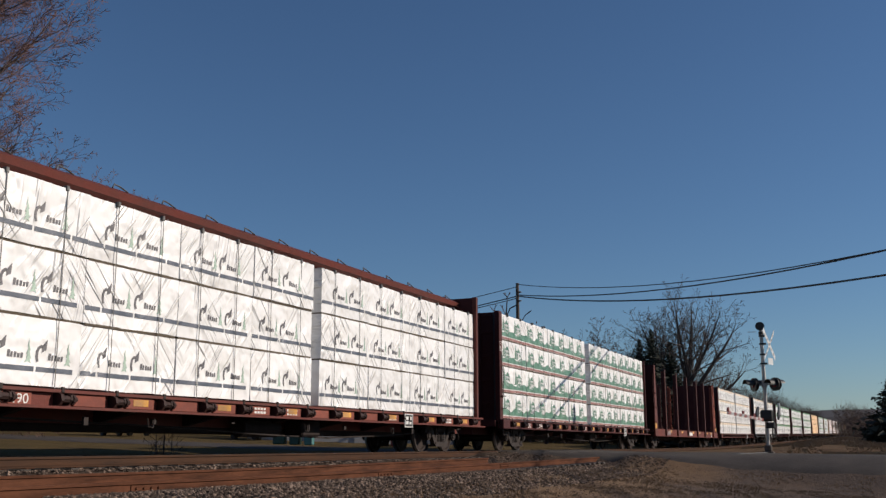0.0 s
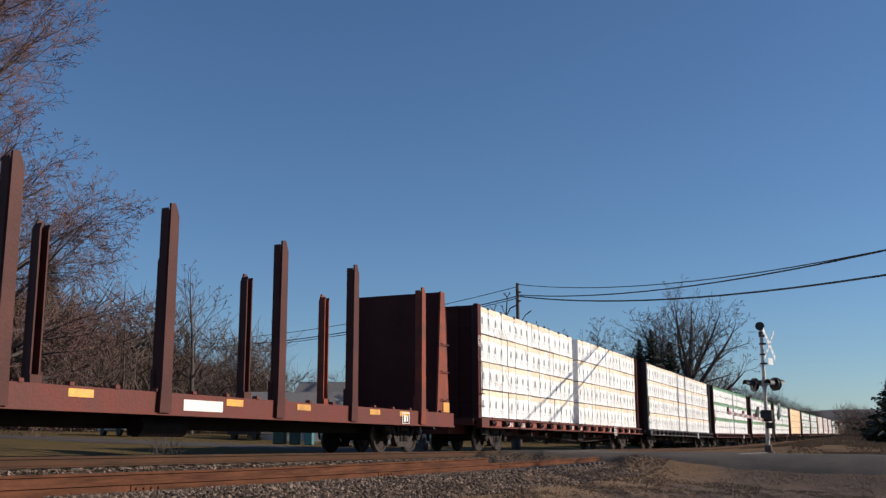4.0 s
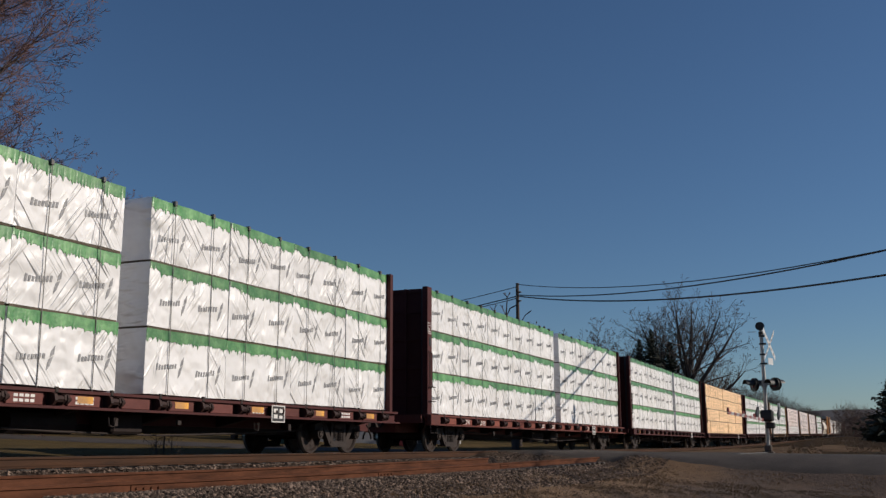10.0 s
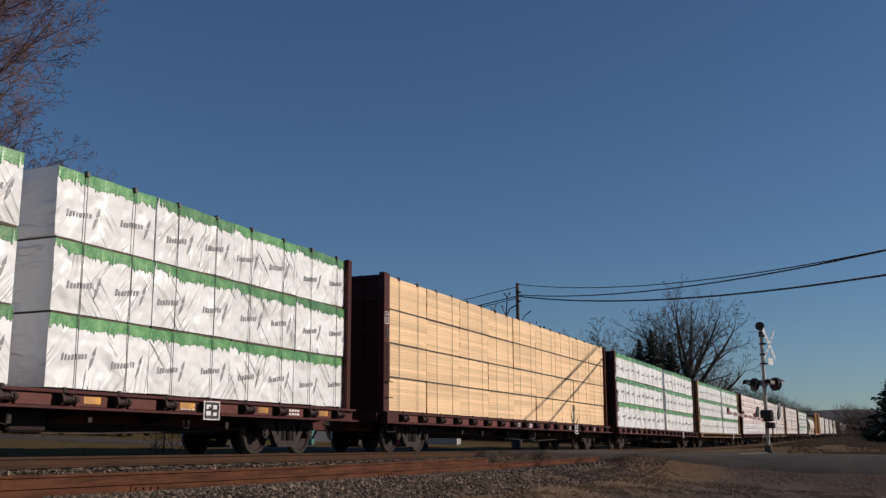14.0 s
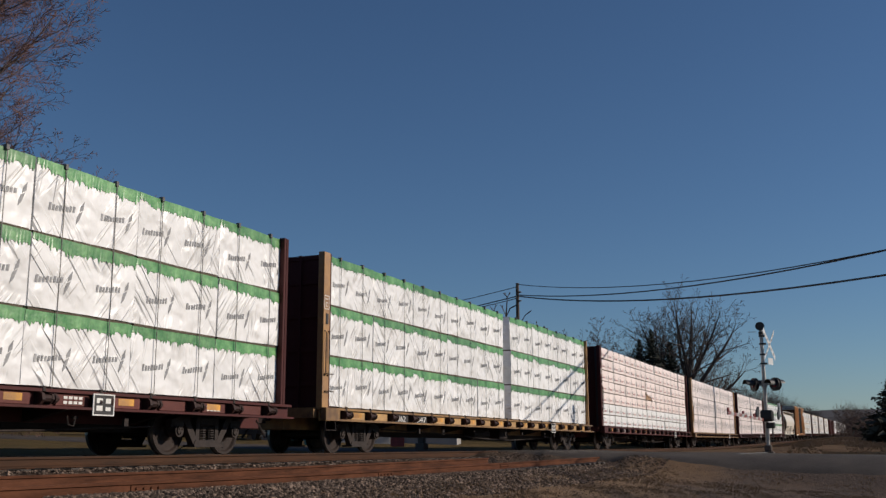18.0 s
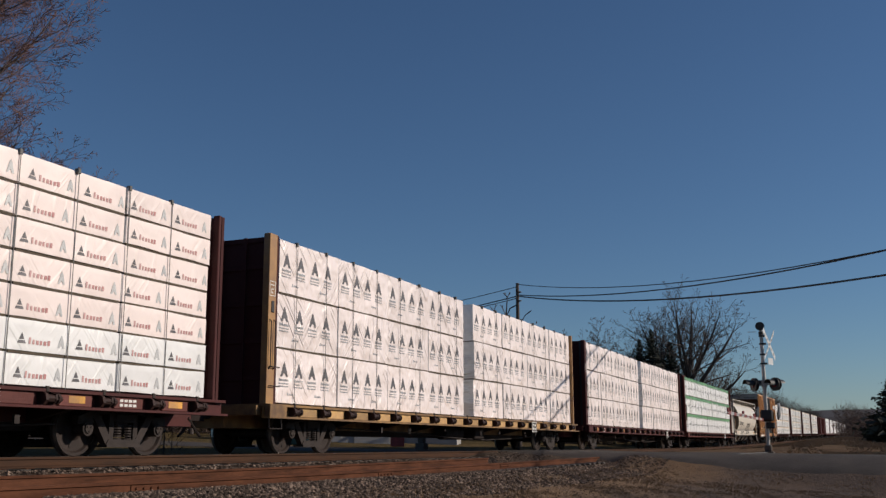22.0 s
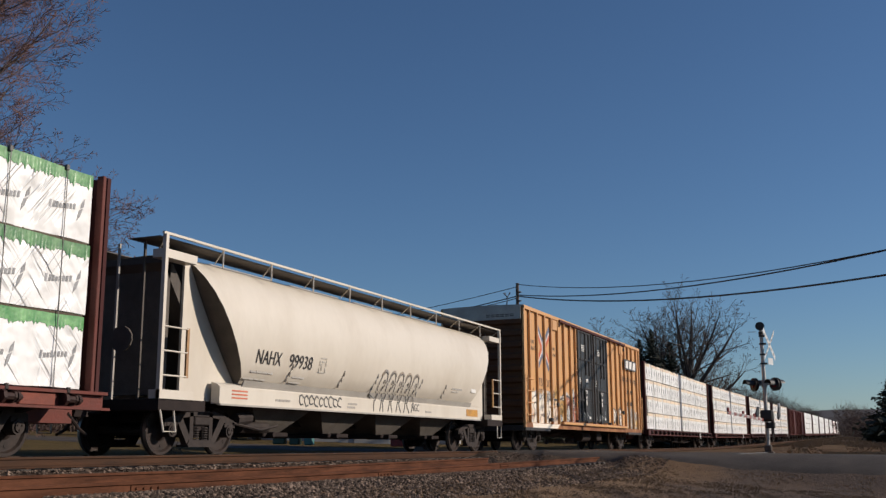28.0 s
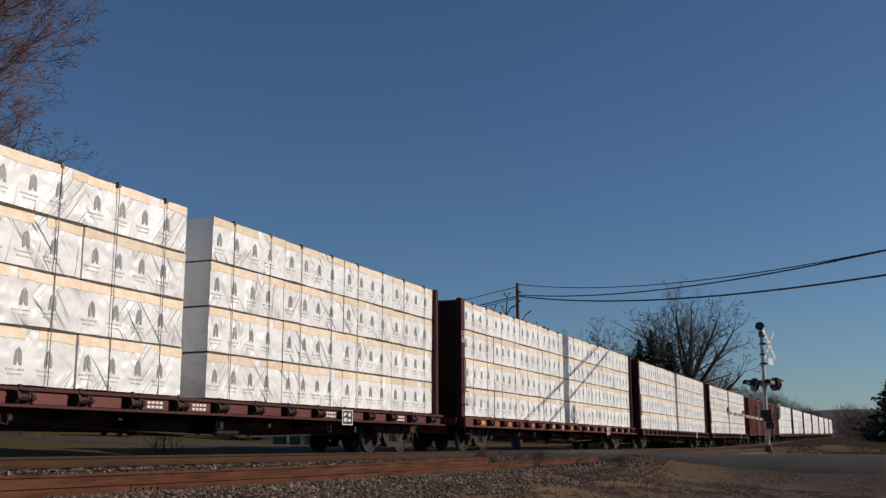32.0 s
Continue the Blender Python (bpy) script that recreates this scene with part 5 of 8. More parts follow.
        part("reflector", bm, M["marker"], car, "faded yellow reflector strip")
    def chain_lug(bm):
        box(bm, 1.47, 1.58, -0.05, 0.05, 1.10, 1.16)
    for i in range(22):
        put("chain_lug", shared("chain_lug", R, chain_lug), car, (0, -half + 0.9 + i * 1.04, 0))
    bm = bmesh.new()
    for a, b, c, d in ((-0.22, 0.22, 1.0, 1.03), (-0.22, 0.22, 0.72, 0.75), (-0.22, -0.19, 0.75, 1.0), (0.19, 0.22, 0.75, 1.0), (-0.12, 0.0, 0.78, 0.96), (0.05, 0.13, 0.8, 0.94)):
        box(bm, 1.575, 1.585, half - 3.3 + a, half - 3.3 + b, c, d)
    part("routing_plate", bm, M["white_paint"], car, "white-framed routing board")
    # worn pale initials as plain shapes
    bm = bmesh.new()
    for k, y0 in enumerate((3.35, 3.68, 4.01, 4.34)):
        stroke(bm, [(y0 - half, 0.80), (y0 - half + 0.04 * (k % 2), 1.03), (y0 - half + 0.2, 0.82 + 0.1 * (k % 2))], 0.05, 1.565, 0.004)
    part("emblem", bm, M["ink_pale"], car, "worn pale painted initials")["kind"] = "stuff"
    bm = bmesh.new()
    box(bm, 1.565, 1.569, -half + 11.0, -half + 12.2, 0.80, 1.0)
    part("patch", bm, M["white_paint"], car, "white stencilled patch")
    bm = bmesh.new()
    for i in range(6):
        box(bm, 1.565, 1.569, -half + 5.1 + i * 0.2, -half + 5.22 + i * 0.2, 0.80, 1.02)
    part("number_bars", bm, M["panel_red"], car, "faded number on the sill")
    add_truck(car, -half + 2.3, s0)
    add_truck(car, half - 2.3, s0)
    add_couplers(car, half - 0.05)
    TRAIN.append((car, s0))


def add_hopper(s_near, length=17.7):
    """A covered hopper: bulging grey sides, slope-sheet ends, roof walk with side rails, four outlets."""
    half = length / 2
    s0 = s_near + half
    car = thing("covered_hopper_car", car_pose(s0), "warm grey covered hopper car with scrawled graffiti", "freight car", group="train of freight cars")
    H = M["hopper"]
    prof = [(1.24, 1.40), (1.40, 1.54), (1.52, 1.80), (1.60, 2.15), (1.625, 2.5), (1.60, 2.82), (1.52, 3.12), (1.40, 3.36), (1.25, 3.55), (1.05, 3.70), (0.80, 3.80), (0.45, 3.86), (0.0, 3.88)]
    GX = 1.12                                 # plane of the end gussets

    def y_end(z):
        k = min(max((3.52 - z) / 2.12, 0), 1)
        return half - (1.20 + 1.52 * k - 0.06 * math.sin(math.pi * k))
    bm = bmesh.new()
    outline = prof + [(-x, z) for x, z in prof[-2::-1]]
    cols = []
    for k in range(25):
        f = -1 + 2 * k / 24
        cols.append([bm.verts.new((x, f * y_end(z), z)) for x, z in outline])
    for a, b in zip(cols, cols[1:]):
        for i in range(len(outline) - 1):
            bm.faces.new((a[i], b[i], b[i + 1], a[i + 1]))
    for f, col in ((-1, cols[0]), (1, cols[-1])):
        inner = [bm.verts.new((min(max(x, -GX), GX), f * (y_end(z) - 0.02), z)) for x, z in outline]
        # end recess coloured dark in place of its shade
        for i in range(len(outline) - 1):
            bm.faces.new((col[i], col[i + 1], inner[i + 1], inner[i])).material_index = 1
        bm.faces.new(inner).material_index = 1
    body = part("body", bm, [H, M["bay_grime_shade"]], car, "bulging warm grey side and roof sheets")
    for p in body.data.polygons:
        p.use_smooth = abs(p.normal.y) < 0.3
    body.data.set_sharp_from_angle(angle=radians(40))
    for side in (1, -1):
        bm = bmesh.new()
        prism_y(bm, [(1.20 * side, 0.98), (1.40 * side, 0.98), (1.40 * side, 1.30), (1.34 * side, 1.36), (1.20 * side, 1.40)], -half + 1.9, half - 1.9)
        part("side_sill", bm, H, car, "flat lower side sill")
        bm = bmesh.new()
        box(bm, 1.34 * side, 1.43 * side, -half + 1.9, half - 1.9, 0.945, 0.98)
        part("sill_lip", bm, M["hopper_dirt"], car)
        bm = bmesh.new()
        prism_y(bm, [(1.33 * side, 1.33), (1.365 * side, 1.33), (1.42 * side, 1.47), (1.38 * side, 1.47)], -half + 2.7, half - 2.7)
        part("seam_strip", bm, M["hopper_dirt"], car, "dull grey seam strip")
        for f in (-1, 1):
            bm = bmesh.new()
            pts = [(f * (half - 1.02), 3.66), (f * (half - 1.5), 3.66)] + [(f * (y_end(z) - 0.3), z) for z in (3.4, 3.0, 2.5, 2.0, 1.5)] + [(f * (half - 3.0), 1.02), (f * (half - 1.0), 1.02)]
            prism_x(bm, pts, (GX - 0.05) * side, (GX + 0.005) * side)
            part("end_gusset", bm, H, car, "flat triangular end gusset sheet")
            # post, ladder
            bm = bmesh.new()
            box(bm, 1.36 * side, 1.44 * side, f * (half - 0.08) - 0.04, f * (half - 0.08) + 0.04, 0.98, 3.98)
            part("end_post", bm, H, car, "slender end post")
            bm = bmesh.new()
            prism_x(bm, [(f * (half - 0.04), 0.98), (f * (half - 1.02), 0.98), (f * (half - 1.02), 1.16), (f * (half - 0.04), 1.16)], 1.20 * side, 1.45 * side)
            part("end_sill", bm, H, car)
            bm = bmesh.new()
            box(bm, 1.14 * side, 1.42 * side, f * (half - 0.55) - 0.5, f * (half - 0.55) + 0.45, 3.56, 3.72)
            part("eave_bracket", bm, H, car)
            for z in (1.42, 1.86, 2.30):
                bm = bmesh.new()
                tube(bm, (1.43 * side, f * (half - 0.08), z), (1.43 * side, f * (half - 0.80), z), 0.016, n=6)
                part("rung", bm, H, car)
            bm = bmesh.new()
            box(bm, 1.40 * side, 1.44 * side, f * (half - 0.81) - 0.035, f * (half - 0.81) + 0.035, 1.40, 2.32)
            part("ladder_rail", bm, M["car_yellow"], car, "yellowed ladder rail")
            bm = bmesh.new()
            rod(bm, [(1.42 * side, f * (half - 0.05), 0.98), (1.46 * side, f * (half - 0.18), 0.42), (1.46 * side, f * (half - 0.52), 0.42), (1.42 * side, f * (half - 0.45), 0.98)], 0.02, 6)
            part("stirrup_step", bm, H, car)
        # roof walk and its rail
        post = shared(("rail_stanchion", side), H, lambda bm: (tube(bm, (1.40 * side, 0, 3.62), (1.40 * side, 0, 4.0), 0.017, n=5), rod(bm, [(1.40 * side, 0, 3.98), (0.95 * side, 0.35, 3.80)], 0.012, 4)))
        for k in range(11):
            put("rail_stanchion", post, car, (0, -half + 0.1 + k * (length - 0.2) / 10, 0))
        bm = bmesh.new()
        box(bm, 1.375 * side, 1.425 * side, -half, half, 3.985, 4.03)
        part("roof_rail", bm, H, car, "thin pale roof rail")
        bm = bmesh.new()
        box(bm, 0.62 * side, 1.32 * side, -half, half, 3.935, 3.955)
        # dark colour stands for the shaded underside of the board
        part("running_board", bm, M["bay_grime_shade"], car, "dark grating running board")
    bm = bmesh.new()
    for k in range(4):
        y = -4.8 + k * 3.2
        box(bm, -0.35, 0.35, y - 1.2, y + 1.2, 3.86, 3.97, 0.03)
    part("hatch", bm, M["hopper_dirt"], car, "long roof loading hatches")
    for f in (-1, 1):
        bm = bmesh.new()
        prism_x(bm, [(f * (half - 2.2), 1.2), (f * (half - 2.5), 1.2), (f * (half - 0.75), 3.55), (f * (half - 0.45), 3.55)], -1.06, 1.06)
        part("slope_sheet", bm, M["bay_grime_shade"], car, "shaded sloping end sheet")
        # end zone kept dark: shade put into the posts and wall
        for x in (-0.9, -0.3, 0.3, 0.9):
            bm = bmesh.new()
            box(bm, x - 0.02, x + 0.02, f * (half - 0.12) - 0.02, f * (half - 0.12) + 0.02, 1.0, 3.9)
            part("end_post", bm, M["hopper_dirt"] if x == 0.3 else M["bay_grime_shade"], car)
        bm = bmesh.new()
        box(bm, -1.06, 1.06, f * (half - 0.62) - 0.06, f * (half - 0.62) + 0.06, 1.1, 3.7)
        part("end_wall", bm, M["bay_grime_shade"], car, "dark end wall between the posts")
        bm = bmesh.new()
        box(bm, -1.45, 1.45, f * (half - 0.7) - 0.68, f * (half - 0.7) + 0.68, 0.80, 1.0)
        part("platform", bm, M["underframe"], car)
        bm = bmesh.new()
        tube(bm, (0.5, f * (half - 0.10), 2.1), (0.5, f * (half - 0.05), 2.1), 0.24, n=14)
        part("brake_wheel", bm, M["bay_grime_shade"], car)
    # bays
    for k in range(4):
        y = -4.2 + k * 2.8
        bm = bmesh.new()
        a = [bm.verts.new((x, y + yy, 1.04)) for x, yy in ((-1.18, -1.3), (1.18, -1.3), (1.18, 1.3), (-1.18, 1.3))]
        b = [bm.verts.new((x, y + yy, 0.46)) for x, yy in ((-0.75, -0.42), (0.75, -0.42), (0.75, 0.42), (-0.75, 0.42))]
        for i in range(4):
            bm.faces.new((a[i], a[(i + 1) % 4], b[(i + 1) % 4], b[i]))
        bm.faces.new(a[::-1]), bm.faces.new(b)
        bay = part("hopper_bay", bm, M["bay_grime_shade"], car, "tapered discharge bay")
        bm = bmesh.new()
        box(bm, -0.95, 0.95, y - 0.5, y + 0.5, 0.36, 0.46, 0.02)
        tube(bm, (0.9, y - 0.3, 0.41), (1.1, y - 0.3, 0.41), 0.06, n=8)
        part("outlet_gate", bm, M["underframe"], bay)
    bm = bmesh.new()
    tube(bm, (0.9, -half + 3.3, 0.55), (0.9, -half + 4.3, 0.55), 0.12, n=10)
    tube(bm, (1.0, -half + 3.0, 0.7), (1.0, -half + 3.5, 0.75), 0.13, n=10)
    rod(bm, [(1.05, -half + 2.9, 0.62), (1.1, -half + 3.8, 0.5), (1.0, -half + 4.6, 0.6)], 0.03, 5)
    part("brake_cylinder", bm, M["truck"], car)
    bm = bmesh.new()
    box(bm, -0.3, 0.3, -half + 1.0, half - 1.0, 0.62, 0.98)
    part("center_sill", bm, M["underframe"], car)
    add_truck(car, -half + 1.86, s0)
    add_truck(car, half - 1.70, s0)
    add_couplers(car, half - 0.1)
    # lettering and scrawls, on the bulge
    lettering("NAHX", 0.30, M["black_stencil"], car, 1.60, -half + 2.88, 1.83, 0.95).matrix_basis = pose(1.54, -half + 2.88, 1.83, 0, 12.5, 0)
    lettering("99938", 0.30, M["black_stencil"], car, 1.60, -half + 4.14, 1.83, 0.96).matrix_basis = pose(1.54, -half + 4.14, 1.83, 0, 12.5, 0)
    def side_x(z):
        return ramp_at(z, [(q[1], q[0]) for q in prof[:9]]) + 0.004
    def on_side(bm, pts, w):
        """A painted line that follows the bulge of the side and the sill."""
        for (y0, z0), (y1, z1) in zip(pts, pts[1:]):
            m = max(int(abs(z1 - z0) / 0.12), 1)
            for i in range(m):
                a, b = (y0 + (y1 - y0) * i / m, z0 + (z1 - z0) * i / m), (y0 + (y1 - y0) * (i + 1) / m, z0 + (z1 - z0) * (i + 1) / m)
                zm = (a[1] + b[1]) / 2
                stroke(bm, [a, b], w, max(side_x(zm) if zm > 1.36 else 1.402, 1.424 if 1.3 < zm < 1.5 else 0), 0.006)
    bm = bmesh.new()
    for y, z, w in ((2.85, 1.66, 0.85), (2.68, 1.52, 0.85), (4.45, 1.64, 0.5), (4.4, 1.53, 0.45), (13.2, 1.82, 0.8), (13.25, 1.74, 0.5), (3.9, 1.12, 0.6), (7.1, 1.16, 0.45), (7.05, 1.08, 0.4), (11.6, 1.1, 0.4)):
        for k in range(4):
            on_side(bm, [(-half + y + w * k / 4, z), (-half + y + w * (k + 0.75) / 4, z)], 0.045)
    part("small_print", bm, M["hopper_dirt"], car, "lines of small grey print")["kind"] = "stuff"
    bm = bmesh.new()
    on_side(bm, [(-half + 5.43, 1.80), (-half + 5.70, 1.80), (-half + 5.70, 2.12), (-half + 5.43, 2.12), (-half + 5.43, 1.80)], 0.022)
    on_side(bm, [(-half + 5.52, 1.86), (-half + 5.52, 2.04), (-half + 5.62, 2.04)], 0.03)
    part("stencil_box", bm, M["hopper_dirt"], car)
    bm = bmesh.new()
    box(bm, 1.535, 1.54, half - 3.0, half - 2.62, 1.78, 2.05)
    part("stencil_plate", bm, M["white_paint"], car)
    for y in (4.22, 6.52, 12.62):
        bm = bmesh.new()
        on_side(bm, [(-half + y, 1.52), (-half + y + 0.14, 1.93)], 0.05)
        part("weld_bracket", bm, M["bay_grime_shade"], car, "rusty welded bracket line")
    rng = random.Random(11)
    bm = bmesh.new()
    tops = bmesh.new()
    for k in range(5):
        c = -half + 8.62 + k * 0.47
        loop = [(c - 0.24 + 0.06 * k, 1.04), (c - 0.20, 1.30), (c - 0.04, 1.48), (c - 0.10, 1.70), (c + 0.02, 1.92), (c + 0.20, 2.02), (c + 0.34, 1.94), (c + 0.33, 1.72), (c + 0.20, 1.55), (c + 0.26, 1.30), (c + 0.16, 1.05)]
        on_side(bm, curved([(c + (y - c) * 0.85, z) for y, z in loop], 3), 0.03)
        on_side(bm, [(c + 0.10, 1.72), (c + 0.18, 1.86), (c + 0.23, 1.74), (c + 0.12, 1.56)], 0.022)
        on_side(tops, curved([(c - 0.02, 1.92), (c + 0.06, 2.02), (c + 0.18, 2.06), (c + 0.30, 1.99)], 3), 0.06)
    on_side(bm, [(-half + 8.40, 1.98), (-half + 8.3, 1.7), (-half + 8.12, 1.42), (-half + 8.3, 1.36)], 0.04)
    on_side(bm, [(-half + 11.08, 2.0), (-half + 10.95, 1.72), (-half + 10.82, 1.5)], 0.034)
    part("graffiti_shade", tops, M["spray_grey"], car, "grey shaded tops of the graffiti loops")["kind"] = "stuff"
    part("graffiti_scrawl", bm, M["spray_black"], car, "loose black spray-painted loops")["kind"] = "stuff"
    lettering("NGC", 0.20, M["spray_black"], car, 1.404, -half + 10.66, 1.1, 0.5)
    bm = bmesh.new()
    for k in range(9):
        c = -half + 4.95 + k * 0.215
        on_side(bm, [(c + 0.10 * math.cos(a), 1.16 + 0.11 * math.sin(a) + 0.03 * rng.uniform(-1, 1)) for a in [0.6 + i * 0.95 for i in range(6)]], 0.03)
    part("graffiti_tag", bm, M["spray_black"], car, "small black spray-painted tag")["kind"] = "stuff"
    bm = bmesh.new()
    box(bm, 1.40, 1.408, -half + 14.62, -half + 15.55, 1.06, 1.27)
    part("placard", bm, M["marker"], car, "yellow placard on the sill")
    bm = bmesh.new()
    for z in (1.23, 1.16, 1.09):
        box(bm, 1.40, 1.405, -half + 2.3, -half + 2.85, z, z + 0.03)
    part("faded_notice", bm, M["logo_red"], car, "faded red notice lines on the sill")["kind"] = "stuff"
    TRAIN.append((car, s0))


def add_boxcar(s_near, length=18.65):
    """A tall yellow boxcar with posts outside its sheets and black double doors."""
    half = length / 2
    s0 = s_near + half
    car = thing("yellow_boxcar", car_pose(s0), "tall yellow boxcar with black doors and graffiti", "freight car", group="train of freight cars")
    Y = M["box_yellow"]
    bm = bmesh.new()
    box(bm, -1.53, 1.53, -half + 0.06, half - 0.06, 0.95, 5.10)
    part("body", bm, Y, car, "smooth yellow side sheets")
    bm = bmesh.new()
    prism_y(bm, [(-1.60, 5.08), (1.60, 5.08), (1.60, 5.13), (1.1, 5.15), (0, 5.17), (-1.1, 5.15), (-1.60, 5.13)], -half, half)
    part("roof", bm, M["box_dirty"], car, "galvanised sheet roof")
    for side in (1, -1):
        bm = bmesh.new()
        box(bm, 1.53 * side, 1.615 * side, -half, half, 5.00, 5.12)
        part("top_plate", bm, Y, car)
        bm = bmesh.new()
        box(bm, 1.50 * side, 1.58 * side, -half + 0.02, half - 0.02, 0.80, 0.98)
        part("side_sill", bm, M["sill_grime"], car, "grimy rust-brown side sill")
    posts = [0.62, 1.50, 2.40, 3.24, 4.10, 4.95, 5.84, 6.62, 12.60, 13.55, 14.45, 15.29, 16.03, 16.87, 17.88]
    rm = shared("side_post", Y, lambda bm: box(bm, 1.53, 1.63, -0.035, 0.035, 0.98, 5.0, 0.008))
    # black strip painted beside each post for the shade there
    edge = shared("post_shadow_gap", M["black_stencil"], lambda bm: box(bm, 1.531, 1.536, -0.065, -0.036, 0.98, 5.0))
    for y in posts:
        p = put("side_post", rm, car, (0, -half + y, 0), label="pressed yellow side post")
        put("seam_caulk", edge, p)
        put("side_post", rm, car, (0, half - y, 0), rz=180)
    for f in (-1, 1):
        for x in (-1.60, 1.53):
            bm = bmesh.new()
            box(bm, x, x + 0.07, f * (half - 0.06) - 0.06, f * (half - 0.06) + 0.06, 0.82, 5.08)
            part("corner_post", bm, Y, car)
        bm = bmesh.new()
        box(bm, -1.5, 1.5, f * (half + 0.02) - 0.045, f * (half + 0.02) + 0.045, 4.62, 5.07)
        part("end_fascia", bm, M["box_dirty"], car, "pale grey top sheet of the end")
        for z in (0.0, 0.1):
            bm = bmesh.new()
            for k in range(6):
                box(bm, 0.2 + k * 0.18, 0.34 + k * 0.18, f * (half + 0.067) - 0.002, f * (half + 0.067) + 0.002, 4.72 + z * 0.6, 4.75 + z * 0.6)
            part("end_print", bm, M["black_stencil"], car)["kind"] = "stuff"
        # corrugated end
        bm = bmesh.new()
        zs = [0.95 + i * 0.415 for i in range(11)]
        pts = []
        for i, z in enumerate(zs[:-1]):
            pts += [(f * (half - 0.05), z), (f * (half - 0.05), z + 0.14), (f * (half + 0.05), z + 0.2), (f * (half + 0.05), z + 0.34)]
        pts += [(f * (half - 0.05), zs[-1]), (f * (half - 0.1), zs[-1]), (f * (half - 0.1), 0.95)]
        prism_x(bm, pts, -1.5, 1.5)
        part("end_wall", bm, M["end_brown"], car, "grimy brown corrugated end wall, darkened for shade")
        for k in range(4):
            bm = bmesh.new()
            z = 1.25 + k * 0.42
            rod(bm, [(1.56, f * (half - 0.10), z), (1.67, f * (half - 0.10), z), (1.67, f * (half - 0.75), z), (1.56, f * (half - 0.75), z)], 0.016, 5)
            part("rung", bm, Y, car)
        bm = bmesh.new()
        rod(bm, [(1.66, f * (half - 0.08), 0.95), (1.68, f * (half - 0.08), 2.62), (1.56, f * (half - 0.08), 2.64)], 0.018, 5)
        part("handrail", bm, Y, car)
        bm = bmesh.new()
        rod(bm, [(1.56, f * (half - 0.08), 0.9), (1.60, f * (half - 0.08), 0.42), (1.60, f * (half - 0.55), 0.42), (1.56, f * (half - 0.55), 0.9)], 0.02, 5)
        part("stirrup_step", bm, M["truck"], car)
        bm = bmesh.new()
        box(bm, -1.5, 1.5, f * (half - 1.55) - 1.55, f * (half - 1.55) + 1.55, 0.70, 0.88)
        part("bolster_cover", bm, M["black"], car, "black painted end sill")
        bm = bmesh.new()
        box(bm, 1.46, 1.585, f * (half - 1.5) - 1.45, f * (half - 1.5) + 1.45, 0.70, 0.82, 0.01)
        part("skirt", bm, M["black"], car)
    # doors: two leaves that meet; four panels each between bars
    for leaf, (y0, y1) in enumerate(((6.85, 9.2), (9.42, 11.75))):
        a, b = -half + y0, -half + y1
        bm = bmesh.new()
        box(bm, 1.53, 1.585, a, b, 1.18, 4.93)
        door = part("sliding_door", bm, M["door_black"], car, "black steel sliding door leaf")
        for y in (a + 0.06, a + 0.55, (a + b) / 2 + 0.1, b - 0.55, b - 0.06):
            tall = y in (a + 0.06, b - 0.06)
            bm = bmesh.new()
            box(bm, 1.585, 1.64, y - 0.05, y + 0.05, 1.18, 4.93 if tall else 3.0, 0.01)
            if not tall:
                bmesh.ops.translate(bm, verts=bm.verts, vec=(0, 0, 1.93 if y > (a + b) / 2 else 0))
            part("door_bar", bm, M["black"], door)
        for z in (1.2, 2.05, 2.55, 3.75, 4.9):
            bm = bmesh.new()
            box(bm, 1.585, 1.63, a + 0.05, b - 0.05, z - 0.04, z + 0.04, 0.01)
            part("door_rib", bm, M["black"], door)
        bm = bmesh.new()
        tube(bm, (1.66, b - 0.25 if leaf == 0 else a + 0.25, 1.15), (1.66, b - 0.25 if leaf == 0 else a + 0.25, 4.95), 0.022, n=6)
        part("lock_rod", bm, M["black"], door)
        for yy in (a + 0.32, b - 0.36, (a + b) / 2 - 0.28):
            bm = bmesh.new()
            tube(bm, (1.662, yy, 1.14), (1.662, yy, 4.9 if yy < b - 0.5 else 4.2), 0.017, n=6)
            part("lock_rod", bm, M["black"], door)
        bm = bmesh.new()
        c = a + 1.15
        box(bm, 1.64, 1.655, c - 0.28, c + 0.22, 1.55, 2.5, 0.01)
        part("lock_plate", bm, M["black"], door)
        bm = bmesh.new()
        for yy, zz, w, h in ((-0.2, 2.42, 0.36, 0.03), (-0.15, 2.33, 0.26, 0.03), (-0.12, 2.1, 0.14, 0.1), (-0.12, 1.85, 0.12, 0.2), (0.3, 1.28, 0.22, 0.1)):
            box(bm, 1.655, 1.66, c + yy, c + yy + w, zz, zz + h)
        for k in range(4):
            box(bm, 1.587, 1.592, a + 0.65 + 0.02 * k, a + 1.35 - 0.03 * k, 4.32 - k * 0.075, 4.36 - k * 0.075)
            box(bm, 1.587, 1.592, a + 0.12, a + 0.72 - 0.05 * k, 2.92 - k * 0.065, 2.95 - k * 0.065)
        if leaf == 0:
            box(bm, 1.59, 1.60, c + 0.15, c + 0.48, 2.80, 2.95)
        part("door_stencil", bm, M["white_paint"], door, "white stencilled notices")["kind"] = "stuff"
    bm = bmesh.new()
    box(bm, 1.53, 1.70, -half + 4.4, half - 3.5, 0.98, 1.08, 0.01)
    part("door_track", bm, Y, car, "worn yellow lower door track")
    bm = bmesh.new()
    box(bm, 1.60, 1.69, -half + 4.4, half - 3.5, 1.082, 1.10)
    part("track_groove", bm, M["rusty_red"], car, "rusty groove of the door track")
    bm = bmesh.new()
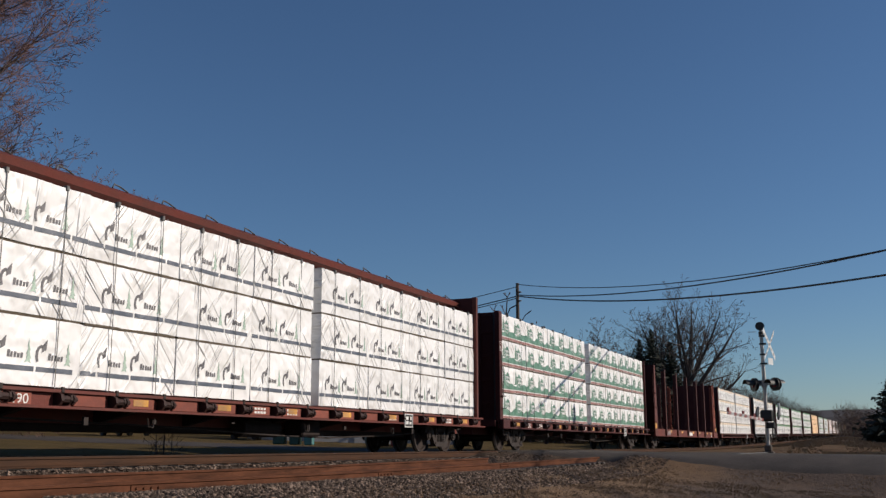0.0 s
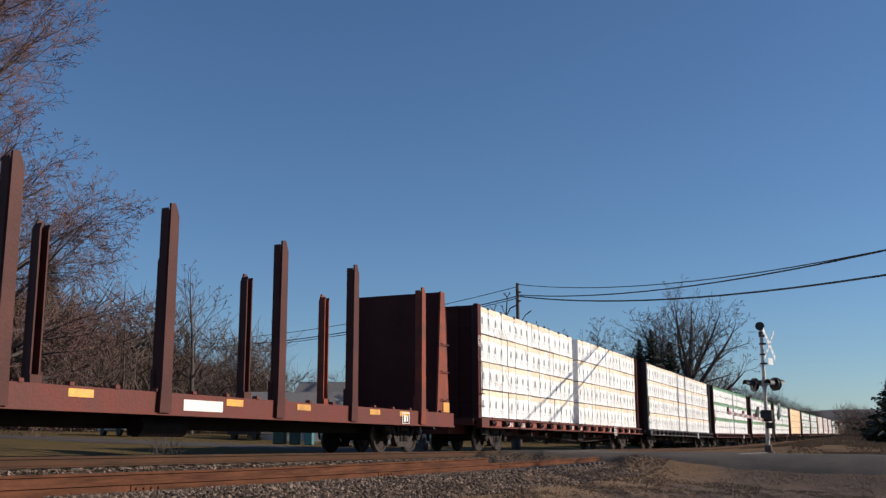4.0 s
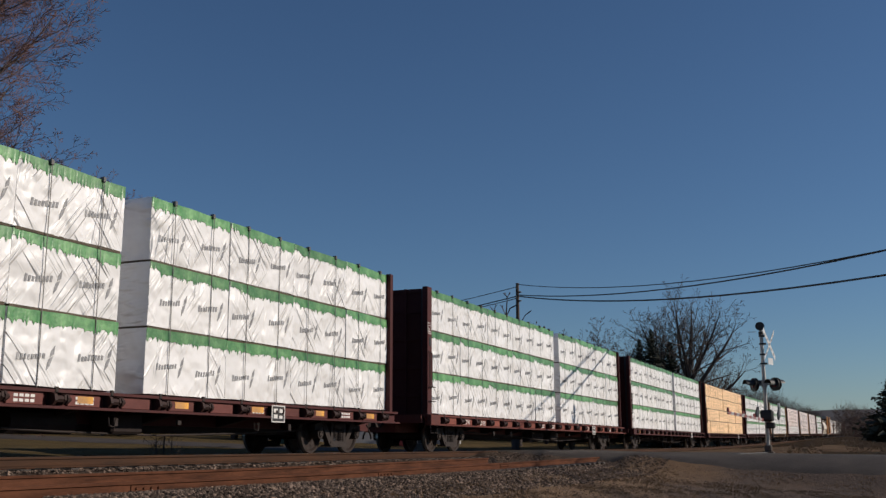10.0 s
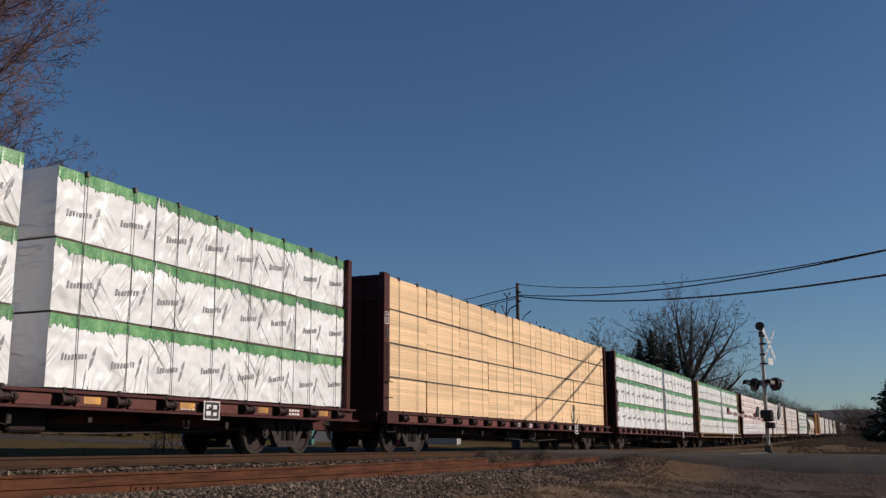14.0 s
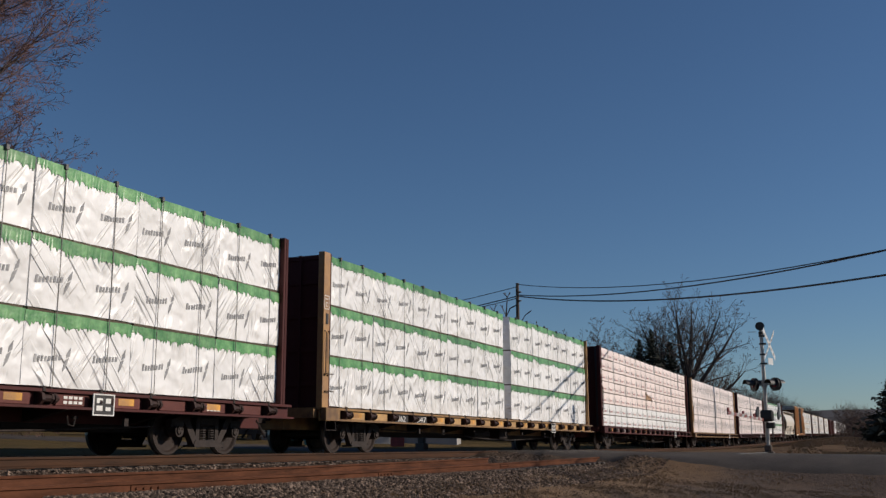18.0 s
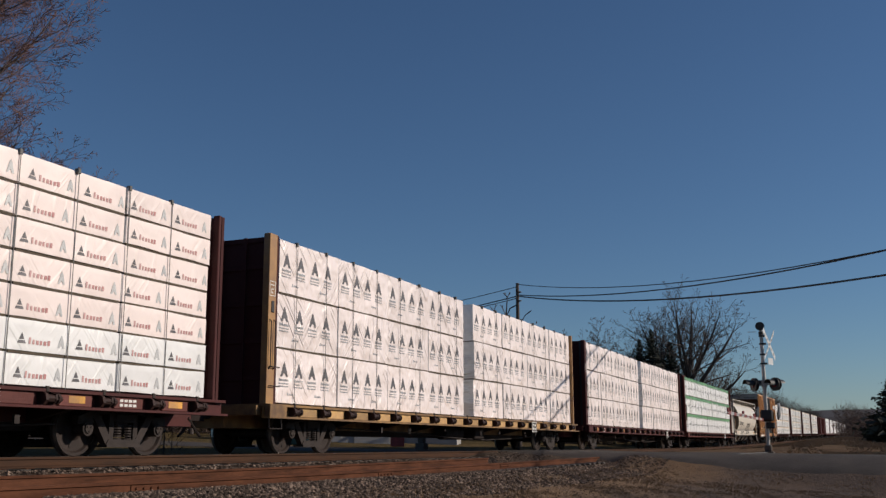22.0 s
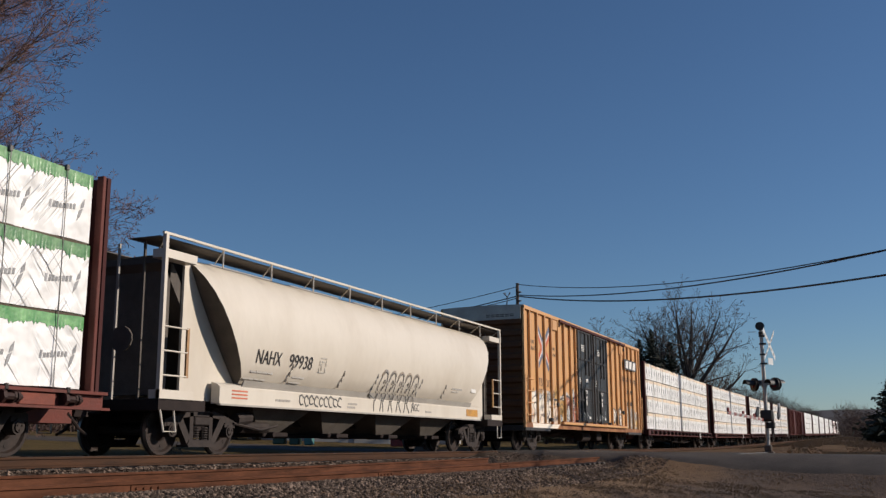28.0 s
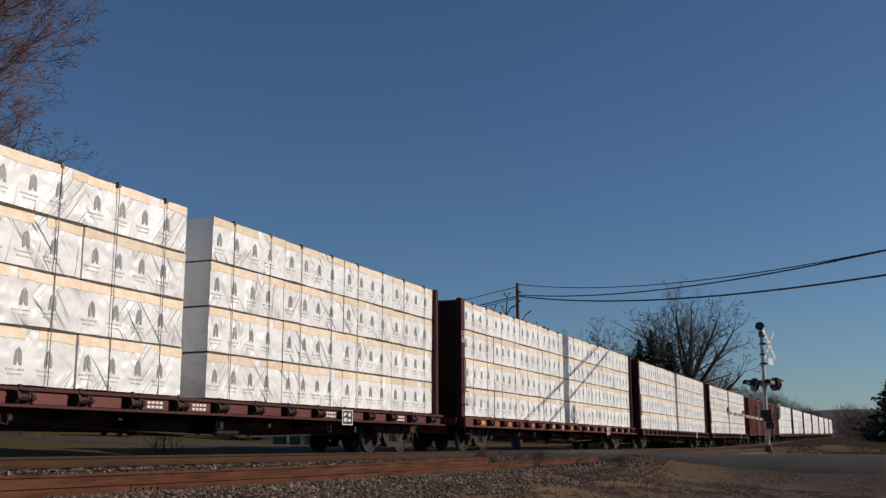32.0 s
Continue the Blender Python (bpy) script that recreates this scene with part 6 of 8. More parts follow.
    box(bm, 1.53, 1.68, -half + 4.2, half - 3.4, 4.95, 5.05, 0.01)
    part("upper_track", bm, M["maroon"], car, "dark upper door track")
    for y in (3.0, 6.65, 8.1, 9.3, 10.4, 11.95):
        bm = bmesh.new()
        box(bm, 1.55, 1.68, -half + y - 0.1, -half + y + 0.1, 1.06, 1.2, 0.02)
        part("door_roller", bm, M["black"], car)
    for y, z in ((3.92, 4.88), (14.75, 4.80)):
        bm = bmesh.new()
        box(bm, 1.535, 1.60, -half + y - 0.45, -half + y + 0.3, z - 0.3, z + 0.1, 0.01)
        part("identity_plate", bm, Y, car)
        bm = bmesh.new()
        box(bm, 1.60, 1.66, -half + y + 0.22, -half + y + 0.36, z - 0.12, z + 0.05, 0.02)
        part("stop_block", bm, M["winch"], car)
    for y in (3.75, 14.45):
        bm = bmesh.new()
        tube(bm, (1.62, -half + y, 1.72), (1.70, -half + y, 1.72), 0.09, n=10)
        part("jack_pad", bm, M["black"], car)
        bm = bmesh.new()
        box(bm, 1.60, 1.63, -half + y - 0.75, -half + y - 0.05, 1.62, 1.66)
        part("bracket_arm", bm, Y, car)
    # words painted across the panels
    B = M["black_stencil"]
    for text, y, z, size, w in (("next", 0.86, 3.84, 0.19, 0.46), ("load", 0.92, 3.60, 0.19, 0.44), ("any", 3.55, 3.80, 0.17, 0.32), ("road", 3.50, 3.56, 0.17, 0.46), ("TB", 1.74, 2.34, 0.30, 0.50), ("OX", 2.62, 2.34, 0.30, 0.52), ("6", 1.04, 1.96, 0.30, 0.21), ("70", 1.74, 1.95, 0.30, 0.48), ("54", 2.62, 1.95, 0.30, 0.48), ("8", 3.48, 1.95, 0.30, 0.21)):
        lettering(text, size, B, car, 1.533, -half + y, z, w)
    lettering("Railcar Pooling", 0.27, B, car, 1.556, -half + 14.74, 3.26, 3.05)
    lettering("Experts", 0.27, B, car, 1.556, -half + 15.54, 2.68, 1.5)
    bm = bmesh.new()
    for k in range(6):
        box(bm, 1.554, 1.558, -half + 15.50 + k * 0.25 + (0.05 if k > 2 else 0), -half + 15.68 + k * 0.25 + (0.05 if k > 2 else 0), 2.10, 2.26 if k % 2 else 2.32)
    part("web_line", bm, B, car, "line of black painted characters")["kind"] = "stuff"
    bm = bmesh.new()
    box(bm, 1.632, 1.640, -half + 15.1, -half + 17.6, 3.84, 4.34)
    panel = part("emblem_panel", bm, M["black_stencil"], car, "black emblem panel with white block shapes")
    bm = bmesh.new()
    e = -half + 15.3
    for y, w in ((0.0, 0.62), (0.75, 0.62), (1.5, 0.68)):
        prism_x(bm, [(e + y, 3.91), (e + y + w * 0.8, 3.91), (e + y + w, 4.28), (e + y + w * 0.2, 4.28)], 1.640, 1.645)
    part("emblem_shape", bm, M["white_paint"], panel)["kind"] = "stuff"
    # crossed ribbons emblem
    cy, cz = -half + 2.42, 3.78
    for ex, ez in ((-0.62, 0.56), (0.72, 0.62), (-0.66, -0.60), (0.62, -0.60)):
        up = 1 if ez > 0 else -1
        for mat, off in ((M["logo_blue"], 0.155 * up), (M["white_paint"], 0.0), (M["logo_red"], -0.155 * up)):
            bm = bmesh.new()
            w = 0.06 if mat is M["white_paint"] else 0.165
            stroke(bm, [(cy + 0.08 * (1 if ex > 0 else -1), cz + off + 0.06 * up), (cy + ex, cz + ez + off)], w, 1.5335 + (0.002 if ex * ez > 0 else 0.0), 0.003)
            part("ribbon", bm, mat, car, "faded painted ribbon of a crossed emblem")["kind"] = "stuff"
    bm = bmesh.new()
    prism_x(bm, [(cy + 0.16 * math.cos(a) - 0.02, cz + 0.33 * math.sin(a)) for a in [i * math.tau / 18 for i in range(18)]], 1.5385, 1.5400)
    part("emblem_disc", bm, M["ink_pale"], car, "faded pale disc of the crossed emblem")
    # graffiti: filled shapes with dark outlines
    def blob(rng, cy, cz, ry, rz):
        n = 14
        ph = rng.uniform(0, 6)
        return [(cy + ry * (1 + 0.18 * math.sin(3 * a + ph)) * math.cos(a), cz + rz * (1 + 0.2 * math.sin(2 * a + ph * 2)) * math.sin(a)) for a in [i * math.tau / n for i in range(n)]]
    def tall(bm):
        """The piece before the doors stands taller than the rest."""
        for p in bm.verts:
            if p.co.y < -half + 7.1 and p.co.z > 0.99:
                p.co.z = 0.99 + (p.co.z - 0.99) * 1.17
        return bm
    def spray(name, rng, mat, shapes, outline=0.035, label="", x=1.534):
        bm = bmesh.new()
        for i, sh in enumerate(shapes):
            prism_x(bm, sh, x + 0.0004 * i, x + 0.0022 + 0.0004 * i)
        tall(bm)
        part(name, bm, mat, car, label)["kind"] = "stuff"
        if outline:
            bm = bmesh.new()
            for sh in shapes:
                stroke(bm, sh + sh[:1], outline, x + 0.0042, 0.002)
            tall(bm)
            part(name + "_outline", bm, M["spray_black"], car)["kind"] = "stuff"
    rng = random.Random(21)
    h = -half
    def ring(cy2, cz2, ry, rz, a0=0.0, a1=1.0):
        return [(h + cy2 + ry * math.cos(math.tau * (a0 + (a1 - a0) * i / 16)), cz2 + rz * math.sin(math.tau * (a0 + (a1 - a0) * i / 16))) for i in range(17)]
    def wave(y0, y1, z0, z1, amp, n=16, low=0.99):
        top = [(y0 + (y1 - y0) * i / n, z0 + (z1 - z0) * i / n + amp * math.sin(i * 1.9 + y0) + amp * 0.6 * rng.uniform(-1, 1)) for i in range(n + 1)]
        return [(y0 - 0.05, low), (y1 + 0.05, low)] + top[::-1]
    def arcs(count, y0, y1, z0, z1, size):
        out = []
        for _ in range(count):
            cy2, cz2 = rng.uniform(y0, y1), rng.uniform(z0, z1)
            a0, span, r, k = rng.uniform(0, 6.3), rng.uniform(1.6, 4.2), size * rng.uniform(0.5, 1.2), rng.uniform(0.7, 1.6)
            out.append([(cy2 + r * math.cos(a0 + span * i / 9), min(max(cz2 + r * k * math.sin(a0 + span * i / 9), 0.99), z1 + 0.1)) for i in range(10)])
        return out
    def lines(name, mat, paths, w, x, label=""):
        bm = bmesh.new()
        for p in paths:
            stroke(bm, p, w, x, 0.002)
        part(name, tall(bm), mat, car, label)["kind"] = "stuff"
    # the long piece left of the doors
    spray("graffiti_haze", rng, M["spray_blue"], [wave(h + 0.75, h + 6.9, 1.92, 2.05, 0.07)], 0, "pale grey-blue sprayed haze", 1.5322)
    spray("graffiti_letters", rng, M["spray_white"], [wave(h + 0.85, h + 4.5, 1.70, 1.62, 0.12), blob(rng, h + 1.15, 1.55, 0.34, 0.36), blob(rng, h + 2.35, 1.60, 0.36, 0.42), blob(rng, h + 3.15, 1.45, 0.40, 0.34)], 0, "cream balloon-shaped graffiti with black outlines", 1.534)
    spray("graffiti_ochre", rng, M["spray_ochre"], [wave(h + 3.7, h + 5.2, 1.85, 1.75, 0.10), blob(rng, h + 3.95, 1.85, 0.3, 0.3), blob(rng, h + 5.0, 1.4, 0.4, 0.4)], 0, "ochre graffiti fill", 1.5342)
    spray("graffiti_pink", rng, M["spray_pink"], [wave(h + 2.9, h + 4.4, 1.66, 1.72, 0.06), blob(rng, h + 1.0, 1.25, 0.25, 0.2), blob(rng, h + 1.9, 1.15, 0.3, 0.12)], 0, "pinkish cream graffiti fill", 1.5350)
    spray("graffiti_red", rng, M["spray_red"], [[(y, min(z, 1.93)) for y, z in ring(5.5, 1.60, 0.56, 0.33)[:-1]], wave(h + 5.75, h + 6.95, 1.72, 1.6, 0.12), blob(rng, h + 6.6, 1.75, 0.25, 0.34)], 0.03, "dull red graffiti shapes", 1.5366)
    spray("graffiti_blue", rng, M["spray_blue"], [blob(rng, h + 5.55, 1.35, 0.2, 0.28), blob(rng, h + 6.15, 1.25, 0.16, 0.26), blob(rng, h + 4.5, 1.15, 0.2, 0.16), blob(rng, h + 6.3, 2.0, 0.12, 0.22)], 0.02, "small pale blue graffiti patches", 1.5395)
    def path(*pts):
        return curved([(h + y, z) for y, z in pts])
    spray("graffiti_disc", rng, M["spray_white"], [ring(2.5, 1.53, 0.44, 0.31)[:-1]], 0, "cream sprayed disc", 1.5385)
    lines("graffiti_outline", M["spray_black"], [ring(2.5, 1.53, 0.44, 0.31), path((0.95, 1.70), (1.4, 1.83), (1.9, 1.74), (2.45, 1.94), (2.9, 1.80), (3.15, 1.72)), path((3.5, 1.62), (3.3, 1.40), (3.6, 1.20), (3.45, 1.0)), path((1.05, 1.02), (1.25, 1.35), (1.1, 1.5), (1.35, 1.62), (1.6, 1.4), (1.5, 1.1)), path((1.8, 1.02), (2.0, 1.25), (2.3, 1.2), (2.75, 1.22), (3.0, 1.05)), path((3.9, 1.46), (3.72, 1.28), (3.95, 1.12)), path((4.32, 1.03), (4.38, 1.38), (4.55, 1.52), (4.68, 1.38), (4.74, 1.04)), path((4.5, 1.05), (4.54, 1.30), (4.6, 1.05)), path((4.45, 1.56), (4.62, 1.66), (4.85, 1.58)), path((5.02, 1.62), (5.15, 1.40), (5.0, 1.22)), path((5.5, 1.42), (5.3, 1.22), (5.65, 1.12), (5.4, 1.02)), path((5.95, 1.04), (6.2, 1.40), (6.32, 1.60), (6.22, 1.25), (6.35, 1.0)), path((6.38, 1.90), (6.5, 1.74), (6.72, 1.66), (6.85, 1.5))], 0.030, 1.5425, "black graffiti outlines")
    lines("graffiti_bold_outline", M["spray_black"], [path((3.45, 1.86), (3.65, 1.78), (4.1, 1.77), (4.4, 1.80), (4.8, 1.87), (5.2, 1.94), (5.55, 1.94), (5.85, 1.84), (6.05, 1.66), (6.1, 1.48)), path((3.2, 1.66), (3.42, 1.60), (3.28, 1.50)), path((2.55, 1.12), (2.85, 1.2), (3.02, 1.36))], 0.065, 1.5445, "thick black graffiti outline")
    bm = bmesh.new()
    for cy2, z0, w, n in ((3.55, 1.62, 0.11, 3), (6.30, 1.58, 0.12, 4), (5.36, 1.34, 0.14, 2), (4.82, 1.80, 0.12, 2)):
        prism_x(bm, path((cy2 - w, z0 - 0.02), (cy2 + w, z0 - 0.02), (cy2 + w * 0.8, z0 + n * 0.085), (cy2 - w * 0.8, z0 + n * 0.085)), 1.545, 1.547)
    part("graffiti_black", tall(bm), M["spray_black"], car, "black blocks within the graffiti")["kind"] = "stuff"
    bm = bmesh.new()
    for cy2, z0, w, n in ((3.55, 1.62, 0.11, 3), (6.30, 1.58, 0.12, 4), (5.36, 1.34, 0.14, 2), (4.82, 1.80, 0.12, 2)):
        for k in range(n):
            prism_x(bm, path((cy2 - w * 0.45, z0 + k * 0.085), (cy2 + w * 0.4, z0 + k * 0.085), (cy2 + w * 0.35, z0 + k * 0.085 + 0.045), (cy2 - w * 0.4, z0 + k * 0.085 + 0.045)), 1.547, 1.549)
    part("graffiti_pale", tall(bm), M["spray_white"], car, "small pale squares on black blocks")["kind"] = "stuff"
    lines("graffiti_highlight", M["spray_white"], [path((5.45, 1.88), (5.48, 1.72)), path((5.38, 1.78), (5.58, 1.80)), path((5.9, 1.45), (5.92, 1.3)), path((6.35, 1.44), (6.62, 1.43)), path((4.35, 1.85), (4.5, 1.92)), path((4.5, 1.2), (4.75, 1.22)), path((3.6, 1.5), (3.8, 1.52))], 0.022, 1.5475)
    for y, z1, mat in ((0.62, 1.3, "spray_blue"), (1.50, 1.75, "spray_white"), (2.40, 1.8, "spray_white"), (3.24, 1.72, "spray_white"), (4.10, 1.75, "spray_ochre"), (4.95, 1.8, "spray_ochre"), (5.84, 1.85, "spray_red"), (6.62, 1.7, "spray_red")):
        bm = bmesh.new()
        box(bm, 1.6305, 1.632, h + y - 0.028, h + y + 0.028, 0.99, z1)
        part("graffiti_on_post", bm, M[mat], car)["kind"] = "stuff"
    spray("graffiti_on_sill", rng, M["spray_white"], [[(h + 0.9, 0.81), (h + 3.9, 0.81), (h + 4.2, 0.97), (h + 0.85, 0.97)]], 0, "cream spray paint over the side sill", 1.581)
    # white loops and the grey piece right of the doors
    spray("graffiti_white", rng, M["spray_white"], [blob(rng, h + 12.95, 1.55, 0.34, 0.40), blob(rng, h + 13.65, 1.55, 0.24, 0.42), blob(rng, h + 14.25, 1.5, 0.26, 0.40)], 0.06, "white graffiti loops with black outlines", 1.556)
    lines("graffiti_inner", M["spray_black"], arcs(8, h + 12.9, h + 14.3, 1.35, 1.75, 0.14), 0.04, 1.562)
    spray("graffiti_grey", rng, M["spray_grey"], [wave(h + 15.35, h + 18.2, 1.88, 1.82, 0.10), blob(rng, h + 15.75, 1.7, 0.36, 0.4), blob(rng, h + 16.8, 1.75, 0.4, 0.35)], 0, "grey and tan graffiti across the end panels", 1.5345)
    spray("graffiti_tan", rng, M["spray_ochre"], [blob(rng, h + 15.6, 1.2, 0.24, 0.2), blob(rng, h + 17.5, 1.25, 0.3, 0.22)], 0, "tan sprayed patches", 1.538)
    lines("graffiti_edge", M["spray_white"], [path((15.5, 1.06), (15.45, 1.5), (15.6, 1.84), (15.8, 1.80), (15.85, 1.5), (15.72, 1.2), (15.9, 1.04)), path((16.2, 1.04), (16.3, 1.4), (16.22, 1.78), (16.5, 1.86), (16.62, 1.6), (16.55, 1.3), (16.7, 1.1)), path((16.95, 1.84), (17.25, 1.88), (17.2, 1.5), (17.3, 1.1)), path((17.5, 1.06), (17.45, 1.5), (17.65, 1.8), (17.9, 1.7), (18.0, 1.3))], 0.045, 1.5405, "pale wavering graffiti edges")
    lines("graffiti_outline", M["spray_black"], [ring(15.7, 1.45, 0.2, 0.3, 0.1, 0.7), ring(16.45, 1.5, 0.18, 0.26, 0.0, 0.5), ring(17.2, 1.4, 0.2, 0.32, 0.3, 0.9), path((17.15, 1.35), (17.4, 1.36), (17.4, 1.56), (17.2, 1.55), (17.15, 1.35))], 0.02, 1.543)
    for y in (16.03, 16.87, 17.88):
        bm = bmesh.new()
        box(bm, 1.6305, 1.632, h + y - 0.028, h + y + 0.028, 0.99, 1.8)
        part("graffiti_on_post", bm, M["spray_grey"], car)["kind"] = "stuff"
    bm = bmesh.new()
    for k in range(9):
        y = h + 7.2 + k * 0.5
        stroke(bm, [(y, 1.5 + 0.2 * math.sin(k)), (y + 0.15, 1.25), (y + 0.05, 1.4)], 0.018, 1.588)
    part("chalk_marks", bm, M["white_paint"], car, "thin white chalk marks on the doors")["kind"] = "stuff"
    bm = bmesh.new()
    box(bm, -0.35, 0.35, -half + 1, half - 1, 0.55, 0.95)
    part("center_sill", bm, M["underframe"], car)
    for i in range(6):
        put("crossbearer", shared("boxcar_crossbearer", M["underframe"], lambda bm: prism_y(bm, [(-1.4, 0.95), (1.4, 0.95), (1.4, 0.80), (0.4, 0.62), (-0.4, 0.62), (-1.4, 0.80)], -0.06, 0.06)), car, (0, -half + 4.56 + i * 1.9, 0))
    bm = bmesh.new()
    tube(bm, (0.8, 0.2, 0.55), (0.8, 1.5, 0.55), 0.2, n=12)
    part("air_reservoir", bm, M["underframe"], car, "round brake air reservoir")
    bm = bmesh.new()
    box(bm, 0.5, 1.1, 2.2, 3.0, 0.4, 0.8, 0.03)
    part("brake_valve", bm, M["underframe"], car)
    add_truck(car, -half + 2.35, s0)
    add_truck(car, half - 2.35, s0)
    add_couplers(car, half + 0.1)
    TRAIN.append((car, s0))


def add_red_boxcar(s_near, length=15.0):
    half = length / 2
    s0 = s_near + half
    car = thing("red_boxcar", car_pose(s0), "dull oxide-red boxcar far back in the train", "freight car", group="train of freight cars")
    bm = bmesh.new()
    box(bm, -1.5, 1.5, -half, half, 0.9, 4.45)
    prism_y(bm, [(-1.55, 4.4), (1.55, 4.4), (1.5, 4.5), (0, 4.6), (-1.5, 4.5)], -half, half)
    part("body", bm, M["red"], car)
    for i in range(14):
        bm = bmesh.new()
        box(bm, 1.5, 1.56, -half + 0.4 + i * 1.08, -half + 0.5 + i * 1.08, 0.95, 4.4)
        part("side_post", bm, M["red"], car)
    bm = bmesh.new()
    box(bm, 1.5, 1.6, -1.5, 1.5, 1.0, 4.2)
    part("sliding_door", bm, M["maroon"], car)
    bm = bmesh.new()
    box(bm, -0.4, 0.4, -half, half, 0.5, 0.9)
    part("underframe", bm, M["underframe"], car)
    add_truck(car, -half + 2.1, s0)
    add_truck(car, half - 2.1, s0)
    add_couplers(car, half)
    TRAIN.append((car, s0))


# ---------------------------------------------------------------- the train, car by car
def build_train():
    add_centerbeam(8.10, "navy_bars", "red", gap=0.36, number="28490", mark="", number_at=-1.62, chord=True, load_top=4.30, length=22.2)
    add_centerbeam(32.65, "green_hills", "maroon", left=4, right=4, bl=2.69, gap=0.78, number="28294", mark="AOK")
    add_bulkhead_flat(56.6)
    add_centerbeam(83.0, "tan_top", "red", left=4, right=4, bl=2.69, gap=0.78, end="maroon", mark="CN", number="5888", panels=("plain", "plain"))
    add_centerbeam(108.1, "tan_top", "black", left=4, right=5, bl=2.32, gap=0.5, gap2=0.45, end="black", plate_at=15.33, mark="BCOL", number="730")
    add_centerbeam(132.6, "torn_green", "maroon", number="28075", mark="AOK")
    add_centerbeam(157.7, "torn_green", "red", end="maroon", number="300 95", mark="ATW", panels=("plain", "plain"))
    add_centerbeam(182.6, "torn_green", "maroon", number="627295", mark="DWC")
    add_centerbeam(207.3, "bare", "maroon", gap=0.03, left=5, right=4, bl=2.48, panels=("plain", "plain"))
    add_centerbeam(231.8, "torn_green", "maroon", mark="CN", number="625", panels=("plain", "marker"))
    add_centerbeam(256.3, "torn_green", "grime_yellow", end="car_yellow", number="347", mark="862", number_at=0.0, panels=("marker", "plain"))
    add_centerbeam(281.2, "flat_packs", "maroon", number="623", mark="GTW", gap=0.02)
    add_centerbeam(305.8, "peaks", "grime_yellow", left=4, right=4, bl=2.67, gap=0.82, end="car_yellow", panels=("plain", "plain"))
    add_centerbeam(330.4, "peaks", "maroon", left=4, right=4, bl=2.67, gap=0.82, mark="IC", number="977 35")
    add_centerbeam(354.8, "torn_green", "red", gap=0.05, end="red", mark="IC", number="977 37", panels=("plain", "plain"))
    add_hopper(378.75)
    add_boxcar(398.35)
    add_red_boxcar(517.3)
    add_red_boxcar(533.6)
    add_centerbeam(419.3, "tan_top", "maroon", left=4, right=4, bl=2.69, gap=0.78, panels=("plain", "plain"))
    add_centerbeam(443.9, "tan_top", "red", left=4, right=4, bl=2.69, gap=0.78, end="maroon")
    s = 468.4
    for style in ("tan_top", "tan_top"):
        add_centerbeam(s, style, "maroon", left=4, right=4, bl=2.69, gap=0.78)
        s += 24.6
    s += 32.6
    for i, style in enumerate(("tan_top", "tan_top", "torn_green", "tan_top", "torn_green", "peaks", "tan_top")):
        add_centerbeam(s, style, "maroon", detail=False)
        s += 24.6


# ---------------------------------------------------------------- trees
def limb(verts, faces, a, b, r0, r1, n):
    d = (b - a).normalized()
    u = d.orthogonal().normalized()
    v = d.cross(u)
    k = len(verts)
    for p, r in ((a, r0), (b, r1)):
        for i in range(n):
            t = i * math.tau / n
            verts.append(p + (u * math.cos(t) + v * math.sin(t)) * r)
    for i in range(n):
        j = (i + 1) % n
        faces.append((k + i, k + j, k + n + j, k + n + i))


